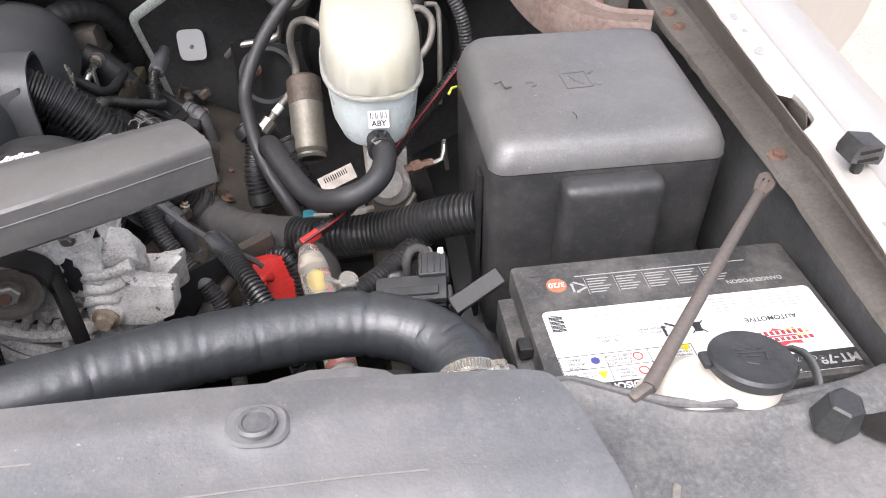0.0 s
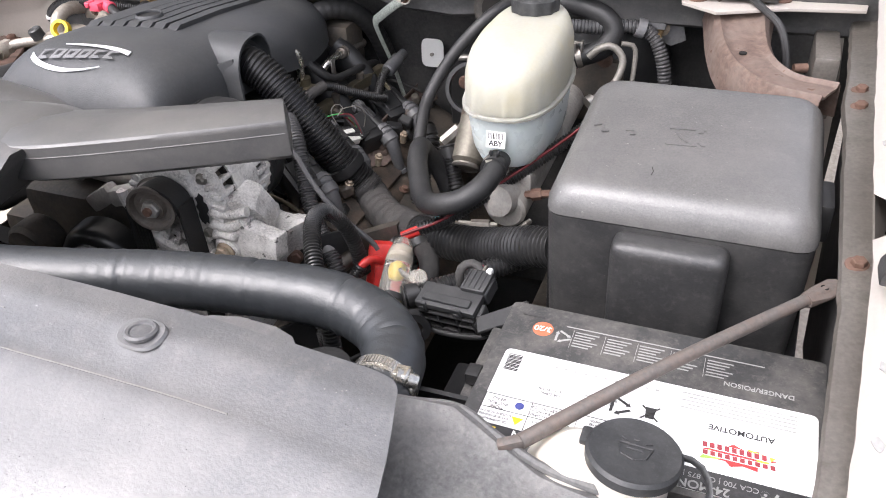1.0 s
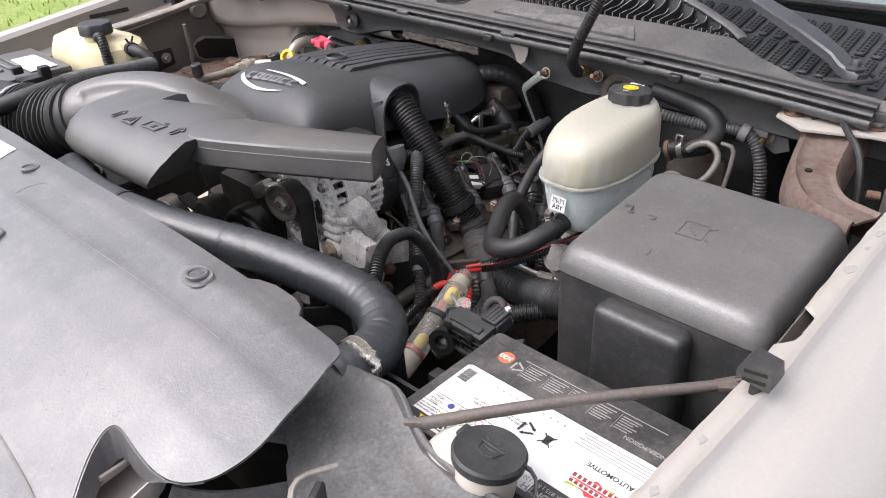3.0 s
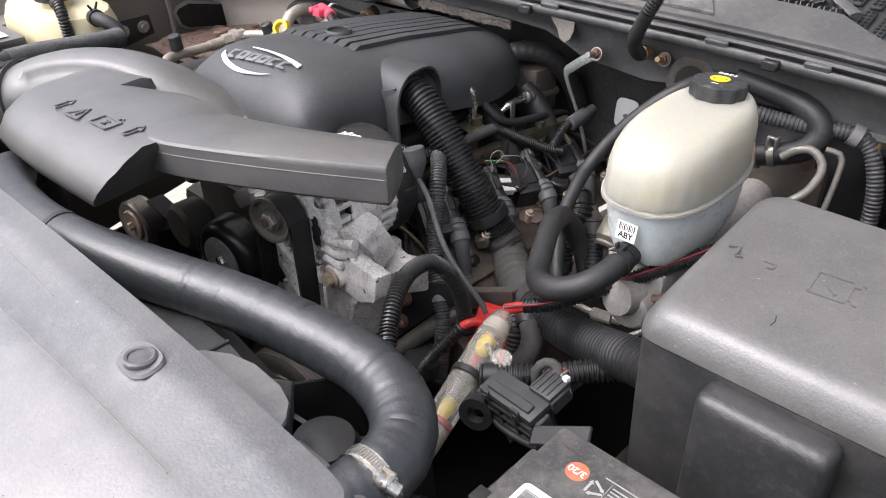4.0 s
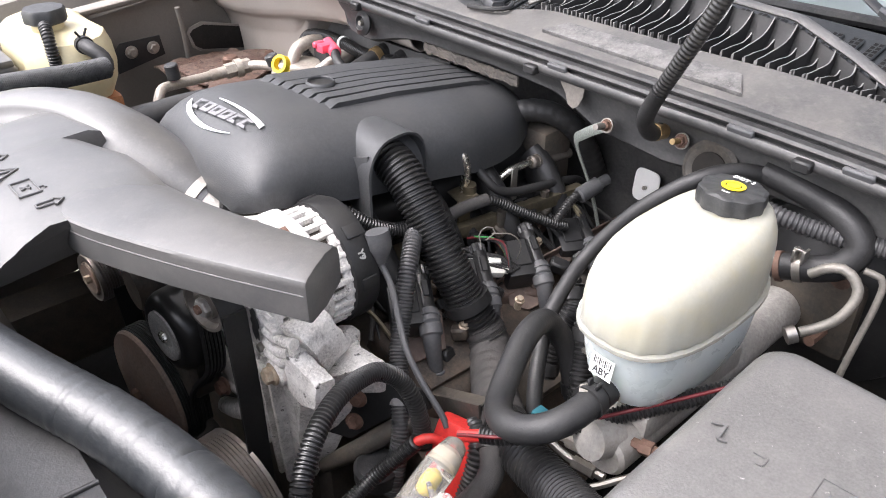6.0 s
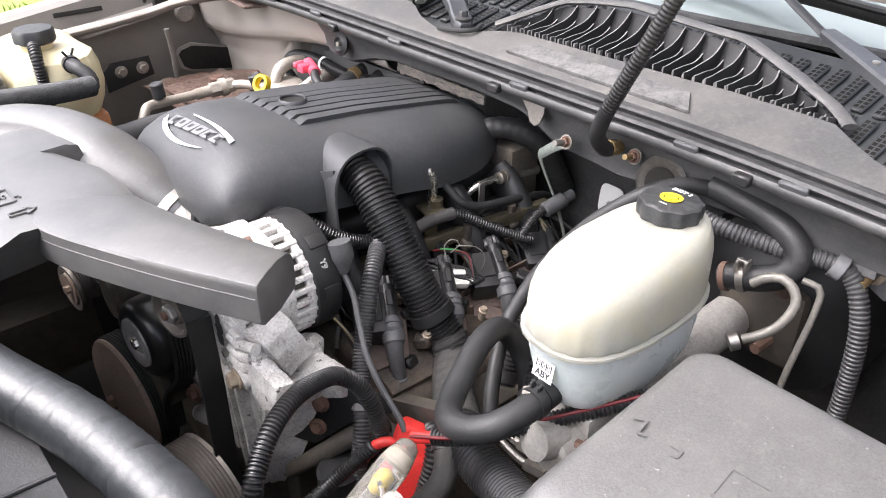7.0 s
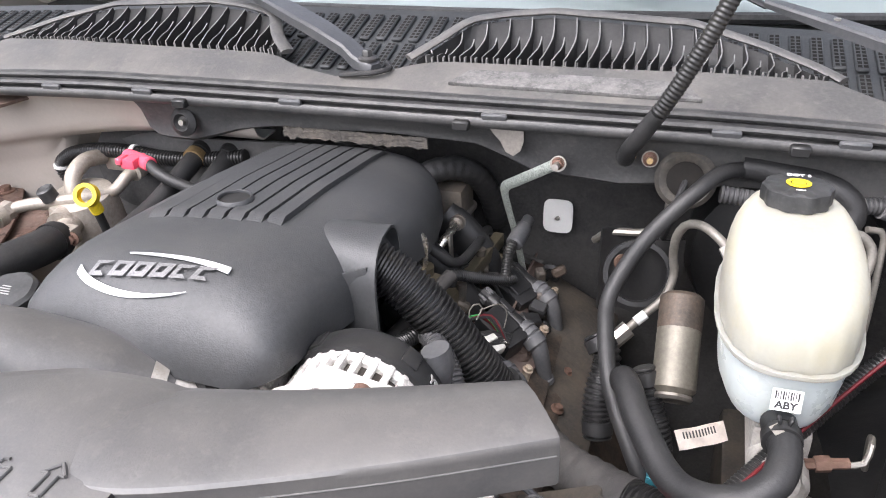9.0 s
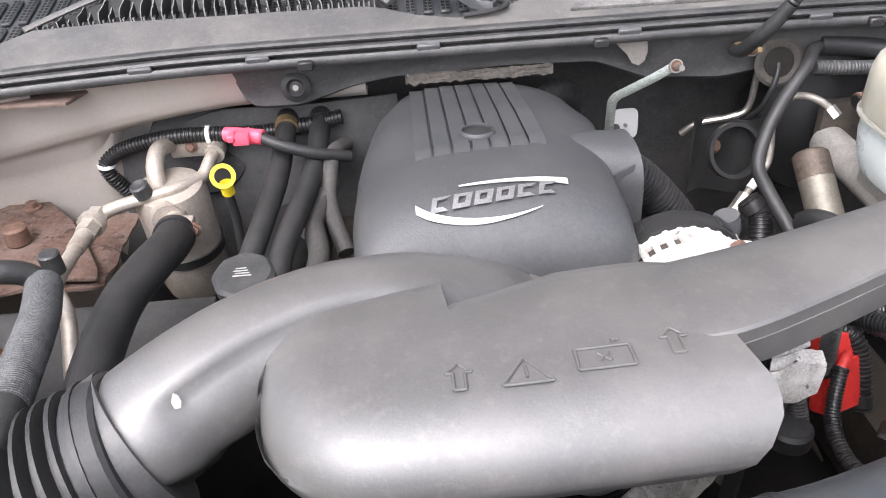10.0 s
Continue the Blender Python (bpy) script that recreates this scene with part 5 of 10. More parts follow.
bulkhead()
cowl()
cowl_seal()
windscreen()
wiper(-0.4517, 1.1015, 1.222, "windscreen wipers")
wiper(0.27, 1.1, 1.212, "windscreen wipers", [(-0.62, 1.36, 1.282), (-0.45, 1.363, 1.284), (-0.25, 1.362, 1.284), (-0.1, 1.36, 1.282), (0.03, 1.352, 1.276)])
hood()
coil_spring()


def cab():
    root = thing("truck_cab", (-0.49, 2.0, 0.5), "pewter cab of the truck behind the windscreen", "truck cab", kind="structure")
    for sx in (-1, 1):
        x = -0.49 + sx * 0.88
        part("cab_side", sheet(lambda u, v: Vector((x + sx * 0.04 * math.sin(3.0 * v), 1.17 + 2.2 * u, 0.42 + 0.8 * v)), 12, 12, 0.03), M_PAINT, root)
        part("pillar", tube([(x - sx * 0.1, 1.42, 1.22), (x - sx * 0.13, 1.75, 1.47), (x - sx * 0.17, 2.08, 1.7)], 0.03, 10), M_PAINT, root)
        part("pillar", tube([(x, 3.2, 1.2), (x - sx * 0.08, 3.25, 1.45), (x - sx * 0.17, 3.3, 1.7)], 0.045, 10), M_PAINT, root)
        part("side_window", sheet(lambda u, v: Vector((x - sx * (0.02 + 0.15 * v), 1.75 + 1.4 * u + 0.25 * v * (1 - u), 1.22 + 0.46 * v)), 8, 4, 0.005), M_GLASS, root)
        part("sill", rbox((x, 2.3, 0.38), (0.08, 2.2, 0.1), 0.02), M_DUCT, root)
    part("bonnet_floor", rbox((-0.49, 2.4, 0.4), (1.7, 2.2, 0.04), 0.01), M_DARK, root)


cab()
rust_brace()
left_brace()
front_shield()
radiator_support()
grille()
inner_bay()

# ---------- things in the engine bay ----------


def battery():
    root = thing("battery", (0.265, 0.425, 0.84), "black car battery with a dusty top and a white printed label", "battery")
    R = Matrix.Translation((0.138, 0.5195, 1.047))

    def box(u0, u1, v0, v1, z0, z1, bev=0.003):
        bm = rbox(((u0 + u1) / 2, -(v0 + v1) / 2, (z0 + z1) / 2), (u1 - u0, v1 - v0, z1 - z0), bev)
        bm.transform(R)
        return bm

    def flat(u0, u1, v0, v1, z, h=0.0004, rad=0.0):
        if rad:
            out = []
            for cx, cy, a0 in ((u1 - rad, -v0 - rad, 0), (u0 + rad, -v0 - rad, 90), (u0 + rad, -v1 + rad, 180), (u1 - rad, -v1 + rad, 270)):
                out += [(cx + rad * math.cos(radians(a0 + k * 22.5)), cy + rad * math.sin(radians(a0 + k * 22.5))) for k in range(5)]
        else:
            out = [(u0, -v1), (u1, -v1), (u1, -v0), (u0, -v0)]
        bm = slab(out, z, z + h, 0)
        bm.transform(R)
        return bm

    def words(s, size, u, v, z=0.0011, bold=0.0):
        return text(s, size, R @ pose(u, -v, z, 0, 0, 180), 0.0001, bold)
    L = 0.262
    case = part("case", merge(box(0.004, L - 0.004, 0.004, 0.172, -0.195, -0.012, 0.004), box(0.0, L, 0.0, 0.165, -0.03, 0.0, 0.006)), M_BATT, root)
    part("front_step", box(0.006, L - 0.004, 0.16, 0.182, -0.05, -0.016, 0.004), M_BATT, root)
    part("side_ledge", box(-0.014, 0.004, 0.02, 0.15, -0.06, -0.02, 0.003), M_BATT, root)
    part("hold_down", box(-0.012, 0.0, 0.085, 0.1, -0.016, -0.004, 0.002), M_BLACK, root, "black clamp tab")
    part("moulded_mark", flat(0.014, 0.034, 0.016, 0.0185, 0.0, 0.0006), M_BOX, root)
    part("label", flat(0.014, 0.2545, 0.064, 0.159, 0.0002, 0.0004, 0.005), M_LABEL, root, "white rounded paper label")
    part("label_footer", flat(0.16, 0.2545, 0.14, 0.159, 0.0008, 0.0002), M_BOX, root, "dark grey footer band")
    part("footer_text", merge(words("MT-78", 0.0125, 0.236, 0.1495, 0.0012, 0.0003), words("CCA 700 | CA 875 | RC 120", 0.006, 0.183, 0.1465, 0.0012)), M_PRINT, root)
    part("month_text", merge(words("24-MONTH", 0.0095, 0.176, 0.1545, 0.0013, 0.0002)), M_PRINT, root)
    part("automotive_text", words("AUTOMOTIVE", 0.0072, 0.203, 0.0985, 0.001, 0.0001), M_LABELDARK, root)
    # brand mark as plain shapes
    m = R @ pose(0.203, -0.121, 0.0009, 0, 0, 180)
    sun_out = [(0.017 * math.cos(a) * (1 if k % 2 else 1.55), 0.0075 * math.sin(a) * (1 if k % 2 else 1.4)) for k, a in enumerate([q * math.pi / 9 for q in range(18)])]
    part("mark_burst", slab(sun_out, 0, 0.0002, 0, m=m), mat("mark_red", (0.62, 0.05, 0.05), 0.5, bump=0), root, "red and yellow starburst mark")
    part("mark_flame", slab([(-0.024, -0.006), (-0.005, -0.009), (-0.016, 0.004)], 0.0002, 0.0004, 0, m=m), mat("mark_yellow", (0.7, 0.6, 0.05), 0.5, bump=0), root)
    part("mark_leaf", slab([(0.012, 0.006), (0.026, 0.009), (0.02, -0.001)], 0.0002, 0.0004, 0, m=m), mat("mark_green", (0.35, 0.55, 0.1), 0.5, bump=0), root)
    part("mark_bar", slab([(-0.026, 0.0006), (0.028, 0.0006), (0.027, 0.0055), (-0.027, 0.0055)], 0.0005, 0.0007, 0, m=m), M_WHITE, root)
    part("mark_bar", slab([(-0.02, -0.0068), (0.03, -0.0068), (0.029, -0.0014), (-0.021, -0.0014)], 0.0005, 0.0007, 0, m=m), M_WHITE, root)
    ticks = []
    for k in range(10):
        ticks.append(slab([(-0.024 + 0.005 * k, 0.0012), (-0.0208 + 0.005 * k, 0.0012), (-0.0212 + 0.005 * k, 0.005), (-0.0244 + 0.005 * k, 0.005)], 0.0008, 0.001, 0, m=m))
        if k < 9:
            ticks.append(slab([(-0.018 + 0.005 * k, -0.0064), (-0.0148 + 0.005 * k, -0.0064), (-0.0152 + 0.005 * k, -0.0018), (-0.0184 + 0.005 * k, -0.0018)], 0.0008, 0.001, 0, m=m))
    tagged(part("mark_band", merge(*ticks), mat("mark_strokes_dark", (0.3, 0.04, 0.05), 0.5, bump=0), root), kind="stuff")
    # warning band and boxes
    part("danger_band", flat(0.014, 0.118, 0.147, 0.156, 0.0008, 0.0002, 0.002), M_LABELDARK, root, "black warning band")
    part("danger_text", words("DANGER/POISON", 0.0085, 0.079, 0.1515, 0.0012, 0.0002), M_WHITE, root)
    lines = []
    for u0, u1, v0, v1 in ((0.014, 0.125, 0.117, 0.1176), (0.014, 0.125, 0.1315, 0.132), (0.014, 0.0146, 0.117, 0.147), (0.0515, 0.052, 0.117, 0.147), (0.0875, 0.088, 0.117, 0.147), (0.1245, 0.1251, 0.117, 0.14)):
        lines.append(flat(u0, u1, v0, v1, 0.0008, 0.0002))
    part("box_lines", merge(*lines), M_LABELDARK, root)
    part("fine_text", merge(words("BATTERY MUST", 0.0036, 0.1, 0.096), words("BE RECYCLED", 0.0036, 0.1, 0.1005), words("DO NOT TIP", 0.0036, 0.062, 0.1), words("OR OPEN", 0.0036, 0.062, 0.1045),
                            words("READ", 0.0042, 0.026, 0.1215), words("INSTRUC", 0.004, 0.026, 0.126), words("TIONS", 0.004, 0.026, 0.13),
                            words("KEEP OUT OF", 0.0036, 0.063, 0.121), words("THE REACH", 0.0036, 0.063, 0.125), words("OF CHILDREN", 0.0036, 0.063, 0.129),
                            words("SULFURIC ACID CAN", 0.0028, 0.027, 0.136), words("CAUSE BLINDNESS", 0.0028, 0.027, 0.1395), words("OR SEVERE BURNS", 0.0028, 0.027, 0.143),
                            words("NO SPARKS", 0.003, 0.064, 0.136), words("FLAMES", 0.003, 0.064, 0.1395), words("SMOKING", 0.003, 0.064, 0.143),
                            words("FLUSH EYES IMMEDI-", 0.0028, 0.11, 0.121), words("ATELY WITH WATER", 0.0028, 0.11, 0.1245), words("GET MEDICAL HELP", 0.0028, 0.11, 0.128),
                            words("SHIELD EYES", 0.0028, 0.11, 0.136), words("EXPLOSIVE GASES", 0.0028, 0.11, 0.1395)), M_LABELDARK, root)
    # round prohibition signs and triangles
    for u, v in ((0.078, 0.124), (0.078, 0.139)):
        c = R @ Vector((u, -v, 0.0009))
        part("ban_ring", annulus(0.0033, 0.0042, 0.0003, Matrix.Translation(c)), M_RED, root)
    part("blue_disc", lathe([(0.001, 0), (0.0036, 0), (0.0036, 0.0003)], 20, Matrix.Translation(R @ Vector((0.043, -0.124, 0.0009)))), mat("sign_blue", (0.05, 0.06, 0.22), 0.5, bump=0), root)
    for u, v, s in ((0.045, 0.139, 0.0045), (0.119, 0.121, 0.0045), (0.03, 0.1515, 0.0024)):
        part("warning_triangle", slab([(-s, s * 0.7), (s, s * 0.7), (0, -s)], 0.001, 0.0013, 0, m=R @ pose(u, -v, 0, 0, 0, 0)), M_YELLOW, root)
    bars = [flat(0.018 + 0.0, 0.03, 0.07 + 0.0016 * k, 0.0708 + 0.0016 * k + (0.0003 if k % 3 else 0), 0.0008, 0.0002) for k in range(12)]
    part("barcode", merge(*bars), M_LABELDARK, root)
    dots = [flat(0.058 + 0.008 * k, 0.0605 + 0.008 * k, 0.0735, 0.0755, 0.0008, 0.0002) for k in range(11)]
    part("month_dots", merge(*dots), M_PRINT, root)
    part("small_print", merge(*[flat(0.158 + 0.004 * (k % 2), 0.24, 0.0695 + 0.0038 * k, 0.0705 + 0.0038 * k, 0.0008, 0.0002) for k in range(5)]), M_PRINT, root)
    # recycling arrows and crossed bin
    for u in (0.115,):
        for a in (90, 210, 330):
            part("recycle_arrow", slab([(-0.006, 0.0045), (0.003, 0.0045), (0.003, 0.0033), (0.0066, 0.0056), (0.003, 0.008), (0.003, 0.0068), (-0.007, 0.0068)], 0.0008, 0.001, 0, m=R @ pose(u, -0.1, 0, 0, 0, a)), M_LABELDARK, root)
    part("bin_sign", merge(slab([(-0.004, 0.006), (0.004, 0.006), (0.003, -0.005), (-0.003, -0.005)], 0.0008, 0.0009, 0, m=R @ pose(0.138, -0.1, 0)), slab([(-0.007, 0.0065), (-0.006, 0.0072), (0.007, -0.0065), (0.006, -0.0072)], 0.001, 0.0012, 0, m=R @ pose(0.138, -0.1, 0)), slab([(0.007, 0.0065), (0.006, 0.0072), (-0.007, -0.0065), (-0.006, -0.0072)], 0.0013, 0.0015, 0, m=R @ pose(0.138, -0.1, 0))), M_BOX, root)
    # printing on the dark top
    part("date_sticker", lathe([(0.0088, 0), (0.009, 0.0004), (0.001, 0.0005)], 28, Matrix.Translation(R @ Vector((0.036, -0.032, 0.0)))), M_ORANGE, root, "faded orange date sticker")
    part("date_text", words("3/20", 0.0085, 0.036, 0.032, 0.0009, 0.0001), M_WHITE, root)
    cells = []
    for k in range(5):
        u = 0.062 + 0.027 * k
        cells += [flat(u, u + 0.0004, 0.026, 0.048, 0.0004, 0.0002)]
        for q in range(6):
            cells.append(flat(u + 0.002, u + 0.022 - 0.003 * (q % 3), 0.0275 + 0.0034 * q, 0.0287 + 0.0034 * q, 0.0004, 0.0002))
    cells.append(flat(0.055, 0.215, 0.0225, 0.0236, 0.0004, 0.0002))
    part("warning_table", merge(*cells), M_PRINT, root, "worn pale warning print")
    part("danger_print", words("DANGER/POISON", 0.0065, 0.212, 0.05, 0.0005, 0.0001), M_PRINT, root)
    for a in (90, 210, 330):
        part("recycle_arrow", slab([(-0.006, 0.0035), (0.003, 0.0035), (0.003, 0.0025), (0.006, 0.0045), (0.003, 0.0065), (0.003, 0.0055), (-0.006, 0.0055)], 0.0004, 0.0006, 0, m=R @ pose(0.054, -0.037, 0, 0, 0, a)), M_PRINT, root)


def fuse_box():
    root = thing("fuse_box", (0.26, 0.715, 0.85), "large black plastic fuse box with a rounded dusty lid", "fuse box")
    x0, x1, y0, y1 = 0.1385, 0.3845, 0.6125, 0.836

    def rr(inset, z, rad, tilt=0.0):
        pts = []
        for cx, cy, a0 in ((x1 - inset - rad, y1 - inset - rad, 0), (x0 + inset + rad, y1 - inset - rad, 90), (x0 + inset + rad, y0 + inset + rad, 180), (x1 - inset - rad, y0 + inset + rad, 270)):
            for k in range(6):
                a = radians(a0 + 18 * k)
                p = (cx + rad * math.cos(a), cy + rad * math.sin(a))
                pts.append((p[0], p[1], z + tilt * (p[1] - y0)))
        return pts
    t = 0.115
    lid = [rr(0.0012, 1.0815, 0.018, 0.02), rr(0.0, 1.0822, 0.018, 0.02), rr(0.0004, 1.092, 0.02, 0.06)]
    for k in range(1, 7):
        a = k / 6 * math.pi / 2
        lid.append(rr(0.002 + 0.02 * (1 - math.cos(a)), 1.092 + 0.02 * math.sin(a), 0.022, 0.06 + 0.055 * math.sin(a)))
    lid.append(rr(0.05, 1.1135, 0.02, t))
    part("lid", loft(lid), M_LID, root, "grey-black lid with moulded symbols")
    body = [rr(0.006, 0.86, 0.014), rr(0.0025, 1.0, 0.016, 0.0), rr(0.0008, 1.0802, 0.018, 0.02), rr(0.0025, 1.0808, 0.017, 0.02), rr(0.0025, 1.0816, 0.017, 0.02)]
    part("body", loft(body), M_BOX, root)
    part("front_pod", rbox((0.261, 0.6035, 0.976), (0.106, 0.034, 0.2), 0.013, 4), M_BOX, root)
    part("side_rib", rbox((0.1365, 0.66, 0.96), (0.006, 0.02, 0.2), 0.002), M_BLACK, root)
    part("side_latch", rbox((0.389, 0.70, 1.075), (0.014, 0.05, 0.04), 0.004), M_BLACK, root)
    # moulded symbols on the lid

    def top(x, y):
        return Vector((x, y, 1.1138 + t * (y - y0)))
    m = Matrix.Translation(top(0.25, 0.718)) @ pose(0, 0, 0, math.degrees(math.atan(t)), 0, 4)

    def stroke(pts, w=0.0011):
        return [slab([(a[0] - (b[1] - a[1]) / L * w, a[1] + (b[0] - a[0]) / L * w), (a[0] + (b[1] - a[1]) / L * w, a[1] - (b[0] - a[0]) / L * w), (b[0] + (b[1] - a[1]) / L * w, b[1] - (b[0] - a[0]) / L * w), (b[0] - (b[1] - a[1]) / L * w, b[1] + (b[0] - a[0]) / L * w)], -0.0005, 0.0009, 0, m=m)
                for a, b in zip(pts, pts[1:]) for L in [math.hypot(b[0] - a[0], b[1] - a[1])]]
    sym = stroke([(-0.014, -0.014), (0.014, -0.014), (0.014, 0.014), (-0.014, 0.014), (-0.014, -0.014)])
    sym += stroke([(-0.006, 0.008), (0.0, -0.002), (-0.003, 0.0), (0.006, -0.009)]) + stroke([(0.014, 0.009), (0.019, 0.009), (0.019, 0.013), (0.023, 0.013)]) + stroke([(0.014, -0.009), (0.019, -0.009), (0.019, -0.013), (0.023, -0.013)])
    sym += stroke([(-0.055, 0.004), (-0.046, 0.004), (-0.046, -0.003), (-0.05, -0.003)]) + stroke([(-0.088, 0.008), (-0.079, 0.012), (-0.078, -0.002), (-0.072, 0.0)])
    for q in sym:
        part("moulded_stroke", q, M_LID, root, "raised stroke of a symbol")
    part("fine_crack", tube([top(0.232, 0.65), top(0.233, 0.656), top(0.231, 0.662)], 0.00035, 5), M_DARK, root)


def superring(cx, cy, rx, ry, z, n=36, p=2.6, tilt=0.0):
    out = []
    for k in range(n):
        a = 2 * math.pi * k / n
        c, s = math.cos(a), math.sin(a)
        x = rx * math.copysign(abs(c) ** (2 / p), c)
        y = ry * math.copysign(abs(s) ** (2 / p), s)
        out.append((cx + x, cy + y, z + tilt * y))
    return out


def brake_reservoir():
    root = thing("brake_reservoir", (0.041, 0.88, 1.0), "milky white brake fluid reservoir with a black screw cap", "reservoir")
    cx = 0.041
    low = [(0.79, 0.935, 0.03, 1.022), (0.778, 0.945, 0.044, 1.027), (0.77, 0.952, 0.051, 1.045), (0.763, 0.958, 0.0535, 1.073), (0.758, 0.954, 0.0545, 1.099)]
    part("lower_shell", loft([superring(cx, (f + b) / 2, rx, (b - f) / 2, z, p=2.6) for f, b, rx, z in low]), M_TANKB, root, "bluish lower half holding fluid")
    part("seam", loft([superring(cx, 0.858, 0.0545, 0.1, 1.097), superring(cx, 0.858, 0.0605, 0.1055, 1.0982), superring(cx, 0.858, 0.0605, 0.1055, 1.1022), superring(cx, 0.858, 0.0545, 0.1, 1.1035)]), M_TANKW, root)
    up = [(0.756, 0.96, 0.0565, 1.102), (0.757, 0.96, 0.0567, 1.12), (0.76, 0.96, 0.0565, 1.136), (0.766, 0.96, 0.0555, 1.147), (0.776, 0.959, 0.053, 1.156), (0.79, 0.958, 0.049, 1.163), (0.81, 0.957, 0.044, 1.168), (0.84, 0.955, 0.0375, 1.1712), (0.885, 0.95, 0.03, 1.172)]
    shell = loft([superring(cx, (f + b) / 2, rx, (b - f) / 2, z, 96, 2.6) for f, b, rx, z in up])
    for v in shell.verts:
        a = math.atan2(v.co.y - 0.857, v.co.x - cx)
        k = 0.0007 * math.cos(30 * a) * smoothstep((1.15 - v.co.z) / 0.03)
        v.co += Vector((math.cos(a), math.sin(a), 0)) * k
    part("upper_shell", shell, M_TANKW, root, smooth=60)
    part("neck", rod((cx, 0.922, 1.155), (cx, 0.922, 1.172), 0.027, n=28), M_TANKW, root)
    cap = part("cap", lathe([(0.0265, 0.0), (0.0295, 0.002), (0.0302, 0.011), (0.0295, 0.017), (0.027, 0.019), (0.009, 0.0195)], 64, Matrix.Translation((cx - 0.001, 0.922, 1.1685)) @ pose(0, 0, 0, -4, 0, 0), wave=(10, 0.035)), M_CAP, root, "black scalloped cap")
    part("cap_symbol", annulus(0.0072, 0.0108, 0.0007, Matrix.Translation((cx - 0.001, 0.922, 1.1887)) @ pose(0, 0, 0, -4, 0, 0)), M_YELLOW, cap, "yellow ring symbol")
    part("cap_centre", lathe([(0.006, 0), (0.006, 0.0008), (0.001, 0.0008)], 20, Matrix.Translation((cx - 0.001, 0.922, 1.1887)) @ pose(0, 0, 0, -4, 0, 0)), M_YELLOW, cap)
    part("cap_text", text("DOT 3", 0.0072, pose(cx + 0.0, 0.938, 1.1894, -4, 0, 0), 0.0003, 0.0001), M_WHITE, cap)
    part("book_sign", slab([(-0.004, -0.0025), (0.004, -0.0025), (0.004, 0.0025), (-0.004, 0.0025)], 0, 0.0004, 0, m=pose(cx, 0.906, 1.1885)), M_WHITE, cap)
    # identification sticker on the lower shell
    lm = Matrix.Translation((0.041, 0.7585, 1.073)) @ pose(0, 0, 0, 79, 0, 0) @ Matrix.Scale(0.86, 4)
    part("sticker", slab([(-0.0135, -0.0115), (0.0135, -0.0115), (0.0135, 0.0115), (-0.0135, 0.0115)], 0, 0.0005, 0, m=lm), M_WHITE, root, "white bar code sticker")
    part("sticker_text", text("ABY", 0.0105, lm @ pose(0, -0.0055, 0.0006), 0.0001, 0.0003), M_LABELDARK, root)
    part("bar_code", merge(*[slab([(-0.0105 + 0.0022 * k, 0.001), (-0.0105 + 0.0022 * k + 0.0007 + 0.0006 * (k % 3 == 0), 0.001), (-0.0105 + 0.0022 * k + 0.0007 + 0.0006 * (k % 3 == 0), 0.0095), (-0.0105 + 0.0022 * k, 0.0095)], 0.0005, 0.0008, 0, m=lm) for k in range(10)]), M_LABELDARK, root)
    part("outlet", rod((0.043, 0.8, 1.04), (0.04, 0.752, 1.044), 0.009, n=14), M_BLACK, root)


def master_cylinder():
    root = thing("master_cylinder", (0.05, 0.86, 0.95), "dull aluminium brake master cylinder below the reservoir", "cylinder")
    part("bore", rod((0.05, 0.76, 0.975), (0.05, 1.08, 0.985), 0.026, n=24, bev=0.004), M_ALU2, root)
    part("mount", rbox((0.05, 0.87, 0.998), (0.05, 0.16, 0.03), 0.006), M_ALU2, root)
    part("valve", lathe([(0.006, -0.002), (0.019, 0), (0.02, 0.012), (0.02, 0.03)], 26, along((0.045, 0.748, 0.995), (0.06, 0.86, 0.96))), M_ALU2, root, "round end cap")
    part("fitting", merge(rod((0.07, 0.78, 0.99), (0.105, 0.785, 0.995), 0.005, n=6), rod((0.078, 0.781, 0.991), (0.09, 0.783, 0.993), 0.0075, n=6)), M_RUSTBOLT, root)
    part("brake_line", tube([(0.1, 0.784, 0.994), (0.115, 0.784, 0.998), (0.12, 0.795, 1.012), (0.122, 0.81, 1.005), (0.128, 0.82, 0.96)], 0.003, 8), M_STEEL, root)
    part("brake_line", tube([(0.08, 0.77, 0.96), (0.05, 0.73, 0.95), (0.0, 0.72, 0.945), (-0.04, 0.75, 0.93)], 0.0035, 8), M_STEEL, root)


def booster():
    root = thing("brake_booster", (0.05, 1.15, 0.95), "black brake booster drum against the firewall", "booster")
    part("drum", lathe([(0.03, 0), (0.1, 0.002), (0.118, 0.02), (0.12, 0.05), (0.11, 0.08), (0.06, 0.1), (0.04, 0.11)], 40, along((0.07, 1.205, 0.985), (0.07, 0.9, 1.0))), M_BLACK, root)
    part("bracket", rbox((0.08, 1.08, 1.0), (0.1, 0.02, 0.1), 0.012), M_IRON, root)
    part("rust_spot", rod((0.103, 1.0705, 1.053), (0.103, 1.068, 1.053), 0.012, n=20), M_DECK, root, "round rusted plug")
    for dx in (-0.035, 0.035):
        part("stud", rod((0.07 + dx, 1.06, 0.99), (0.07 + dx, 1.03, 0.992), 0.006, n=8), M_RUSTBOLT, root)


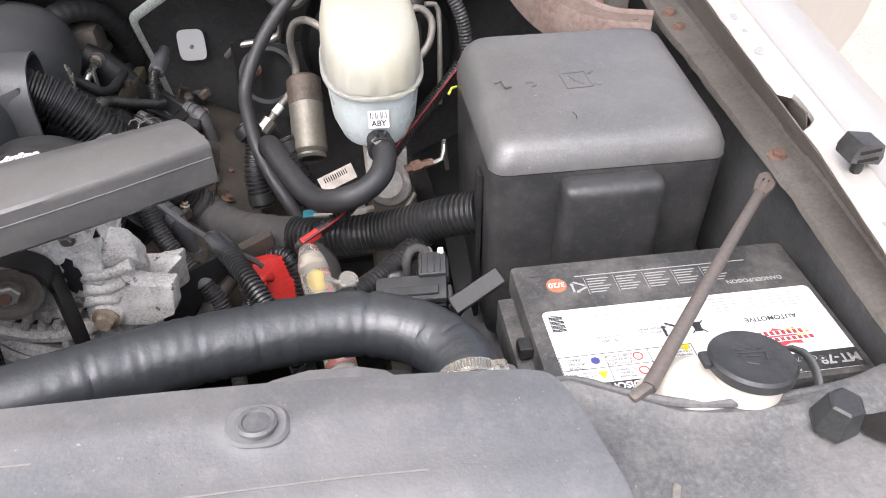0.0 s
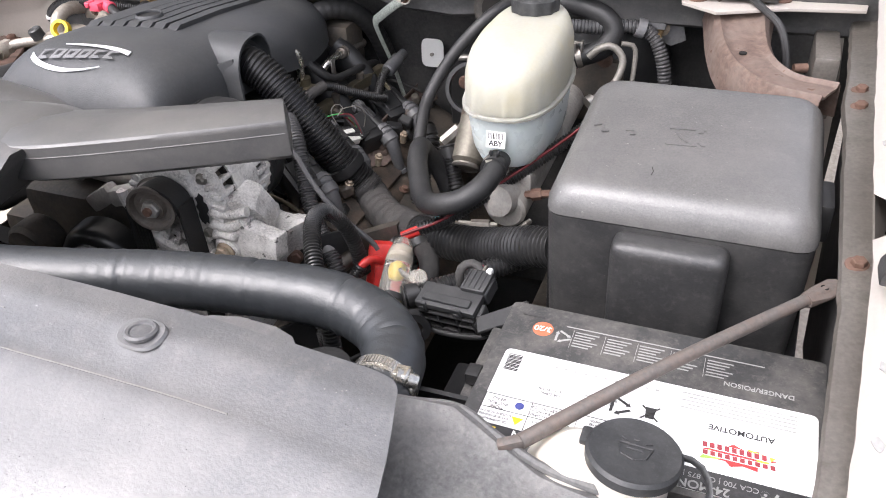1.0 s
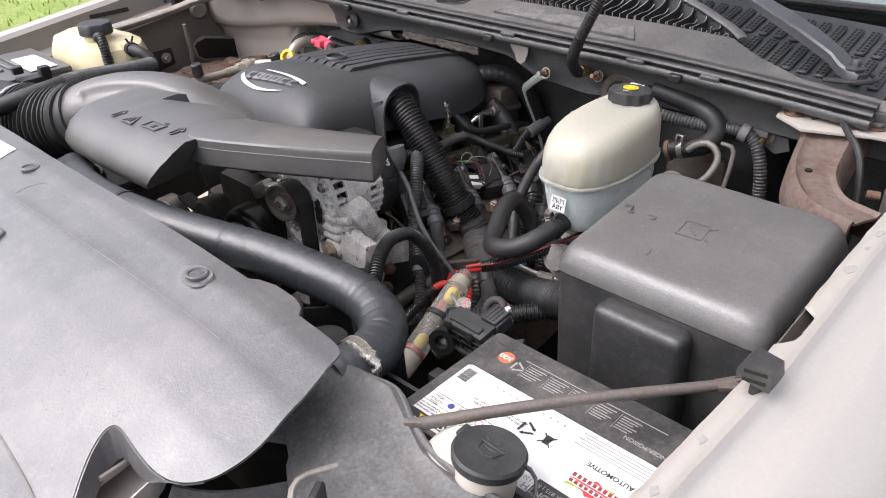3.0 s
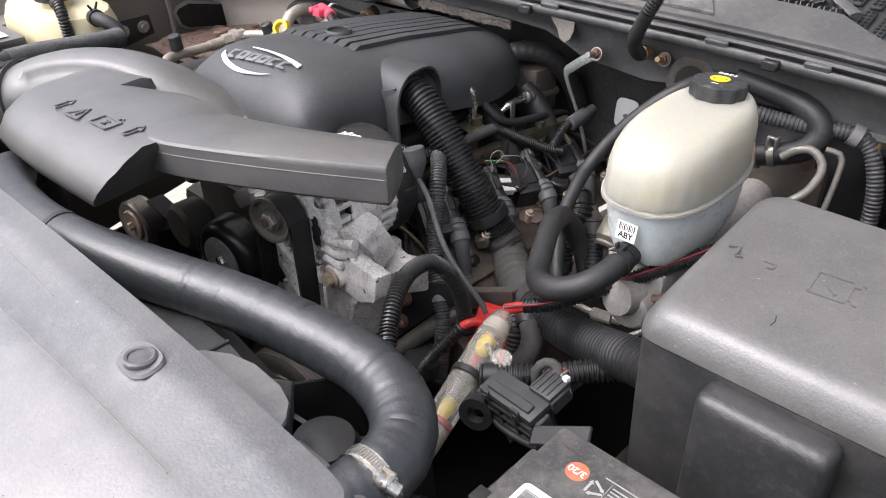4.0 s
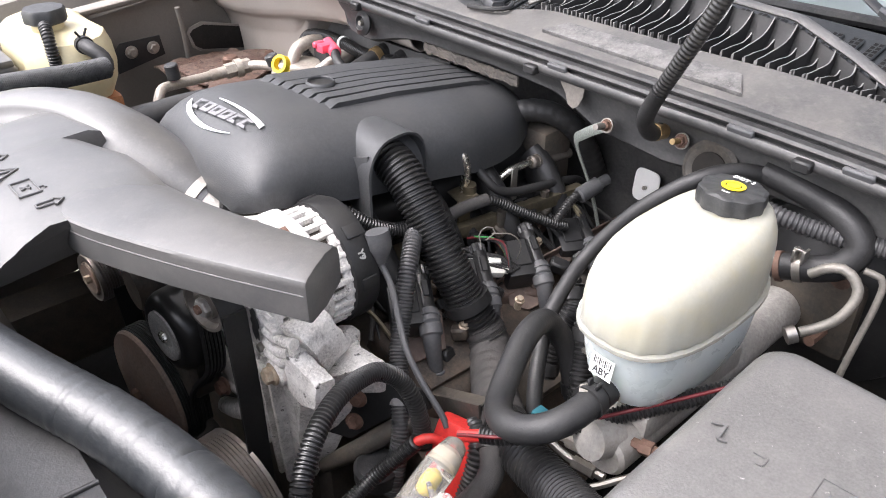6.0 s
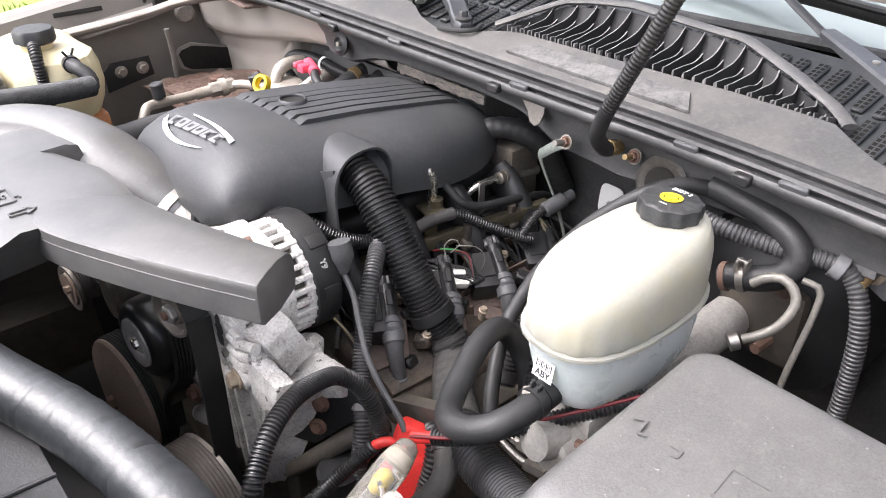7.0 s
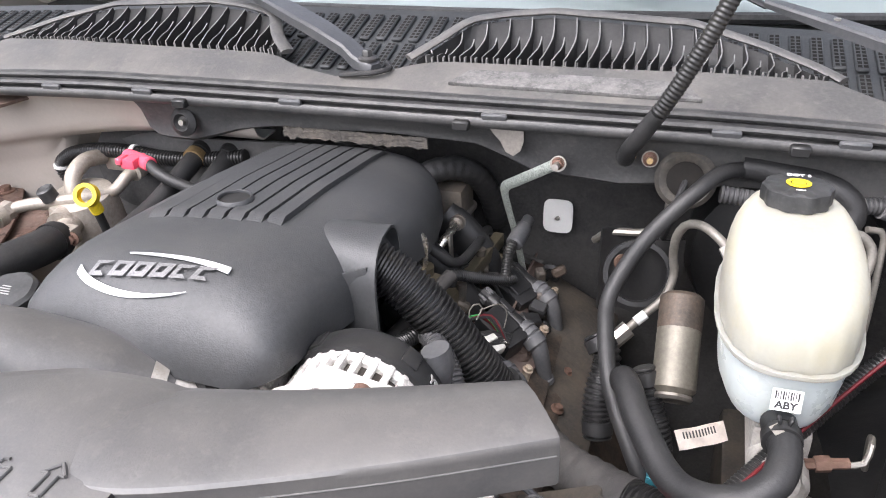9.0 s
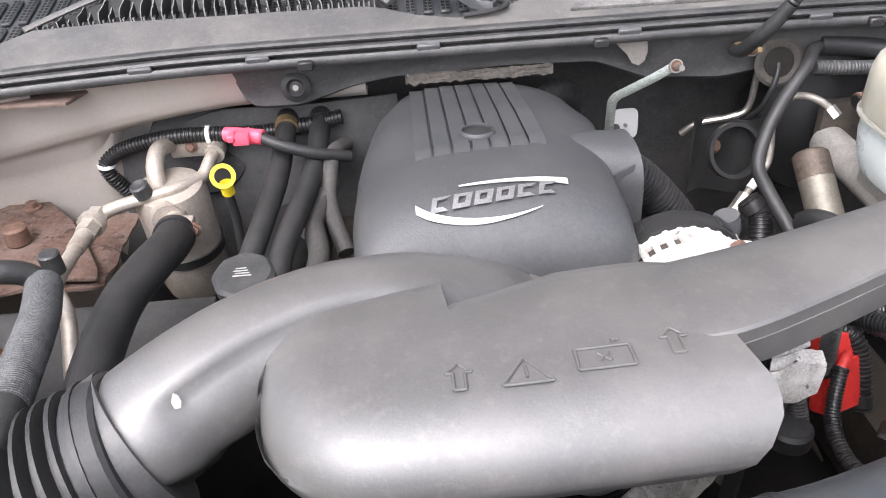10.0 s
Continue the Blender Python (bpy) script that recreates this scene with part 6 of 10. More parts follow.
def abs_motor():
    root = thing("accumulator", (-0.045, 0.89, 0.95), "dull olive metal canister with a pressed silver end", "canister")
    a, b = Vector((-0.045, 0.955, 1.035)), Vector((-0.043, 0.872, 0.962))
    d = (b - a).normalized()
    part("upper_shell", rod(a + d * 0.002, a.lerp(b, 0.4), 0.0229, n=32, bev=0.004), M_VALVE, root, "dark upper shell")
    part("canister", rod(a + d * 0.008, b, 0.0225, n=32, bev=0.0075), mat("olive_metal", (0.19, 0.175, 0.145), 0.5, 0.5, dirt=(0.11, 0.1, 0.08), dirt_amount=0.5, dirt_scale=40), root)
    part("end_cap", lathe([(0.019, 0), (0.02, 0.003), (0.0175, 0.006), (0.015, 0.004), (0.005, 0.0045)], 32, along(b - d * 0.002, b + d)), M_STEEL, root, "pressed silver end")
    part("bracket", annulus(0.035, 0.041, 0.012, along((-0.1, 1.06, 0.99), (-0.08, 0.9, 1.06))), M_BLACK, root, "dark round strap")
    drum = part("bracket_plate", sheet(lambda u, v: Vector((-0.15 + 0.1 * u, 1.09 + 0.012 * math.sin(6 * u), 1.03 - 0.12 * v)), 10, 8, 0.004), M_BLACK, root)
    part("bolt", bolt((-0.12, 1.08, 0.99), (0, -1, 0.3), 0.007), M_RUSTBOLT, root)


def cover_dims(y):
    """Half widths to both sides, top height and rim height of the engine cover at y."""
    top = interp(y, [(0.640, 1.085), (0.645, 1.103), (0.655, 1.122), (0.67, 1.139), (0.69, 1.1515), (0.71, 1.1575), (0.74, 1.159), (0.79, 1.1545), (0.83, 1.150), (0.9, 1.143), (0.96, 1.134), (1.03, 1.124), (1.08, 1.114), (1.1, 1.104), (1.115, 1.085)])
    left = interp(y, [(0.640, 0.1), (0.65, 0.124), (0.667, 0.134), (0.75, 0.14), (0.85, 0.138), (1.0, 0.126), (1.08, 0.1), (1.115, 0.07)])
    right = interp(y, [(0.64, 0.1), (0.65, 0.12), (0.663, 0.134), (0.75, 0.141), (0.85, 0.155), (0.95, 0.166), (1.05, 0.15), (1.1, 0.12), (1.115, 0.08)])
    rim = interp(y, [(0.64, 1.081), (0.66, 1.088), (0.70, 1.082), (0.78, 1.065), (0.9, 1.058), (1.0, 1.042), (1.115, 1.05)])
    return left, right, top, rim


def engine_cover():
    root = thing("engine_cover", (-0.49, 0.88, 1.0), "matte dark grey plastic engine cover, ribbed, silver badge", "engine cover")
    cx, P = -0.492, 3.2
    secs = []
    ys = [0.64, 0.642, 0.645, 0.65, 0.655, 0.662, 0.67, 0.68, 0.69, 0.7, 0.71, 0.725, 0.74, 0.765, 0.79, 0.81, 0.83, 0.86, 0.89, 0.92, 0.95, 0.98, 1.01, 1.04, 1.06, 1.08, 1.09, 1.1, 1.108, 1.114]
    for y in ys:
        L, Rr, top, rim = cover_dims(y)
        sec = []
        for k in range(61):
            a = math.pi * (1 - k / 60)
            c, s = math.cos(a), abs(math.sin(a))
            sec.append((cx + math.copysign(abs(c) ** (2 / P), c) * (L if c < 0 else Rr), y, rim + (top - rim) * s ** (2 / P)))
        secs.append(sec)
    bm = loft(secs, close=False)
    bmesh.ops.recalc_face_normals(bm, faces=bm.faces)
    bmesh.ops.solidify(bm, geom=bm.faces[:], thickness=0.003)
    part("shell", bm, M_COVER, root, smooth=50)

    def top(x, y):
        L, Rr, t, rim = cover_dims(y)
        q = min(0.99, abs(x - cx) / (L if x < cx else Rr))
        return rim + (t - rim) * (1 - q ** P) ** (1 / P)
    for k in range(7):
        x = -0.553 + 0.0203 * k
        y0 = 0.782 + 0.003 * k
        strip = sheet(lambda u, v: Vector((x - 0.0086 + 0.0172 * min(1, max(0, (u - 0.1) / 0.8 if 0.1 <= u <= 0.9 else (0.0 if u < 0.5 else 1.0))), y0 + (1.07 - y0) * v, top(x, y0 + (1.07 - y0) * v) + (0.0052 if 0.02 < v < 0.98 and 0.05 < u < 0.95 else -0.001))), 10, 24, 0.002)
        part("rib", strip, M_COVER, root)
    hz = top(-0.492, 0.832)
    part("filler_hole", lathe([(0.0165, 0.0), (0.0165, 0.0082), (0.0172, 0.0088), (0.0185, 0.0078), (0.0195, 0.004), (0.02, 0.0)], 32, Matrix.Translation((-0.492, 0.832, hz + 0.001)) @ pose(0, 0, 0, -3, 0, 0)), M_COVER, root, "round recessed hole")
    # Black disc puts the shade of the shallow recess into the colour.
    part("hole_shade", rod((-0.492, 0.832, hz + 0.001), (-0.492, 0.832, hz + 0.006), 0.0166, n=28), M_BLACK, root)
    # hooded outlet for the wiring tube
    arch = []
    for x, w, h, zc in ((-0.43, 0.024, 0.026, 1.105), (-0.4, 0.034, 0.04, 1.098), (-0.37, 0.04, 0.047, 1.093), (-0.345, 0.043, 0.049, 1.09), (-0.333, 0.044, 0.05, 1.088), (-0.326, 0.046, 0.052, 1.086)):
        sec = []
        for k in range(25):
            a = math.pi * k / 24
            drop = 0.05 if k == 0 else 0.03 if k == 24 else 0
            sec.append((x + 0.006 * math.cos(a), 0.828 - w * math.copysign(abs(math.cos(a)) ** 0.8, math.cos(a)), zc + h * math.sin(a) ** 0.8 - drop))
        arch.append(sec)
    bm = loft(arch, close=False)
    bmesh.ops.recalc_face_normals(bm, faces=bm.faces)
    bmesh.ops.solidify(bm, geom=bm.faces[:], thickness=-0.003)
    part("tube_hood", bm, M_COVER, root, smooth=50)
    part("flap", slab([(0.0, 0.0), (0.03, 0.01), (0.022, -0.07), (0.008, -0.075)], 0, 0.003, 0.001, m=Matrix.Translation((-0.36, 0.785, 1.115)) @ pose(0, 0, 0, 90, 0, 8)), M_COVER, root)

    # badge: two crescents and slanted strokes on the front slope
    def badge(x, d):
        y = 0.667 + 0.7 * d
        return Vector((x, y, top(x, y) + 0.0022))

    def crescent(x0, x1, fn_lo, fn_hi, n=24):
        bm2 = bmesh.new()
        rows = []
        for k in range(n + 1):
            x = x0 + (x1 - x0) * k / n
            a, b = badge(x, fn_lo(k / n)), badge(x, fn_hi(k / n))
            up = Vector((0, -0.45, 0.9)) * 0.0014
            rows.append([bm2.verts.new(p) for p in (a, b, b + up, a + up)])
        for p, q in zip(rows, rows[1:]):
            for i in range(4):
                bm2.faces.new((p[i], p[(i + 1) % 4], q[(i + 1) % 4], q[i]))
        bm2.faces.new(rows[0][::-1])
        bm2.faces.new(rows[-1])
        return bm2

    def arc(u):
        return 0.016 - 0.016 * math.sin(math.pi * (0.08 + 0.72 * u)) ** 0.8 + 0.012 * u ** 3 + 0.012 * (1 - u) ** 8
    low = crescent(-0.565, -0.448, arc, lambda u: arc(u) + 0.0005 + 0.0105 * (1 - u) ** 0.9)
    high = crescent(-0.523, -0.42, lambda u: 0.052 + 0.012 * math.sin(math.pi * (0.15 + 0.62 * u)) - 0.0085 * u ** 0.8, lambda u: 0.0535 + 0.012 * math.sin(math.pi * (0.15 + 0.62 * u)))
    part("badge_crescent", low, M_SILVER, root, "white crescent of the badge")
    part("badge_crescent", high, M_SILVER, root, "white crescent of the badge")
    for k in range(6):
        x = -0.552 + 0.0203 * k
        b1 = 0.0195 + 0.0026 * k
        bmq = bmesh.new()
        quad = [badge(x, b1), badge(x + 0.0165, b1 + 0.0018), badge(x + 0.021, b1 + 0.0235), badge(x + 0.0035, b1 + 0.0215)]
        hole = [badge(x + 0.0058, b1 + 0.0065), badge(x + 0.0122, b1 + 0.0072), badge(x + 0.0146, b1 + 0.0176), badge(x + 0.0078, b1 + 0.0168)]
        up = Vector((0, -0.45, 0.9)) * 0.0016
        a = [bmq.verts.new(p + up) for p in quad]
        b = [bmq.verts.new(p + up) for p in hole]
        for i in range(4):
            if i == 1 and k in (0, 4, 5):
                continue
            bmq.faces.new((a[i], a[(i + 1) % 4], b[(i + 1) % 4], b[i]))
        bmesh.ops.solidify(bmq, geom=bmq.faces[:], thickness=0.0015)
        part("badge_stroke", bmq, M_BADGE, root, "slanted silver stroke")


def air_duct():
    root = thing("intake_duct", (-0.45, 0.5, 1.1), "grey moulded plastic intake resonator with embossed symbols", "duct")
    # elbow from the bellows to the throttle body
    elbow = tube([(-0.80, 0.49, 1.07), (-0.755, 0.514, 1.09), (-0.705, 0.545, 1.104), (-0.65, 0.573, 1.106), (-0.59, 0.594, 1.098), (-0.525, 0.622, 1.076), (-0.465, 0.648, 1.05)], [0.058, 0.058, 0.056, 0.057, 0.057, 0.05, 0.04], 60, 0.007, squash=(1.0, 0.98))
    ring_count = len(elbow.verts) // 60
    elbow.verts.ensure_lookup_table()
    for i in range(ring_count):
        w = i / (ring_count - 1)
        mid = sum((elbow.verts[i * 60 + k].co for k in range(60)), Vector()) / 60
        for k in range(60):
            # the front of the elbow is stepped back below a moulded edge
            a = (6 * k + 180) % 360 - 180
            deep = smoothstep((58 - a) / 9) * smoothstep((a + 75) / 40) * smoothstep((w - 0.1) / 0.06) * smoothstep((0.62 - w) / 0.1)
            v = elbow.verts[i * 60 + k]
            v.co = mid + (v.co - mid) * (1 - 0.13 * deep)
    for v in elbow.verts:
        # pinched crease along the inner side of the bend
        k = smoothstep((-0.6 - v.co.x) / 0.08)
        if v.co.z < 1.085 and v.co.y < 0.53:
            v.co.y += 0.02 * k * smoothstep((1.085 - v.co.z) / 0.03)
    part("elbow", elbow, M_DUCT, root)

    # flat resonator chamber
    def sec(x):
        def turn(x1, w):
            e = min(1.0, max(0.0, (x1 - x) / w))
            return 1 - math.sqrt(1 - e * e)
        yb = -0.058 * turn(-0.62, 0.07) + interp(x, [(-0.62, 0.562), (-0.5495, 0.573), (-0.5465, 0.543), (-0.5, 0.556), (-0.456, 0.57), (-0.36, 0.572)])
        yf = 0.08 * turn(-0.6, 0.09) + interp(x, [(-0.69, 0.394), (-0.5, 0.388), (-0.345, 0.392)])
        zt = -0.03 * turn(-0.63, 0.06) + interp(x, [(-0.69, 1.149), (-0.63, 1.151), (-0.55, 1.154), (-0.45, 1.158), (-0.345, 1.162)])
        zb = interp(x, [(-0.69, 1.1), (-0.65, 1.092), (-0.5, 1.096), (-0.345, 1.1)])
        pts = []
        p = [(yb, zt - 0.022), (yb - 0.004, zt - 0.005), (yb - 0.018, zt), (yf + 0.06, zt - 0.003), (yf + 0.034, zt - 0.009), (yf + 0.014, zt - 0.021), (yf + 0.003, zt - 0.036), (yf, zb + 0.014), (yf + 0.004, zb + 0.003), (yf + 0.012, zb), (yb - 0.01, zb), (yb, zb + 0.01)]
        for a, b in zip(p, p[1:] + p[:1]):
            for k in range(2):
                y = a[0] + (b[0] - a[0]) * k / 2
                # the top sinks under the arm where the arm grows out of it
                sink = 0.006 * smoothstep((x + 0.4) / 0.04) * smoothstep((y - 0.47) / 0.02)
                z = a[1] + (b[1] - a[1]) * k / 2
                # undercut end towards the arm
                pts.append((x - 0.9 * max(0.0, zt - 0.012 - z) * smoothstep((x + 0.42) / 0.07) + 0.026 * max(0.0, 0.466 - y) / 0.078 * smoothstep((x + 0.41) / 0.045), y, z - sink))
        return pts
    xs = [-0.69, -0.6896, -0.6885, -0.6865, -0.684, -0.68, -0.675, -0.669, -0.662, -0.654, -0.645, -0.635, -0.62, -0.6, -0.57, -0.5495, -0.5465, -0.52, -0.5, -0.46, -0.42, -0.39, -0.37, -0.358, -0.356]
    part("chamber", loft([sec(x) for x in xs]), M_DUCT, root, smooth=42)
    # arm that runs to the fender side, its top flush with the chamber
    back = curve_pts([(-0.43, 0.573, 1.1525), (-0.38, 0.574, 1.156), (-0.30, 0.585, 1.162), (-0.22, 0.604, 1.167), (-0.1485, 0.6247, 1.1705)], 0.012)
    fore = curve_pts([(-0.43, 0.472, 1.153), (-0.39, 0.468, 1.156), (-0.355, 0.4675, 1.1585), (-0.30, 0.483, 1.162), (-0.20, 0.523, 1.167), (-0.11, 0.5673, 1.1695)], 0.012)
    N = 28
    secs, edge = [], []
    for i in range(N + 1):
        u = i / N
        b_, f_ = curve_at(back, u), curve_at(fore, u)
        w = (b_ - f_)
        n = Vector((0, 0, 1))
        prof = []
        for a_, h in ((0.0, -0.006), (0.0, -0.002), (0.02, 0.0005), (0.06, 0.0015), (0.3, 0.0028), (0.6, 0.0022), (0.85, -0.002), (0.96, -0.008), (1.0, -0.018), (1.0, -0.036), (0.96, -0.044), (0.5, -0.047), (0.08, -0.043), (0.0, -0.037), (-0.006, -0.03), (-0.006, -0.012)):
            prof.append(f_ + w * a_ + n * h)
        secs.append(prof)
        edge.append(f_ - w * 0.007 + Vector((0, 0, -0.0125)))
    # bulged end face with softened edges
    d = (secs[-1][0] - secs[-2][0]).normalized()
    mid = sum(secs[-1], Vector()) / len(secs[-1])
    for shrink, out in ((0.97, 0.0022), (0.6, 0.0045), (0.25, 0.0052)):
        secs.append([mid + (p - mid) * shrink + d * out for p in secs[N]])
    bm = loft(secs)
    part("arm", bm, M_DUCT, root, smooth=35)
    part("parting_line", tube(edge, 0.0007, 6, 0.012), M_DUCT, root, "raised moulding line along the arm")
    part("inlet_collar", ring_band((-0.793, 0.494, 1.073), (0.85, 0.45, 0.35), 0.061, 0.026, 0.003, 40), M_CONDUIT, root, "dark slotted clamp collar")
    part("throttle_clamp", ring_band((-0.478, 0.6435, 1.053), (0.8, 0.36, -0.36), 0.0445, 0.013, 0.0015, 40), M_STEEL, root, "bright worm-drive clamp")
    part("clamp_screw", merge(rod((-0.462, 0.634, 1.081), (-0.436, 0.655, 1.069), 0.0055, n=10), rbox((-0.45, 0.645, 1.077), (0.02, 0.012, 0.008), 0.002, 1, (0, 20, 35))), M_STEEL, root)
    part("throttle_cuff", rod((-0.47, 0.648, 1.05), (-0.405, 0.672, 1.022), 0.041, n=32, bev=0.003), M_ALU2, root, "grey throttle body flange")
    part("throttle_ear", rbox((-0.4, 0.645, 1.058), (0.03, 0.025, 0.02), 0.005, 2, (0, 20, 20)), M_ALU2, root)
    # throttle clamp lug and wedge
    part("wedge", slab([(-0.548, 0.566), (-0.546, 0.54), (-0.5, 0.553), (-0.47, 0.58), (-0.52, 0.6)], 1.085, 1.1, 0.003), M_DUCT, root)

    def face(x, y):
        return Vector((x, y, interp(x, [(-0.67, 1.142), (-0.63, 1.151), (-0.55, 1.154), (-0.45, 1.158), (-0.345, 1.162)]) - 0.0016 + 0.02 * (y - 0.47)))

    def strokes(cx_, cy_, polys, w=0.0012, rot=0):
        out = []
        for poly in polys:
            ps = [face(cx_ + a * math.cos(rot) - b * math.sin(rot), cy_ + a * math.sin(rot) + b * math.cos(rot)) for a, b in poly]
            for a, b in zip(ps, ps[1:]):
                out.append(tube([a, a.lerp(b, 0.5), b], w, 6, 0.02))
        return merge(*out)
    arrow = [[(-0.004, -0.012), (-0.004, 0.004), (-0.009, 0.004), (0, 0.013), (0.009, 0.004), (0.004, 0.004), (0.004, -0.012), (-0.004, -0.012)]]
    part("embossed_arrow", strokes(-0.545, 0.455, arrow), M_DUCT, root)
    part("embossed_arrow", strokes(-0.396, 0.466, arrow), M_DUCT, root)
    part("embossed_triangle", strokes(-0.5, 0.452, [[(-0.017, -0.01), (0.017, -0.01), (0, 0.014), (-0.017, -0.01)], [(0, -0.005), (0, 0.006)]]), M_DUCT, root, "embossed warning triangle")
    part("embossed_battery", strokes(-0.446, 0.458, [[(-0.019, -0.01), (0.019, -0.01), (0.019, 0.01), (-0.019, 0.01), (-0.019, -0.01)], [(0.008, 0.01), (0.008, 0.016), (0.013, 0.016)], [(-0.004, -0.004), (0.004, 0.004)], [(-0.004, 0.004), (0.004, -0.004)]]), M_DUCT, root, "embossed battery sign")
    part("pale_scuff", slab([(-0.003, -0.005), (0.001, -0.006), (0.003, -0.002), (0.0025, 0.003), (0, 0.006), (-0.002, 0.003), (-0.0035, 0.0)], 0, 0.0006, 0, m=Matrix.Translation((-0.742, 0.476, 1.134)) @ pose(0, 0, 0, 42, 0, 30)), M_CHIP, root)


def bellows():
    root = thing("air_bellows", (-0.88, 0.48, 1.06), "black ribbed rubber intake bellows with a steel clamp", "bellows")
    part("ribbed_tube", tube([(-0.80, 0.486, 1.07), (-0.86, 0.468, 1.056), (-0.95, 0.455, 1.045)], 0.068, 32, ribs=(0.0135, 0.0125)), M_RUBBER, root)
    part("cuff", rod((-0.782, 0.49, 1.077), (-0.808, 0.484, 1.068), 0.066, n=30, bev=0.003), M_RUBBER, root)
    part("end_cuff", rod((-0.945, 0.455, 1.046), (-0.985, 0.452, 1.04), 0.064, n=30, bev=0.003), M_BLACK, root)
    part("clamp", ring_band((-0.962, 0.454, 1.043), (1, 0.05, 0.1), 0.0655, 0.011, 0.002), M_BRIGHT, root, "steel hose clamp")
    part("sensor_body", rod((-0.98, 0.452, 1.04), (-1.08, 0.45, 1.035), 0.058, n=28), M_BLACK, root)


def airbox():
    root = thing("airbox", (-1.15, 0.45, 0.95), "grey ribbed air filter box with a white sticker", "airbox")
    part("box", rbox((-1.19, 0.46, 1.0), (0.22, 0.3, 0.15), 0.012, 3), M_BOX, root)
    part("lid", rbox((-1.19, 0.46, 1.079), (0.21, 0.29, 0.014), 0.005), M_DUCT, root)
    for k in range(12):
        part("lid_rib", rbox((-1.22, 0.33 + 0.018 * k, 1.088), (0.13, 0.008, 0.006), 0.002, 1), M_DUCT, root)
    part("sticker", rbox((-1.16, 0.555, 1.0885), (0.12, 0.055, 0.001), 0), M_LABEL, root, "white paper sticker")
    part("connector", merge(rbox((-1.07, 0.52, 1.07), (0.035, 0.06, 0.035), 0.004), rbox((-1.06, 0.54, 1.095), (0.02, 0.02, 0.02), 0.003), rbox((-1.09, 0.5, 1.1), (0.016, 0.02, 0.015), 0.003)), M_BLACK, root)


def coolant_tank():
    root = thing("coolant_tank", (-1.12, 0.68, 1.0), "yellowed translucent coolant tank with a black cap", "tank")
    secs = []
    for y, rx, ry, z in ((0.69, 0.07, 0.045, 1.0), (0.69, 0.1, 0.062, 1.006), (0.69, 0.115, 0.07, 1.03), (0.69, 0.12, 0.075, 1.06), (0.69, 0.118, 0.073, 1.09), (0.69, 0.108, 0.066, 1.113), (0.69, 0.08, 0.05, 1.124), (0.69, 0.05, 0.035, 1.127)):
        ring = superring(-1.135, y, rx * 1.16, ry, z, 48, 3.0)
        secs.append([(x + 0.004 * math.cos(9 * k / 48 * 6.283), yy + 0.004 * math.sin(7 * k / 48 * 6.283), zz) for k, (x, yy, zz) in enumerate(ring)])
    part("tank", loft(secs), M_YELLOWTANK, root)
    part("base", rbox((-1.135, 0.69, 0.98), (0.22, 0.12, 0.05), 0.01), mat("orange_base", (0.5, 0.22, 0.1), 0.5), root)
    part("neck", rod((-1.083, 0.672, 1.115), (-1.083, 0.672, 1.14), 0.026, n=24), M_YELLOWTANK, root)
    part("cap", lathe([(0.03, 0), (0.034, 0.003), (0.034, 0.02), (0.031, 0.024), (0.008, 0.025)], 48, Matrix.Translation((-1.083, 0.672, 1.136)), wave=(8, 0.03)), M_CAP, root, "black screw cap")
    part("overflow_hose", tube([(-1.055, 0.66, 1.135), (-1.03, 0.655, 1.14), (-1.01, 0.65, 1.12), (-1.008, 0.65, 1.07), (-1.01, 0.65, 1.03)], 0.0105, 12, ribs=(0.005, 0.0016)), M_LOOM, root)
    part("spigot", rod((-1.03, 0.7, 1.113), (-0.982, 0.694, 1.115), 0.0115, n=18), M_YELLOWTANK, root)
    part("return_hose", tube([(-0.994, 0.6955, 1.115), (-0.975, 0.694, 1.116), (-0.957, 0.698, 1.113), (-0.945, 0.706, 1.104), (-0.935, 0.707, 1.094), (-0.928, 0.7, 1.088), (-0.92, 0.675, 1.088)], 0.0118, 16), M_RUBBER, root)
    part("spring_clip", merge(ring_band((-0.985, 0.695, 1.1155), (1, -0.08, 0), 0.0125, 0.013, 0.002), rbox((-0.983, 0.688, 1.134), (0.003, 0.004, 0.014), 0.001, 1, (30, 10, 0)), rbox((-0.99, 0.702, 1.134), (0.003, 0.004, 0.014), 0.001, 1, (-30, -10, 0))), M_BLACK, root)


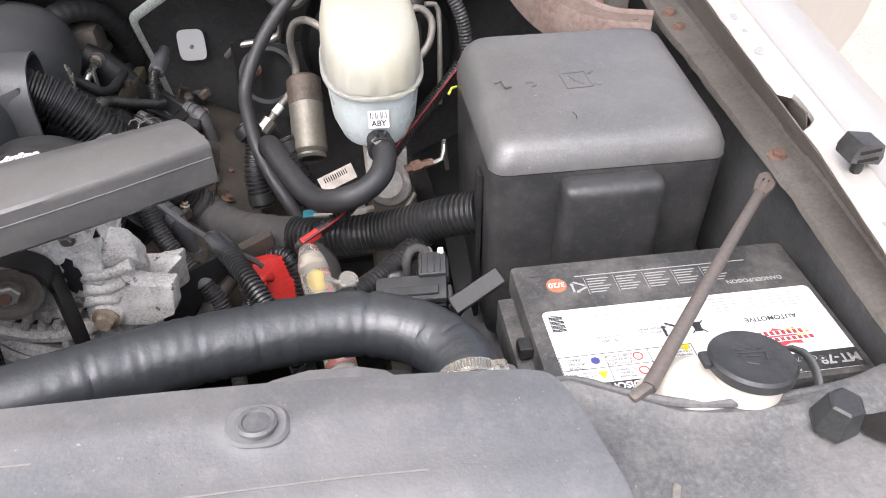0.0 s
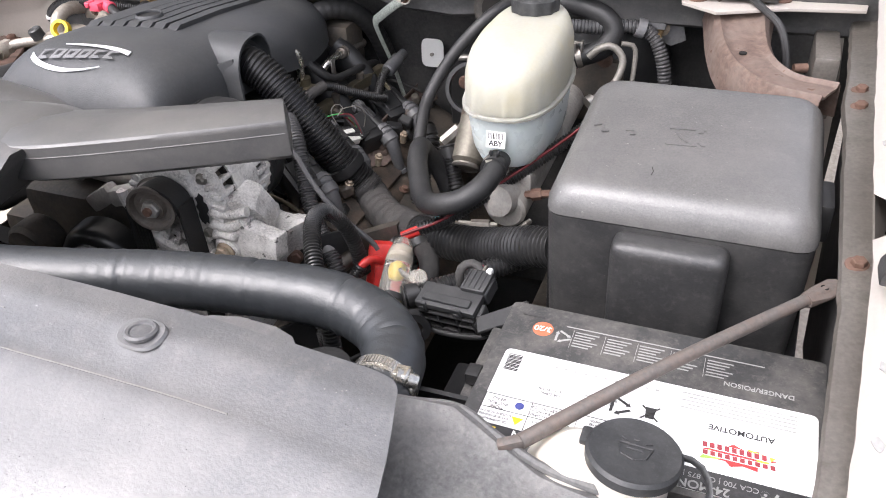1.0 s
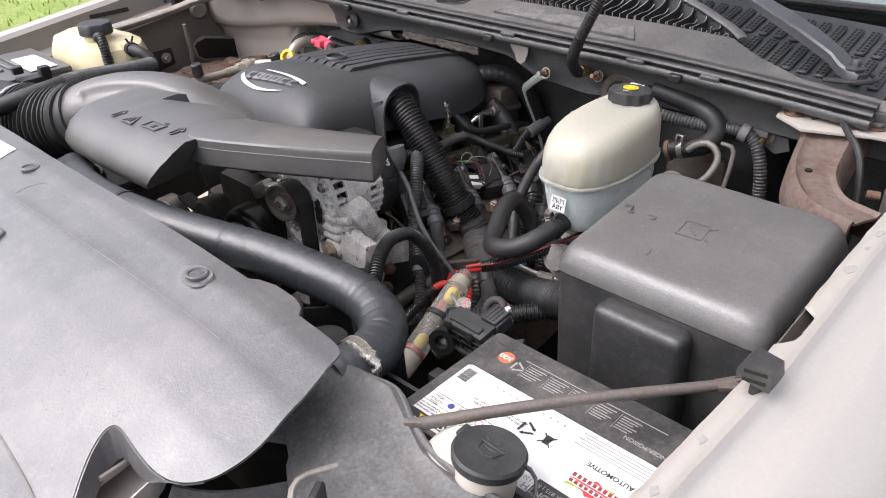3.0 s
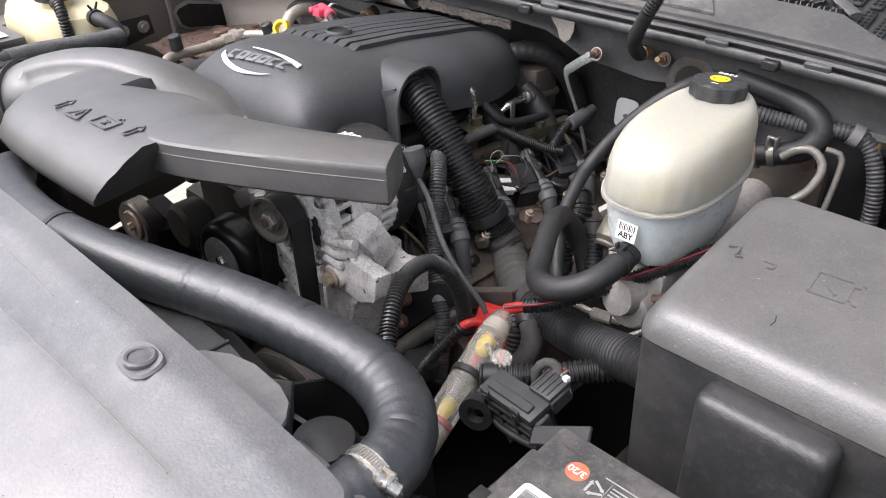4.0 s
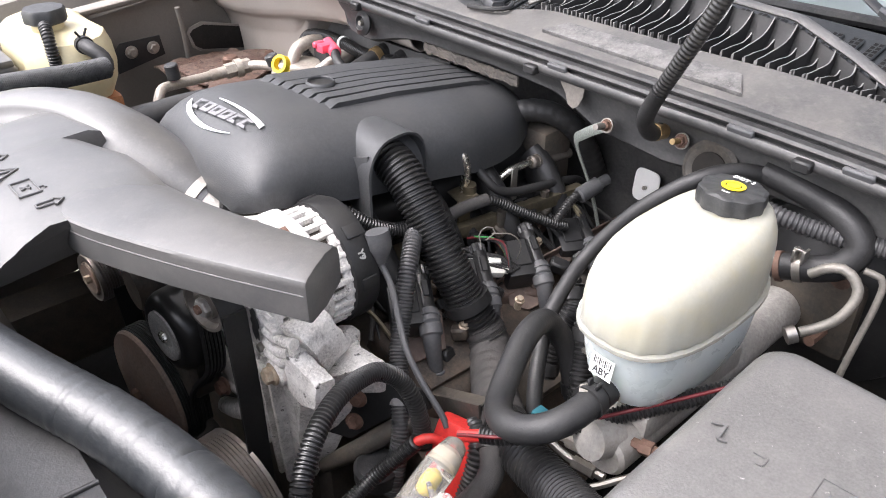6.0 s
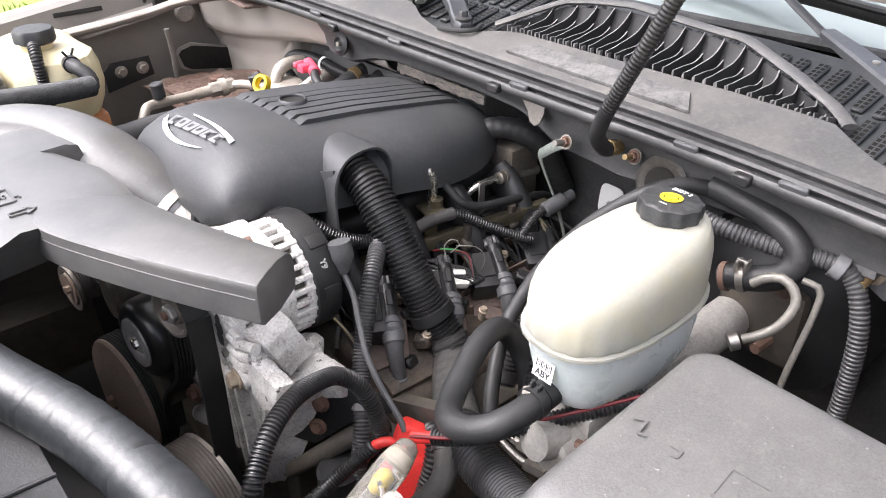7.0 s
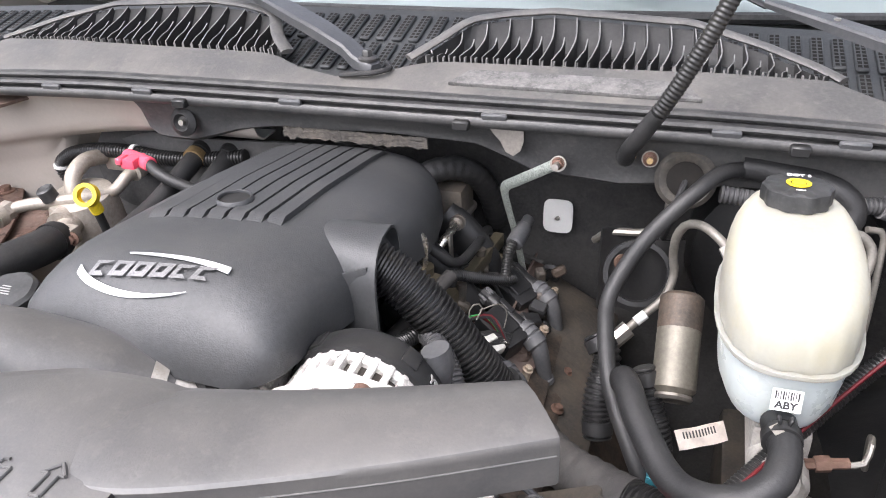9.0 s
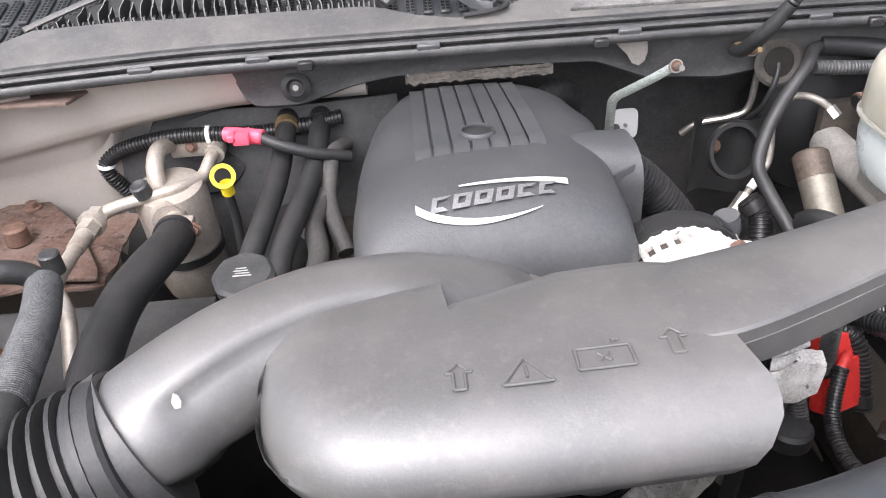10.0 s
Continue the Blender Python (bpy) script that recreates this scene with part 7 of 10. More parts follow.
def washer_filler():
    root = thing("washer_bottle", (0.27, 0.34, 1.0), "translucent washer bottle neck with a flip-up black cap", "bottle")
    c = Vector((0.2745, 0.341, 1.09))
    tiltm = Matrix.Translation(c) @ pose(0, 0, 0, -7, 3, 0)
    part("neck", lathe([(0.024, -0.09), (0.025, -0.04), (0.026, -0.03), (0.026, -0.002), (0.024, 0.0)], 36, tiltm), M_WASHER, root)
    part("shoulder", loft([superring(0.228, 0.352, 0.034, 0.03, 1.01), superring(0.235, 0.348, 0.036, 0.028, 1.05), superring(0.242, 0.345, 0.03, 0.026, 1.07), superring(0.245, 0.343, 0.022, 0.018, 1.08)]), M_WASHER, root)
    cap = part("cap", lathe([(0.028, -0.006), (0.031, -0.004), (0.0315, 0.003), (0.0295, 0.0055), (0.026, 0.0045), (0.004, 0.0055)], 48, tiltm), M_CAP, root, "black flip cap with a washer symbol")
    lines = [[(-0.011, -0.004), (0.011, -0.004), (0.008, 0.006), (0.0, 0.009), (-0.008, 0.006), (-0.011, -0.004)], [(-0.005, 0.0), (0.005, 0.0)], [(-0.01, -0.009), (-0.006, -0.007)], [(0.006, -0.007), (0.01, -0.009)], [(-0.002, -0.009), (0.002, -0.009)]]
    out = []
    for ln_ in lines:
        ps = [tiltm @ Vector((-a, -b, 0.0056)) for a, b in ln_]
        for a, b in zip(ps, ps[1:]):
            out.append(tube([a, a.lerp(b, 0.5), b], 0.0007, 5, 0.02))
    part("symbol", merge(*out), M_BOX, cap, "raised washer symbol")
    part("lip", rbox(tiltm @ Vector((-0.032, 0.006, 0.0)), (0.008, 0.014, 0.005), 0.002, 2), M_CAP, cap)
    part("strap", tube([tiltm @ Vector(p) for p in ((0.027, 0.01, 0.001), (0.039, 0.008, 0.002), (0.048, 0.0, -0.004), (0.05, -0.012, -0.016), (0.042, -0.02, -0.028), (0.028, -0.018, -0.032))], 0.0024, 8, squash=(0.5, 1.4)), M_CAP, root, "thin hinge strap")


def hex_plug():
    root = thing("rubber_stop", (0.313, 0.293, 1.07), "black hexagonal rubber stop on a yellow stem", "stop")
    part("hex_head", lathe([(0.0155, 0.0), (0.0165, 0.004), (0.0125, 0.026), (0.0105, 0.0275), (0.003, 0.028)], 6, Matrix.Translation((0.313, 0.292, 1.074)) @ pose(0, 0, 0, 6, 0, 14)), M_CAP, root, smooth=20)
    part("stem", rod((0.314, 0.291, 1.068), (0.314, 0.291, 1.076), 0.006, n=10), M_YELLOW, root)


def prop_rod():
    root = thing("prop_rod", (0.19, 0.33, 1.08), "rust-spotted steel support rod lying across the battery", "rod")
    a, b = Vector((0.199, 0.339, 1.0775)), Vector((0.388, 0.549, 1.094))
    sag = [a, a.lerp(b, 0.3) + Vector((0, 0, 0.004)), a.lerp(b, 0.6) + Vector((0, 0, 0.004)), b]
    part("rod", tube(sag, [0.0058, 0.0054, 0.005], 14), M_ROD, root)
    d = (b - a).normalized()
    flat = loft([superring(0, 0, 0.006, 0.006, 0, 14), superring(0, 0, 0.009, 0.003, 0.016, 14), superring(0, 0, 0.0095, 0.0022, 0.032, 14), superring(0, 0, 0.006, 0.0022, 0.037, 14)])
    flat.transform(along(b - d * 0.022, b + d))
    part("flat_end", flat, M_ROD, root)
    part("eye", rod(b + Vector((-0.002, -0.002, 0.0035)), b + Vector((-0.002, -0.002, 0.0045)), 0.0032, n=12), M_DARK, root)
    part("foot", merge(rbox(a + Vector((-0.006, -0.002, -0.002)), (0.02, 0.0085, 0.009), 0.003, 2, (0, -12, 25))), M_ROD, root)


def radiator_hose():
    root = thing("radiator_hose", (-0.1, 0.42, 1.05), "thick shiny black radiator hose with wrinkles in its bend", "hose")
    line = [(-0.62, 0.395, 1.06), (-0.52, 0.36, 1.085), (-0.42, 0.347, 1.094), (-0.34, 0.356, 1.091), (-0.25, 0.384, 1.084), (-0.16, 0.418, 1.076), (-0.08, 0.438, 1.07), (-0.01, 0.447, 1.066), (0.04, 0.436, 1.062), (0.068, 0.41, 1.06), (0.077, 0.378, 1.06), (0.074, 0.34, 1.058)]
    bm = tube(line, 0.0265, 28, 0.003)
    # fine rings of wrinkles, deep creases through the bend
    bm.verts.ensure_lookup_table()
    for i in range(len(bm.verts) // 28):
        ring = [bm.verts[i * 28 + k] for k in range(28)]
        mid = sum((v.co for v in ring), Vector()) / 28
        bend = smoothstep((mid.x + 0.3) / 0.15)
        crease = max(0.0, noise.noise((i * 0.55, 3.1, 0.0)) - 0.12) * bend
        for k, v in enumerate(ring):
            a = 2 * math.pi * k / 28
            n = noise.noise((i * 0.6, 1.6 * math.cos(a), 1.6 * math.sin(a)))
            v.co += (v.co - mid).normalized() * ((0.00016 + 0.0007 * bend) * n - 0.0055 * crease * (0.4 + 0.6 * noise.noise((i * 0.2, 2 * math.cos(a), 2 * math.sin(a) + 5))))
    part("hose", bm, M_HOSE, root)
    part("hose_clamp", ring_band((0.0765, 0.372, 1.06), (0.02, -1, -0.03), 0.0268, 0.012, 0.0012), M_BRIGHT, root, "bright worm-drive clamp")
    part("clamp_screw", merge(rod((0.092, 0.366, 1.083), (0.106, 0.372, 1.073), 0.006, n=10), rbox((0.096, 0.37, 1.08), (0.014, 0.014, 0.01), 0.002, 1)), M_BRIGHT, root)
    part("clamp_teeth", merge(*[rbox((0.0765 + 0.028 * math.cos(a), 0.372, 1.06 + 0.028 * math.sin(a)), (0.0015, 0.008, 0.0012), 0, 1, (0, -math.degrees(a) + 90, 0)) for a in [0.5 + 0.09 * k for k in range(18)]]), M_STEEL, root)
    part("band", ring_band((-0.36, 0.352, 1.092), (1, 0.2, -0.03), 0.0266, 0.006, 0.0012), M_RUBBER, root)


def lower_hose():
    root = thing("coolant_hose", (-0.6, 0.41, 1.05), "black coolant hose end with a ridged clamp", "hose")
    part("hose", tube([(-0.66, 0.435, 0.98), (-0.645, 0.415, 1.03), (-0.63, 0.39, 1.055), (-0.6, 0.365, 1.05)], 0.026, 22), M_RUBBER, root)
    part("clamp", ring_band((-0.646, 0.417, 1.027), (0.1, -0.3, 1), 0.0265, 0.014, 0.003), M_RUBBER, root)


def shroud():
    root = thing("fan_shroud", (-0.2, 0.42, 0.95), "black plastic fan shroud with stiffening gussets", "shroud")
    part("shroud_wall", sheet(lambda u, v: Vector((-0.75 + 0.92 * u, 0.385 + 0.06 * v + 0.01 * math.sin(8 * u), 1.045 - 0.35 * v)), 30, 12, 0.004), M_BLACK, root)
    for x in (-0.06, 0.03):
        part("gusset", slab([(0, 0), (0.06, -0.02), (0.065, -0.12), (0.0, -0.16)], 0, 0.004, 0.001, m=Matrix.Translation((x, 0.4, 1.05)) @ pose(0, 0, 0, 90, 0, 75)), M_BLACK, root)
    part("bracket", slab([(0, 0), (0.05, 0.02), (0.075, -0.04), (0.02, -0.06)], 0, 0.004, 0.001, m=Matrix.Translation((-0.09, 0.385, 1.05)) @ pose(0, 0, 0, 60, 0, 0)), M_BOX, root)
    part("tab", slab([(-0.08, -0.012), (0.055, -0.012), (0.046, 0.006), (0.034, 0.018), (0.016, 0.024), (-0.018, 0.0255), (-0.042, 0.02), (-0.062, 0.008)], 1.103, 1.109, 0.003, m=Matrix.Translation((-0.02, 0.338, 0.0))), M_SHIELD, root, "grey mounting tab of the shield")
    part("shroud_top", loft([[Vector(p) for p in q] for q in (
        [(-0.36, 0.33, 1.07), (-0.30, 0.405, 1.062), (-0.30, 0.43, 1.0), (-0.36, 0.43, 0.95)],
        [(-0.248, 0.34, 1.066), (-0.2, 0.39, 1.062), (-0.2, 0.435, 1.0), (-0.24, 0.43, 0.95)],
        [(-0.134, 0.328, 1.06), (-0.132, 0.39, 1.06), (-0.126, 0.43, 0.99), (-0.13, 0.4, 0.95)],
        [(-0.096, 0.345, 1.03), (-0.06, 0.394, 1.025), (-0.055, 0.42, 0.98), (-0.1, 0.4, 0.95)],
        [(-0.05, 0.34, 1.0), (-0.02, 0.38, 0.99), (-0.02, 0.41, 0.95), (-0.05, 0.39, 0.93)])]), M_BOX, root, "faceted dark grey shroud corner", smooth=20)
    part("shroud_ridge", tube([(-0.134, 0.326, 1.061), (-0.133, 0.36, 1.0615), (-0.132, 0.391, 1.0605)], 0.0022, 8), M_BOX, root)
    part("dome", lathe([(0.03, 0), (0.032, 0.02), (0.024, 0.04), (0.01, 0.046)], 24, Matrix.Translation((0.02, 0.375, 1.02))), M_BLACK, root)


battery()
fuse_box()
brake_reservoir()
master_cylinder()
booster()
abs_motor()
engine_cover()
air_duct()
bellows()
airbox()
coolant_tank()
washer_filler()
hex_plug()
prop_rod()
radiator_hose()
lower_hose()
shroud()

# ---------- engine and its wiring ----------


def engine():
    root = thing("engine", (-0.49, 0.9, 0.6), "oil-stained cast engine with a brown valve cover", "engine")
    part("block", rbox((-0.49, 0.92, 0.72), (0.46, 0.54, 0.36), 0.02), M_IRON, root)
    part("front_cover", merge(rbox((-0.46, 0.665, 0.82), (0.34, 0.06, 0.3), 0.02), rod((-0.47, 0.6, 0.86), (-0.47, 0.56, 0.86), 0.06, n=24, bev=0.008), rod((-0.55, 0.6, 0.93), (-0.55, 0.555, 0.93), 0.035, n=20, bev=0.006)), M_IRON, root, "dark cast front cover")
    part("intake_manifold", merge(rbox((-0.49, 0.9, 0.99), (0.26, 0.4, 0.09), 0.025, 3), rbox((-0.49, 0.9, 0.95), (0.32, 0.42, 0.06), 0.02, 3)), M_BLACK, root)
    # valve cover on the driver side, tilted outwards
    vm = Matrix.Translation((-0.235, 0.965, 0.866)) @ pose(0, 0, 0, -4, 24, 0)
    bm = rbox((0, 0, 0), (0.135, 0.46, 0.06), 0.016, 3)
    bm.transform(vm)
    part("valve_cover", bm, M_VALVE, root, "grimy brown valve cover")
    part("coil_rail", merge(rbox((-0.242, 0.96, 0.917), (0.02, 0.42, 0.004), 0.001, 1, (0, 24, 0)), rbox((-0.25, 0.96, 0.926), (0.003, 0.42, 0.02), 0.001, 1, (0, 24, 0))), M_RUST, root, "rust brown coil rail")
    bm = rbox((-0.005, 0, 0.033), (0.09, 0.44, 0.012), 0.004)
    bm.transform(vm)
    part("cover_ridge", bm, M_VALVE, root)
    for y in (-0.2, -0.12, -0.045, 0.03, 0.11, 0.19):
        for x in (-0.05, 0.058):
            p = vm @ Vector((x, y, 0.03))
            part("bolt", bolt(p, vm.to_3x3() @ Vector((0, 0, 1)), 0.0055, 1.5), M_RUSTBOLT, root, "rusty bolt")
    part("head", rbox((-0.2, 0.94, 0.83), (0.12, 0.48, 0.1), 0.01, 2, (0, 30, 0)), M_IRON, root)
    part("manifold_shield", sheet(lambda u, v: Vector((-0.15 + 0.08 * v, 0.72 + 0.42 * u, 0.83 - 0.12 * v + 0.01 * math.sin(12 * u))), 24, 6, 0.003), M_VALVE, root)
    # intake runners and fuel rail
    for k in range(4):
        y = 0.79 + 0.1 * k
        part("runner", tube([(-0.36, y, 1.02), (-0.335, y, 1.0), (-0.31, y, 0.965), (-0.3, y, 0.93)], 0.024, 14, squash=(0.8, 1.2)), M_BLACK, root)
        part("injector", merge(rod((-0.315, y + 0.04, 0.985), (-0.3, y + 0.04, 0.95), 0.0095, n=14), rbox((-0.298, y + 0.04, 0.972), (0.018, 0.014, 0.012), 0.002, 1)), M_BLACK, root)
    part("fuel_rail", rbox((-0.31, 0.95, 0.98), (0.015, 0.36, 0.019), 0.003, 2, (-1.5, 0, -6)), M_BRONZE, root, "bronze coloured fuel rail")
    part("fuel_pipe", tube([(-0.34, 0.945, 1.02), (-0.333, 0.942, 1.045), (-0.331, 0.938, 1.07), (-0.34, 0.933, 1.083), (-0.365, 0.93, 1.085)], 0.0066, 12), M_BRIGHT, root, "bright bent fuel pipe")
    part("fuel_pipe", tube([(-0.345, 1.0, 0.995), (-0.34, 1.012, 1.015), (-0.333, 1.03, 1.026), (-0.333, 1.06, 1.025), (-0.334, 1.085, 1.021)], 0.0055, 12), M_BRIGHT, root, "bright bent fuel pipe")
    part("quick_connector", merge(rod((-0.333, 1.065, 1.024), (-0.335, 1.1, 1.019), 0.0095, n=14, bev=0.002), rod((-0.335, 1.1, 1.019), (-0.336, 1.15, 1.011), 0.008, n=12), annulus(0.007, 0.0105, 0.004, along((-0.333, 1.075, 1.0225), (-0.335, 1.1, 1.019)))), M_PULLEY, root, "dull steel quick connector")
    part("connector_plate", rbox((-0.328, 1.028, 1.005), (0.003, 0.012, 0.05), 0.001, 1), M_STEEL, root)
    part("rail_bracket", merge(rbox((-0.335, 0.94, 1.018), (0.036, 0.03, 0.004), 0.001, 1, (8, 5, -10)), rbox((-0.322, 0.928, 1.002), (0.004, 0.022, 0.034), 0.001, 1), rod((-0.333, 0.948, 1.018), (-0.332, 0.947, 1.032), 0.0095, n=14)), M_BRONZE, root, "bronze coloured pipe bracket")
    part("vacuum_hose", tube([(-0.372, 0.95, 1.075), (-0.345, 0.958, 1.06), (-0.325, 0.966, 1.04), (-0.311, 0.975, 1.024), (-0.305, 1.0, 1.012), (-0.303, 1.04, 1.005), (-0.305, 1.09, 0.995), (-0.312, 1.144, 0.978), (-0.32, 1.18, 0.95)], 0.0062, 12), M_RUBBER, root)
    part("breather_hose", tube([(-0.4, 1.06, 1.075), (-0.36, 1.1, 1.085), (-0.33, 1.13, 1.07), (-0.315, 1.16, 1.03), (-0.31, 1.19, 0.97)], 0.0165, 16, ribs=(0.012, 0.0006)), M_RUBBER, root)
    part("taped_branch", tube([(-0.325, 0.885, 1.0), (-0.315, 0.92, 1.013), (-0.305, 0.955, 1.018)], 0.0085, 12), M_TAPE, root)
    part("braided_branch", tube([(-0.308, 0.945, 1.019), (-0.3, 0.965, 1.013), (-0.283, 1.0, 0.99), (-0.263, 1.04, 0.966), (-0.255, 1.06, 0.957)], 0.0072, 12, ribs=(0.0042, 0.0009)), M_LOOM, root)
    part("braided_branch", tube([(-0.262, 1.045, 0.966), (-0.265, 1.075, 0.985), (-0.262, 1.095, 0.995)], 0.007, 12, ribs=(0.0042, 0.0009)), M_LOOM, root)
    part("grey_sensor", merge(rod((-0.262, 1.09, 0.99), (-0.256, 1.125, 1.0), 0.0115, n=16, bev=0.002), rod((-0.256, 1.125, 1.0), (-0.253, 1.14, 1.004), 0.008, n=14)), M_BOOT, root)
    for y in (0.86, 0.975, 1.06):
        part("injector_clip", merge(rbox((-0.3, y, 0.965), (0.022, 0.02, 0.016), 0.003, 1, (0, 30, 10)), rod((-0.3, y, 0.97), (-0.298, y, 0.996), 0.0065, n=12)), M_IRON, root)
    part("rear_casting", rbox((-0.43, 1.12, 1.0), (0.2, 0.06, 0.12), 0.012), M_IRON, root)
    # throttle body
    part("throttle_body", merge(rod((-0.452, 0.665, 1.048), (-0.43, 0.72, 1.035), 0.041, n=28, bev=0.006), rbox((-0.44, 0.7, 1.03), (0.12, 0.05, 0.08), 0.012)), M_ALU, root, "bare aluminium throttle body")
    part("throttle_ring", rod((-0.458, 0.648, 1.052), (-0.45, 0.668, 1.046), 0.044, n=28, bev=0.003), M_BLACK, root)
    part("front_gasket", sheet(lambda u, v: Vector((-0.61 + 0.24 * u, 0.69 + 0.02 * math.sin(20 * u), 1.045 - 0.06 * v)), 26, 4, 0.01), M_ALU2, root)
    # passenger side
    part("valve_cover", rbox((-0.76, 0.93, 0.9), (0.13, 0.46, 0.06), 0.016, 3, (0, -24, 0)), M_BLACK, root, "grimy dark valve cover")
    part("taped_cable", tube([(-0.69, 1.1, 1.0), (-0.68, 1.02, 1.01), (-0.7, 0.95, 0.995), (-0.69, 0.88, 0.985), (-0.7, 0.8, 0.97)], 0.014, 12), M_TAPE, root)
    part("wiring_branch", tube([(-0.66, 1.1, 1.03), (-0.675, 1.04, 1.04), (-0.68, 0.98, 1.0), (-0.66, 0.92, 0.96)], 0.012, 12), M_TAPE, root)
    part("white_connector", merge(rbox((-0.712, 0.935, 0.99), (0.016, 0.028, 0.014), 0.002, 1, (0, 20, 30)), rbox((-0.7, 0.92, 0.98), (0.014, 0.018, 0.012), 0.002, 1, (10, 0, -20))), M_WHITEPL, root, "small white plug")
    for a, b in (((-0.71, 0.95, 0.995), (-0.7, 0.98, 1.01)), ((-0.705, 0.95, 0.99), (-0.69, 0.985, 1.0))):
        part("thin_wire", tube([a, (-0.715, 0.96, 1.012), b], 0.0014, 6), M_PALEWIRE, root)


def ignition_coil(boot, conn):
    root = thing("ignition_coil", boot, "black ignition coil with a grey spark plug boot", "coil", "ignition coils on the valve cover")
    b, c = Vector(boot), Vector(conn)
    d = (b - c).normalized()
    side = Vector((-d.y, d.x, 0)).normalized()
    fore = -side if side.y > 0 else side
    m = c.lerp(b, 0.5)
    yaw = math.degrees(math.atan2(d.y, d.x))
    part("coil_body", rbox(m + fore * 0.026 + Vector((0.002, 0, -0.008)), (0.056, 0.04, 0.036), 0.005, 2, (0, 24, yaw)), M_BLACK, root)
    part("coil_rib", rbox(m + fore * 0.026 + Vector((0.004, 0, 0.011)), (0.04, 0.028, 0.004), 0.0015, 1, (0, 24, yaw)), M_BLACK, root)
    part("neck", rod(c, b - d * 0.012, 0.0102, n=16, bev=0.0015), M_BLACK, root)
    part("latch", rbox(c.lerp(b, 0.35) + Vector((0.002, 0, 0.0105)), (0.022, 0.008, 0.004), 0.001, 1, (0, 24, yaw)), M_BLACK, root)
    part("plug", lathe([(0.0075, 0), (0.0098, 0.001), (0.0102, 0.012), (0.0085, 0.014)], 44, along(c - d * 0.012, c + d * 0.02), wave=(11, 0.1)), M_CONDUIT, root, "ridged dark grey connector")
    down = b + d * 0.018 + Vector((0, 0.004, -0.05))
    e = (down - b).normalized()
    part("boot", merge(rod(b - d * 0.024, b - d * 0.004, 0.0128, n=18, bev=0.002), rod(b - d * 0.008, b + d * 0.006 + Vector((0, 0, -0.006)), 0.0138, n=18, bev=0.003), tube([b, b + d * 0.008 + Vector((0, 0, -0.012)), down], [0.0115, 0.0098, 0.0078], 16)), M_BOOT, root, "grey spark plug boot")
    part("boot_rib", rod(b - d * 0.016, b - d * 0.013, 0.0142, n=18), M_BOOT, root)
    part("boot_collar", rod(down - e * 0.004, down + e * 0.003, 0.0108, n=16, bev=0.001), M_BOOT, root)
    part("plug_lead", tube([down, down + Vector((0.006, 0.0, -0.03)), down + Vector((0.02, 0.0, -0.06))], 0.005, 10), M_RUBBER, root)
    part("bracket", slab([(-0.045, -0.03), (0.04, -0.034), (0.05, -0.01), (0.035, 0.03), (-0.03, 0.034), (-0.05, 0.01)], 0, 0.004, 0.001, m=Matrix.Translation(m + fore * 0.012 + Vector((0, 0, -0.034))) @ pose(0, 0, 0, -4, 24, yaw)), M_RUST, root, "rust brown mounting plate")
    for dx, dy in ((-0.028, 0.036), (0.034, 0.03)):
        p = m + Vector((dx, dy, -0.018 - dx * 0.4))
        part("bolt", merge(bolt(p, (0.35, 0, 0.94), 0.0048, 1.35), rod(p + Vector((-0.003, 0, -0.014)), p, 0.005, n=10)), M_PALEBOLT, root, "weathered bolt")


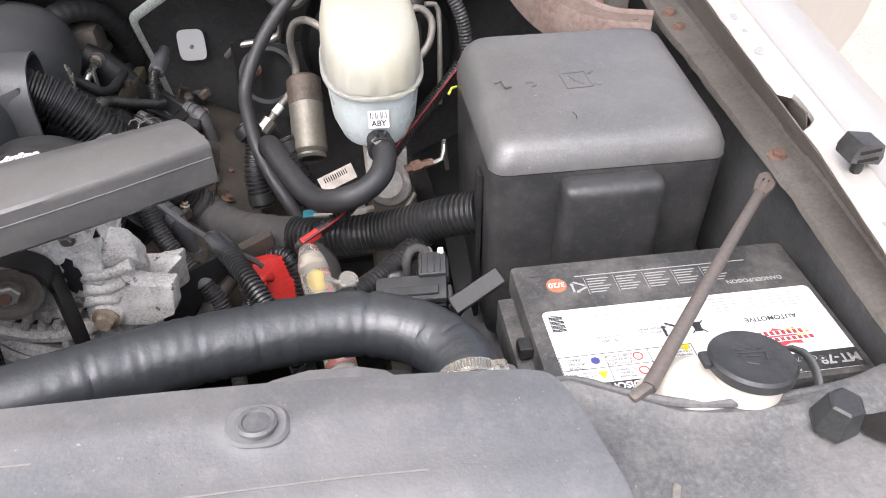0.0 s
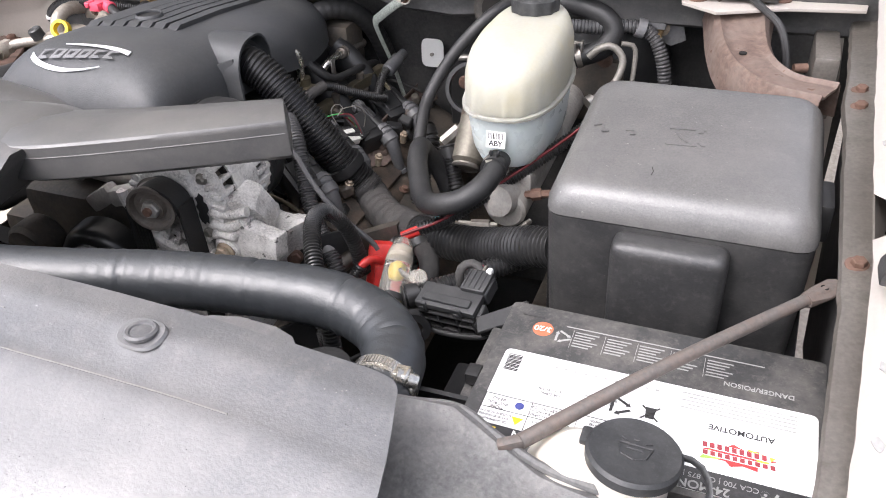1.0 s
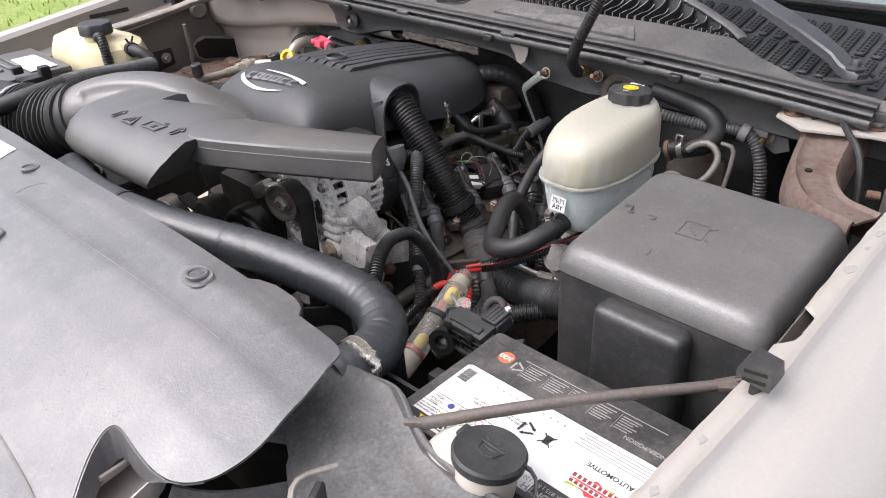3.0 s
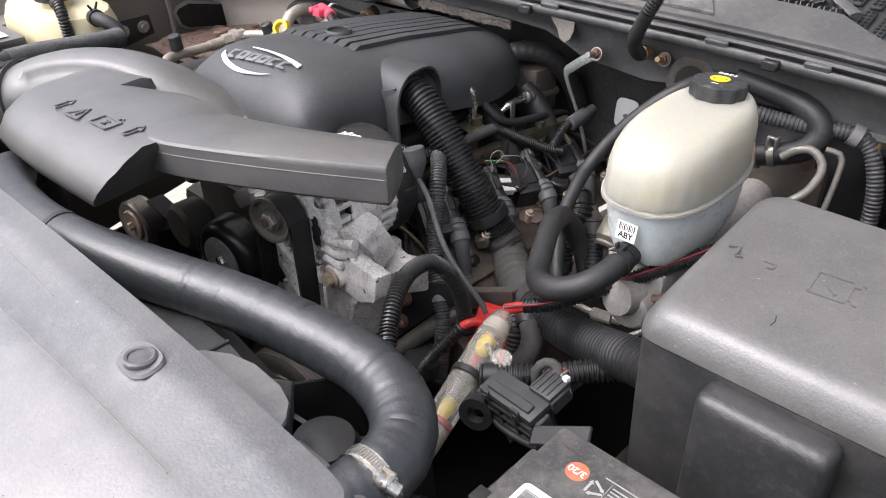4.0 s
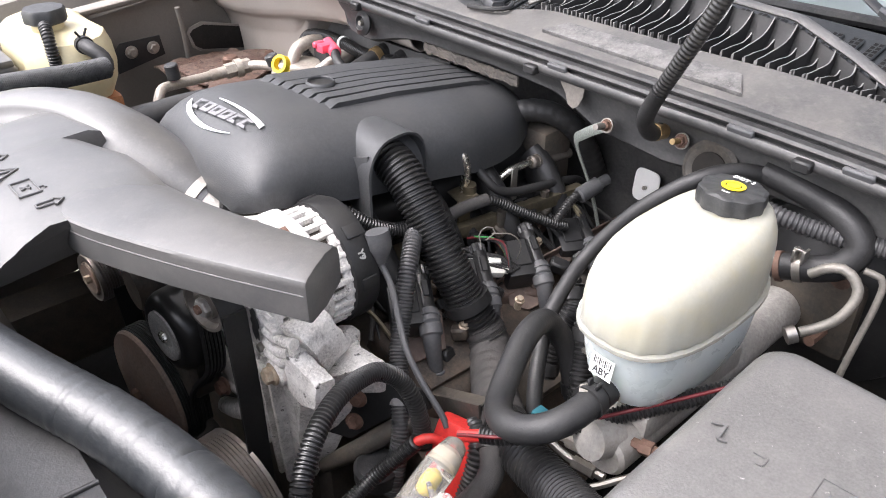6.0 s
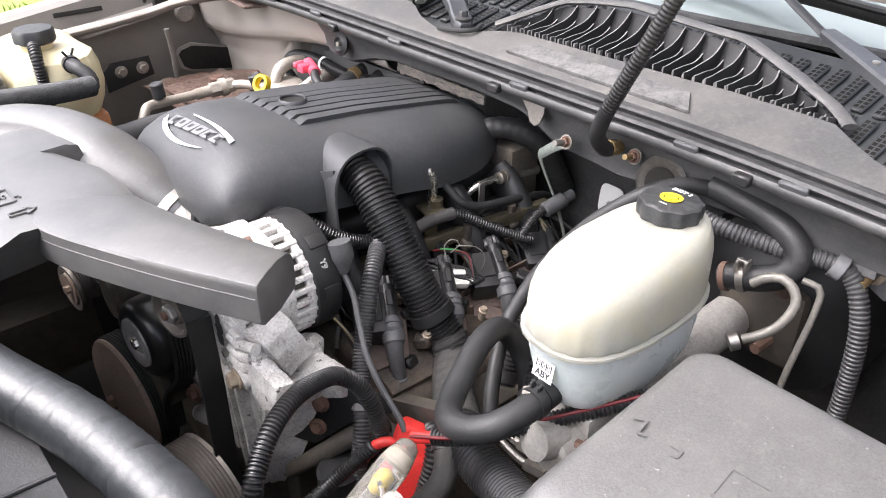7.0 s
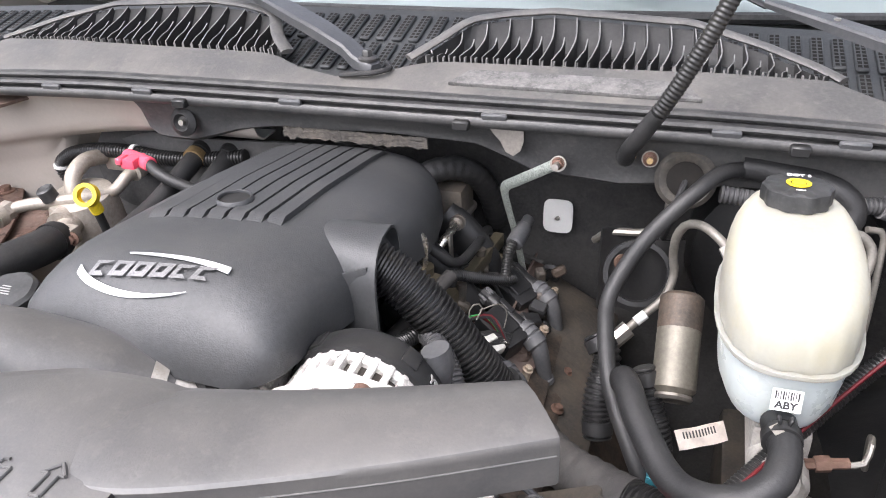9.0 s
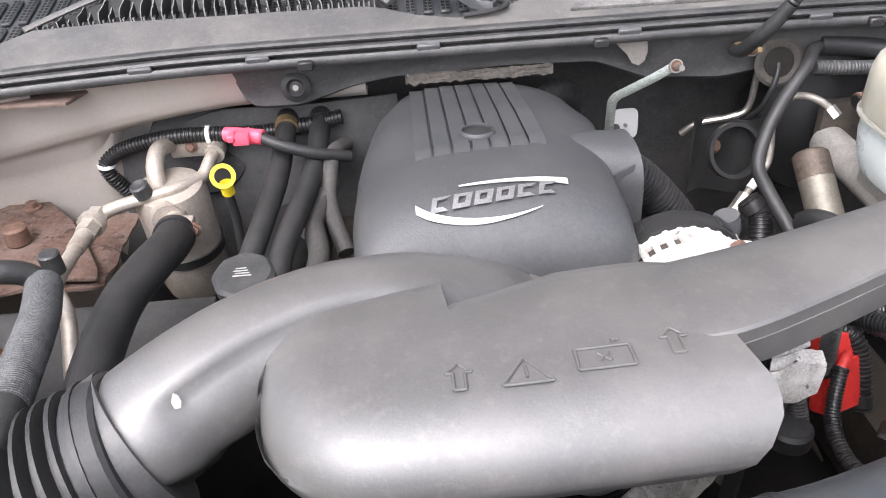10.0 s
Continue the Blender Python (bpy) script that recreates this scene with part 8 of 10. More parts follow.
def coil_wiring():
    root = thing("coil_harness", (-0.26, 0.95, 0.95), "tangled injector wiring with a white plug", "harness")
    wm = pose(-0.246, 0.908, 0.961, -12, 22, -30) @ Matrix.Scale(0.85, 4)
    w = rbox((0, 0, 0), (0.03, 0.034, 0.013), 0.002)
    w = merge(w, rbox((0, 0.02, 0.001), (0.022, 0.012, 0.01), 0.002, 1), rbox((-0.006, 0.004, 0.008), (0.01, 0.02, 0.004), 0.001, 1))
    w.transform(wm)
    plug = part("white_plug", w, M_WHITEPL, root, "ribbed white plug")
    for k in range(4):
        t = rbox((-0.011 + 0.0072 * k, -0.028, -0.001), (0.0056, 0.03, 0.009), 0.001, 1)
        t.transform(wm)
        part("plug_socket", t, M_WHITEPL, plug)
    part("pale_loop", tube([(-0.262, 0.905, 0.985), (-0.27, 0.908, 1.0), (-0.266, 0.918, 1.008), (-0.258, 0.925, 1.002), (-0.262, 0.912, 0.992)], 0.0009, 8), M_PALEWIRE, root)
    part("pale_loop", tube([(-0.26, 0.92, 1.0), (-0.243, 0.94, 0.998), (-0.236, 0.95, 0.98), (-0.24, 0.945, 0.955)], 0.0008, 8), M_PALEWIRE, root)
    rnd = random.Random(11)
    for k, mt in enumerate((M_REDWIRE, M_REDWIRE, M_GREEN, M_RUBBER, M_RUBBER, M_REDWIRE, M_RUBBER)):
        a = Vector((-0.29 + 0.004 * k, 0.905 + 0.003 * k, 0.985 + 0.002 * (k % 3)))
        b = wm @ Vector((-0.01 + 0.0035 * k, 0.028, 0.002))
        part("thin_wire", tube([a, a.lerp(b, 0.4) + Vector((0.004, 0.008, 0.012)), a.lerp(b, 0.8) + Vector((0, 0.004, 0.01)), b], 0.0013, 7), mt, root)
    for k in range(3):
        a = wm @ Vector((-0.008 + 0.007 * k, -0.04, -0.002))
        part("thin_wire", tube([a, a + Vector((0.008, -0.008, -0.006)), a + Vector((0.016, 0.004, -0.022)), a + Vector((0.014, 0.02, -0.045))], 0.0015, 7), (M_REDWIRE, M_PINKTAG, M_RUBBER)[k], root)
    for k in range(5):
        part("black_wire", tube([(-0.32 + 0.002 * k, 0.855 + 0.006 * k, 0.975 + 0.003 * k), (-0.285, 0.875 + 0.006 * k, 0.972 + 0.004 * (k % 2)), (-0.25, 0.9 + 0.006 * k, 0.968), (-0.228, 0.925 + 0.004 * k, 0.955)], 0.0026, 8), M_RUBBER if k % 2 else M_LOOM, root)
    for k in range(54):
        y = 0.74 + 0.0078 * k
        a = Vector((-0.315 + rnd.uniform(-0.012, 0.012), y, 0.955 + rnd.uniform(-0.01, 0.012)))
        b = Vector((-0.262 + rnd.uniform(-0.03, 0.03), y + rnd.uniform(-0.03, 0.05), 0.925 + rnd.uniform(-0.012, 0.012)))
        part("thin_wire", tube([a, a.lerp(b, 0.5) + Vector((0, rnd.uniform(-0.015, 0.015), rnd.uniform(0.0, 0.02))), b], rnd.uniform(0.0012, 0.0044), 7), rnd.choice([M_RUBBER, M_RUBBER, M_LOOM, M_TAPE, M_BLACK, M_BRONZE]), root)
    for k in range(46):
        p = Vector((-0.265 + rnd.uniform(-0.05, 0.06), 0.75 + 0.0088 * k, 0.915 + rnd.uniform(-0.01, 0.014)))
        part("fitting", rbox(p, (rnd.uniform(0.012, 0.028), rnd.uniform(0.01, 0.024), rnd.uniform(0.012, 0.024)), 0.003, 1, (rnd.uniform(-30, 30), rnd.uniform(-30, 30), rnd.uniform(0, 90))), rnd.choice([M_IRON, M_RUST, M_VALVE, M_BLACK]), root)


def alternator():
    root = thing("alternator", (-0.31, 0.65, 1.03), "white-corroded alternator with open cooling slots", "alternator")
    ax, az = -0.304, 1.033
    m = along((ax, 0.59, az), (ax, 0.9, az))
    part("housing", lathe([(0.06, 0.036), (0.0665, 0.037), (0.0675, 0.042), (0.068, 0.06), (0.0672, 0.08), (0.06, 0.082)], 40, m), M_ALU, root, "corroded front casting")
    part("front_plate", lathe([(0.0252, -0.002), (0.044, -0.001), (0.05, 0.003), (0.052, 0.009), (0.045, 0.011)], 40, m), M_ALU, root)
    part("core", lathe([(0.02, 0.012), (0.056, 0.014), (0.057, 0.05)], 36, m), M_IRON, root)
    # Dark disc before the housing gives the slots their shade by colour.
    part("slot_shade", lathe([(0.03, 0.0335), (0.0655, 0.0335), (0.0655, 0.0355), (0.03, 0.0355)], 40, m), M_DARK, root, "dark disc that puts shade inside the cooling slots")
    for k in range(9):
        a = math.radians(196 + 11 * k)
        part("tooth", rbox((ax + 0.079 * math.cos(a), 0.606, az + 0.079 * math.sin(a)), (0.011, 0.014, 0.0085), 0.0025, 2, (0, -math.degrees(a), 0)), M_ALU, root)
    part("lower_band", tube([(ax + 0.09 * math.cos(math.radians(q)), 0.604, az + 0.09 * math.sin(math.radians(q))) for q in range(186, 312, 9)], 0.0085, 10, squash=(1.0, 1.2)), M_ALU, root, "corroded arched band")
    part("paint_patch", slab([(-0.006, -0.02), (-0.002, -0.0235), (0.001, -0.019), (0.004, -0.021), (0.006, -0.012), (0.0045, -0.007), (0.0085, -0.002), (0.0075, 0.006), (0.004, 0.009), (0.005, 0.016), (0.0, 0.02), (-0.003, 0.015), (-0.007, 0.013), (-0.005, 0.006), (-0.0085, 0.001), (-0.006, -0.006), (-0.0085, -0.012)], 0, 0.0008, 0, m=Matrix.Translation((ax + 0.042, 0.5892, az - 0.004)) @ pose(0, 0, 0, 90, 0, 0)), M_BLACK, root, "patch of dark paint")
    for k in range(26):
        a = 2 * math.pi * (k + 0.5) / 26
        r_ = 0.058
        part("tooth", rbox((ax + r_ * math.cos(a), 0.611, az + r_ * math.sin(a)), (0.019, 0.034, 0.0066), 0.0028, 2, (0, -math.degrees(a), 0)), M_ALU, root)
    part("outer_ring", lathe([(0.0635, 0.008), (0.0672, 0.01), (0.0672, 0.018), (0.0635, 0.02)], 40, m), M_ALU, root)
    part("stator", lathe([(0.060, 0.05), (0.0613, 0.056), (0.0613, 0.1), (0.0588, 0.104)], 40, m), M_IRON, root)
    part("rear_housing", lathe([(0.066, 0.096), (0.0675, 0.098), (0.0675, 0.105), (0.06, 0.108)], 40, m), M_ALU, root)
    part("rear_cover", lathe([(0.0665, 0.104), (0.0715, 0.106), (0.0722, 0.11), (0.0722, 0.13), (0.068, 0.138), (0.0252, 0.142)], 44, m), M_BLACK, root, "black rear cover")
    for a in (0.05, 0.9, 2.2):
        part("cover_step", rbox((ax + 0.071 * math.cos(a), 0.712, az + 0.071 * math.sin(a)), (0.006, 0.02, 0.016), 0.002, 2, (0, -math.degrees(a), 0)), M_BLACK, root)
    part("cover_mark", text("Y9", 0.0095, Matrix.Translation((ax + 0.0732 * math.cos(0.52), 0.7095, az + 0.0732 * math.sin(0.52))) @ pose(0, 0, 0, 0, 60, 0), 0.0005, 0.0004), M_PRINT, root)
    part("cover_dot", rod((ax + 0.0718, 0.709, az + 0.0086), (ax + 0.0728, 0.709, az + 0.0087), 0.0026, n=14), M_PRINT, root)
    for k in range(30):
        a = 2 * math.pi * k / 30
        c = Vector((ax + 0.0645 * math.cos(a), 0.683, az + 0.0645 * math.sin(a)))
        part("fin", rbox(c, (0.0085, 0.03, 0.0066), 0.0022, 2, (0, -math.degrees(a), 0)), M_ALU, root)
    pm = along((ax - 0.003, 0.556, az + 0.006), (ax - 0.083, 0.9, az + 0.006)) @ Matrix.Scale(0.88, 4)
    part("pulley", lathe([(0.010, 0.008), (0.0125, 0.002), (0.016, 0.001), (0.018, 0.008), (0.0255, 0.007), (0.029, -0.001), (0.033, -0.001), (0.0335, 0.003), (0.030, 0.006), (0.0302, 0.024), (0.033, 0.027), (0.02, 0.03)], 40, pm), M_PULLEY, root, "worn steel pulley")
    part("pulley_nut", lathe([(0.0105, -0.005), (0.0125, -0.003), (0.0128, 0.01)], 6, pm), M_HUB, root, "worn steel nut")
    part("shaft", rod((ax - 0.003, 0.548, az + 0.006), (ax - 0.004, 0.566, az + 0.006), 0.0052, n=14), M_RUSTBOLT, root)
    for a in (0.6, 2.2, 4.0, 5.4):
        p = Vector((ax + 0.056 * math.cos(a), 0.596, az + 0.056 * math.sin(a)))
        part("through_bolt", bolt(p, (0, -1, 0), 0.005), M_STEEL, root)
    part("lug", merge(rbox((ax + 0.062, 0.622, az - 0.03), (0.05, 0.04, 0.03), 0.006, 2, (0, 20, 0))), M_ALU, root)
    part("lug", merge(rbox((ax + 0.02, 0.632, az + 0.064), (0.075, 0.06, 0.024), 0.009, 2, (0, 10, 0)), rbox((ax - 0.03, 0.62, az + 0.058), (0.05, 0.05, 0.024), 0.009, 2, (0, -26, 0))), M_ALU, root)
    part("lug_bolt", rod((ax + 0.03, 0.6, az + 0.07), (ax + 0.03, 0.645, az + 0.074), 0.008, n=12), M_RUSTBOLT, root)
    part("plug", tube([(-0.247, 0.735, 1.085), (-0.243, 0.735, 1.07), (-0.24, 0.733, 1.05)], [0.0135, 0.0135, 0.007], 12), M_BOOT, root, "grey cable boot")
    part("cable", tube([(-0.243, 0.732, 1.054), (-0.222, 0.732, 1.029), (-0.2, 0.724, 1.0), (-0.175, 0.714, 0.978), (-0.148, 0.712, 0.953), (-0.117, 0.713, 0.927), (-0.108, 0.712, 0.916)], 0.0036, 8), M_BOOT, root, "thin grey cable")


def casting(front, back, rough=0.0019, cuts=5):
    """A rough-cast block between two outlines with the same number of corners."""
    bm = loft([front, back])
    bmesh.ops.bevel(bm, geom=list(bm.edges), offset=0.0035, segments=2, profile=0.6, affect="EDGES", clamp_overlap=True)
    long_edges = [e for e in bm.edges if e.calc_length() > 0.014]
    bmesh.ops.subdivide_edges(bm, edges=long_edges, cuts=cuts, use_grid_fill=True)
    bmesh.ops.triangulate(bm, faces=[f for f in bm.faces if len(f.verts) > 4])
    for v in bm.verts:
        v.co += noise.noise_vector(v.co * 95.0) * rough + noise.noise_vector(v.co * 31.0) * rough
    return bm


def alternator_bracket():
    root = thing("accessory_bracket", (-0.25, 0.6, 0.9), "pale corroded aluminium accessory bracket with rusty bolts", "bracket")

    def cast(name, front, dx, dy, dz, label="", shrink=1.0):
        mid = sum((Vector(p) for p in front), Vector()) / len(front)
        back = [mid + (Vector(p) - mid) * shrink + Vector((dx, dy, dz)) for p in front]
        part(name, casting(front, back), M_ALU, root, label, smooth=32)
    # ear with the big bolt, its stepped right corner hanging lower
    cast("ear", [(-0.27, 0.6, 0.95), (-0.266, 0.598, 0.975), (-0.25, 0.597, 0.992), (-0.222, 0.598, 1.003), (-0.198, 0.603, 0.992), (-0.183, 0.606, 0.988), (-0.186, 0.604, 0.955), (-0.214, 0.6, 0.944)], 0.006, 0.02, 0.002, "corroded ear plate")
    # wall falling from the ear to a narrow foot, seen from the side
    cast("side_wall", [(-0.214, 0.62, 0.962), (-0.182, 0.672, 0.975), (-0.219, 0.668, 0.903), (-0.227, 0.662, 0.85), (-0.284, 0.645, 0.737), (-0.3, 0.63, 0.737), (-0.268, 0.618, 0.815), (-0.242, 0.612, 0.917)], -0.05, 0.02, -0.004, "sloping corroded side wall")
    cast("front_web", [(-0.303, 0.607, 0.945), (-0.262, 0.606, 0.945), (-0.246, 0.613, 0.915), (-0.272, 0.622, 0.81), (-0.296, 0.63, 0.73), (-0.335, 0.625, 0.73), (-0.322, 0.615, 0.85)], 0, 0.03, 0)
    for x0, x1 in ((-0.297, -0.322), (-0.272, -0.303)):
        part("rib", casting([(x0 - 0.004, 0.596, 0.94), (x0 + 0.004, 0.596, 0.94), (x1 + 0.004, 0.612, 0.735), (x1 - 0.004, 0.612, 0.735)], [(x0 - 0.005, 0.62, 0.94), (x0 + 0.005, 0.62, 0.94), (x1 + 0.005, 0.635, 0.735), (x1 - 0.005, 0.635, 0.735)], 0.0006), M_ALU, root, smooth=32)
    # wedge under the alternator, the hump behind it and the shoulder that slopes away
    cast("wedge", [(-0.242, 0.602, 1.032), (-0.226, 0.606, 1.034), (-0.21, 0.614, 1.024), (-0.203, 0.62, 1.004), (-0.206, 0.634, 0.974), (-0.224, 0.628, 0.97), (-0.244, 0.612, 0.985), (-0.256, 0.604, 1.01)], -0.012, 0.04, 0.006, "wedge-shaped corroded gusset")
    cast("hump", [(-0.262, 0.655, 0.962), (-0.252, 0.663, 0.978), (-0.236, 0.672, 0.982), (-0.226, 0.676, 0.975), (-0.226, 0.674, 0.945), (-0.25, 0.66, 0.94)], -0.01, 0.024, 0, shrink=0.9)
    cast("shoulder", [(-0.236, 0.645, 0.962), (-0.214, 0.655, 0.966), (-0.18, 0.678, 0.977), (-0.182, 0.69, 0.972), (-0.224, 0.69, 0.965), (-0.25, 0.68, 0.958)], -0.006, 0.006, -0.05, "sloping corroded shoulder")
    # eaten fingers over the ear
    for z, x1 in ((1.018, -0.212), (1.0, -0.224), (0.986, -0.232)):
        part("finger", tube([(-0.272, 0.603, z - 0.006), (-0.255, 0.598, z + 0.003), (-0.238, 0.599, z - 0.001), (x1, 0.604, z + 0.005)], [0.0055, 0.007, 0.0055, 0.0065], 10), M_ALU, root)
    part("boss", rod((-0.249, 0.608, 0.967), (-0.249, 0.594, 0.966), 0.0165, n=22, bev=0.002), M_ALU, root)
    part("bolt", bolt((-0.249, 0.594, 0.966), (-0.05, -1, 0.1), 0.0095, 1.35), M_PALEBOLT, root, "large weathered bolt head")
    part("side_plate", slab([(-0.06, 0.03), (-0.01, 0.045), (0.06, 0.052), (0.066, 0.03), (0.02, 0.006), (-0.03, -0.04), (-0.06, -0.04)], 0, 0.005, 0.0015, m=Matrix.Translation((-0.196, 0.684, 0.887)) @ pose(0, 0, 0, 90, 0, 28) @ pose(0, 0, 0, -10, 0, 0)), M_BLACK, root, "dark bolted side plate")
    for p in ((-0.207, 0.668, 0.914), (-0.212, 0.664, 0.878)):
        part("bolt", bolt(p, (0.55, -0.8, 0.2), 0.0072, 1.5), M_RUSTBOLT, root, "rusty bolt")
    part("lower_arm", tube([(-0.25, 0.64, 0.79), (-0.204, 0.655, 0.842), (-0.17, 0.69, 0.88), (-0.15, 0.72, 0.895)], [0.009, 0.011, 0.012, 0.012], 10), M_IRON, root, "dark cast arm")
    # struts that fan out behind the belt
    part("strut", tube([(-0.4, 0.607, 0.955), (-0.36, 0.603, 0.925), (-0.325, 0.603, 0.9)], [0.006, 0.0075, 0.01], 8), M_ALU, root)
    part("strut", tube([(-0.372, 0.607, 0.962), (-0.345, 0.603, 0.935), (-0.31, 0.605, 0.91)], [0.006, 0.008, 0.011], 8), M_ALU, root)
    part("strut", tube([(-0.5, 0.615, 0.79), (-0.43, 0.61, 0.83), (-0.345, 0.606, 0.868)], [0.011, 0.013, 0.016], 10), M_ALU, root)
    part("strut", tube([(-0.46, 0.612, 0.872), (-0.41, 0.608, 0.865), (-0.345, 0.606, 0.87)], [0.009, 0.012, 0.013], 10), M_ALU2, root)
    part("strut", tube([(-0.47, 0.615, 0.745), (-0.41, 0.61, 0.785), (-0.345, 0.606, 0.835)], [0.012, 0.014, 0.016], 10), M_ALU, root)
    cast("hub", [(-0.375, 0.6, 0.9), (-0.325, 0.598, 0.915), (-0.3, 0.598, 0.895), (-0.315, 0.604, 0.8), (-0.35, 0.606, 0.79), (-0.372, 0.603, 0.83)], 0, 0.035, 0)
    part("bolt", bolt((-0.392, 0.592, 0.85), (0.1, -1, 0.1), 0.0095, 1.3), M_RUSTBOLT, root, "rusty bolt")
    part("oil_cap", lathe([(0.012, 0), (0.026, 0.002), (0.026, 0.02), (0.022, 0.025), (0.004, 0.026)], 24, Matrix.Translation((-0.168, 0.66, 0.825))), M_RUBBER, root)
    for k, (x, z) in enumerate(((-0.335, 0.992), (-0.36, 1.0), (-0.4, 1.01), (-0.44, 1.0))):
        part("arm_web", rbox((x, 0.612, z), (0.05, 0.02, 0.024), 0.006, 2, (0, 10 - 14 * k, 0)), M_ALU2, root)


def pulley(c, r, depth, material, label, kind="ribbed"):
    root = thing("pulley", c, label, "pulley", "belt pulleys")
    m = along((c[0], c[1] - depth / 2, c[2]), (c[0] - 0.11, c[1] + 1, c[2]))
    if kind == "idler":
        part("wheel", lathe([(r * 0.62, 0.006), (r * 0.66, 0.0), (r * 0.72, -0.001), (r * 0.84, 0.001), (r * 0.93, 0.005), (r * 0.985, 0.012), (r, 0.02), (r, depth), (r * 0.8, depth + 0.002)], 48, m), M_DRUM, root, "smooth black drum")
        part("face", lathe([(r * 0.16, 0.0), (r * 0.3, 0.001), (r * 0.34, -0.001), (r * 0.58, -0.0025), (r * 0.62, -0.0015), (r * 0.63, 0.006)], 40, m), M_FACE, root, "scratched steel face")
        part("hub_bolt", lathe([(r * 0.12, -0.005), (r * 0.145, -0.003), (r * 0.15, 0.002)], 6, m), M_BRIGHT, root)
        return root
    if kind == "cone":
        part("wheel", lathe([(r * 0.2, -0.012), (r * 0.5, -0.010), (r * 0.62, -0.006), (r * 0.9, 0.0), (r * 0.97, 0.001), (r, 0.004), (r, 0.007)], 52, m), M_RUSTDISC, root, "rust-brown pressed steel disc")
        prof = []
        for q in range(7):
            z = 0.007 + (depth - 0.008) * q / 7
            prof += [(r + 0.002, z), (r + 0.002, z + 0.0022), (r - 0.0006, z + 0.0034)]
        part("groove", lathe(prof, 52, m), M_BELT, root, "ribbed belt track")
        part("hub_bolt", lathe([(r * 0.10, -0.02), (r * 0.12, -0.018), (r * 0.12, -0.004)], 6, m), M_RUSTBOLT, root)
        return root
    prof = [(r * 0.25, 0.004), (r * 0.62, 0.003), (r * 0.7, 0.0), (r * 0.93, -0.001), (r, 0.003)]
    for q in range(6):
        z = 0.004 + (depth - 0.008) * q / 6
        prof += [(r, z), (r - 0.0022, z + (depth - 0.008) / 6 * 0.5)]
    prof += [(r, depth - 0.002), (r * 0.9, depth)]
    part("wheel", lathe(prof, 40, m), material, root)
    part("hub", lathe([(r * 0.2, -0.001), (r * 0.6, -0.003), (r * 0.65, -0.001), (r * 0.66, 0.006)], 36, m), M_RUSTDISC, root, "rusty steel hub")
    part("hub_bolt", lathe([(r * 0.15, -0.009), (r * 0.17, -0.007), (r * 0.17, 0.002)], 6, m), M_PALEBOLT, root)
    return root


def belt():
    root = thing("serpentine_belt", (-0.35, 0.57, 0.9), "black ribbed serpentine belt", "belt")

    def ribbon(pts, ribbed=False, w=0.026):
        ps = curve_pts([Vector(p) for p in pts], 0.006)
        secs = []
        for i, p in enumerate(ps):
            d = (ps[min(i + 1, len(ps) - 1)] - ps[max(i - 1, 0)]).normalized()
            n = Vector((d.z, 0, -d.x)).normalized()
            e = Vector((0, w / 2, 0))
            prof = [p - n * 0.002 + e, p - n * 0.002 - e]
            K = 6
            for q in range(K):
                y = -w / 2 + w * q / K
                h = 0.0024 if ribbed else 0.0019
                low = 0.0 if ribbed else 0.0019
                prof += [p + n * low + Vector((0, y, 0)), p + n * h + Vector((0, y + w / K * 0.25, 0)), p + n * h + Vector((0, y + w / K * 0.75, 0))]
            prof.append(p + n * 0.0004 + e)
            secs.append(prof)
        return loft(secs)
    part("span", ribbon([(-0.27, 0.572, 1.045), (-0.269, 0.572, 0.95), (-0.274, 0.572, 0.85), (-0.279, 0.572, 0.75)]), M_BELT, root)
    part("wrap", ribbon([(-0.335, 0.572, 1.03), (-0.328, 0.572, 1.055), (-0.303, 0.572, 1.066), (-0.278, 0.572, 1.055), (-0.27, 0.572, 1.033)]), M_BELT, root)
    part("wrap", ribbon([(-0.352, 0.576, 1.03), (-0.354, 0.576, 0.99), (-0.356, 0.576, 0.945), (-0.362, 0.576, 0.915), (-0.378, 0.576, 0.89), (-0.405, 0.572, 0.86), (-0.43, 0.57, 0.82), (-0.436, 0.57, 0.77)][::-1], True), M_BELT, root, "ribbed run round the idler")
    part("span", ribbon([(-0.63, 0.566, 0.945), (-0.56, 0.57, 0.925), (-0.5, 0.572, 0.9), (-0.455, 0.572, 0.865)]), M_BELT, root)
    part("span", ribbon([(-0.612, 0.56, 0.9), (-0.6, 0.56, 0.8), (-0.59, 0.56, 0.68)]), M_BELT, root)


def hose(name, pts, r, material, label, category="hose", ribs=None, n=14, extra=None):
    root = thing(name, pts[0], label, category)
    part("tube", tube(pts, r, n, ribs=ribs), material, root)
    for a, b in ((pts[0], pts[1]), (pts[-1], pts[-2])):
        d = (Vector(b) - Vector(a)).normalized()
        part("end_sleeve", ring_band(Vector(a) + d * 0.012, d, r, 0.014, r * 0.09), M_BLACK, root)
    return root


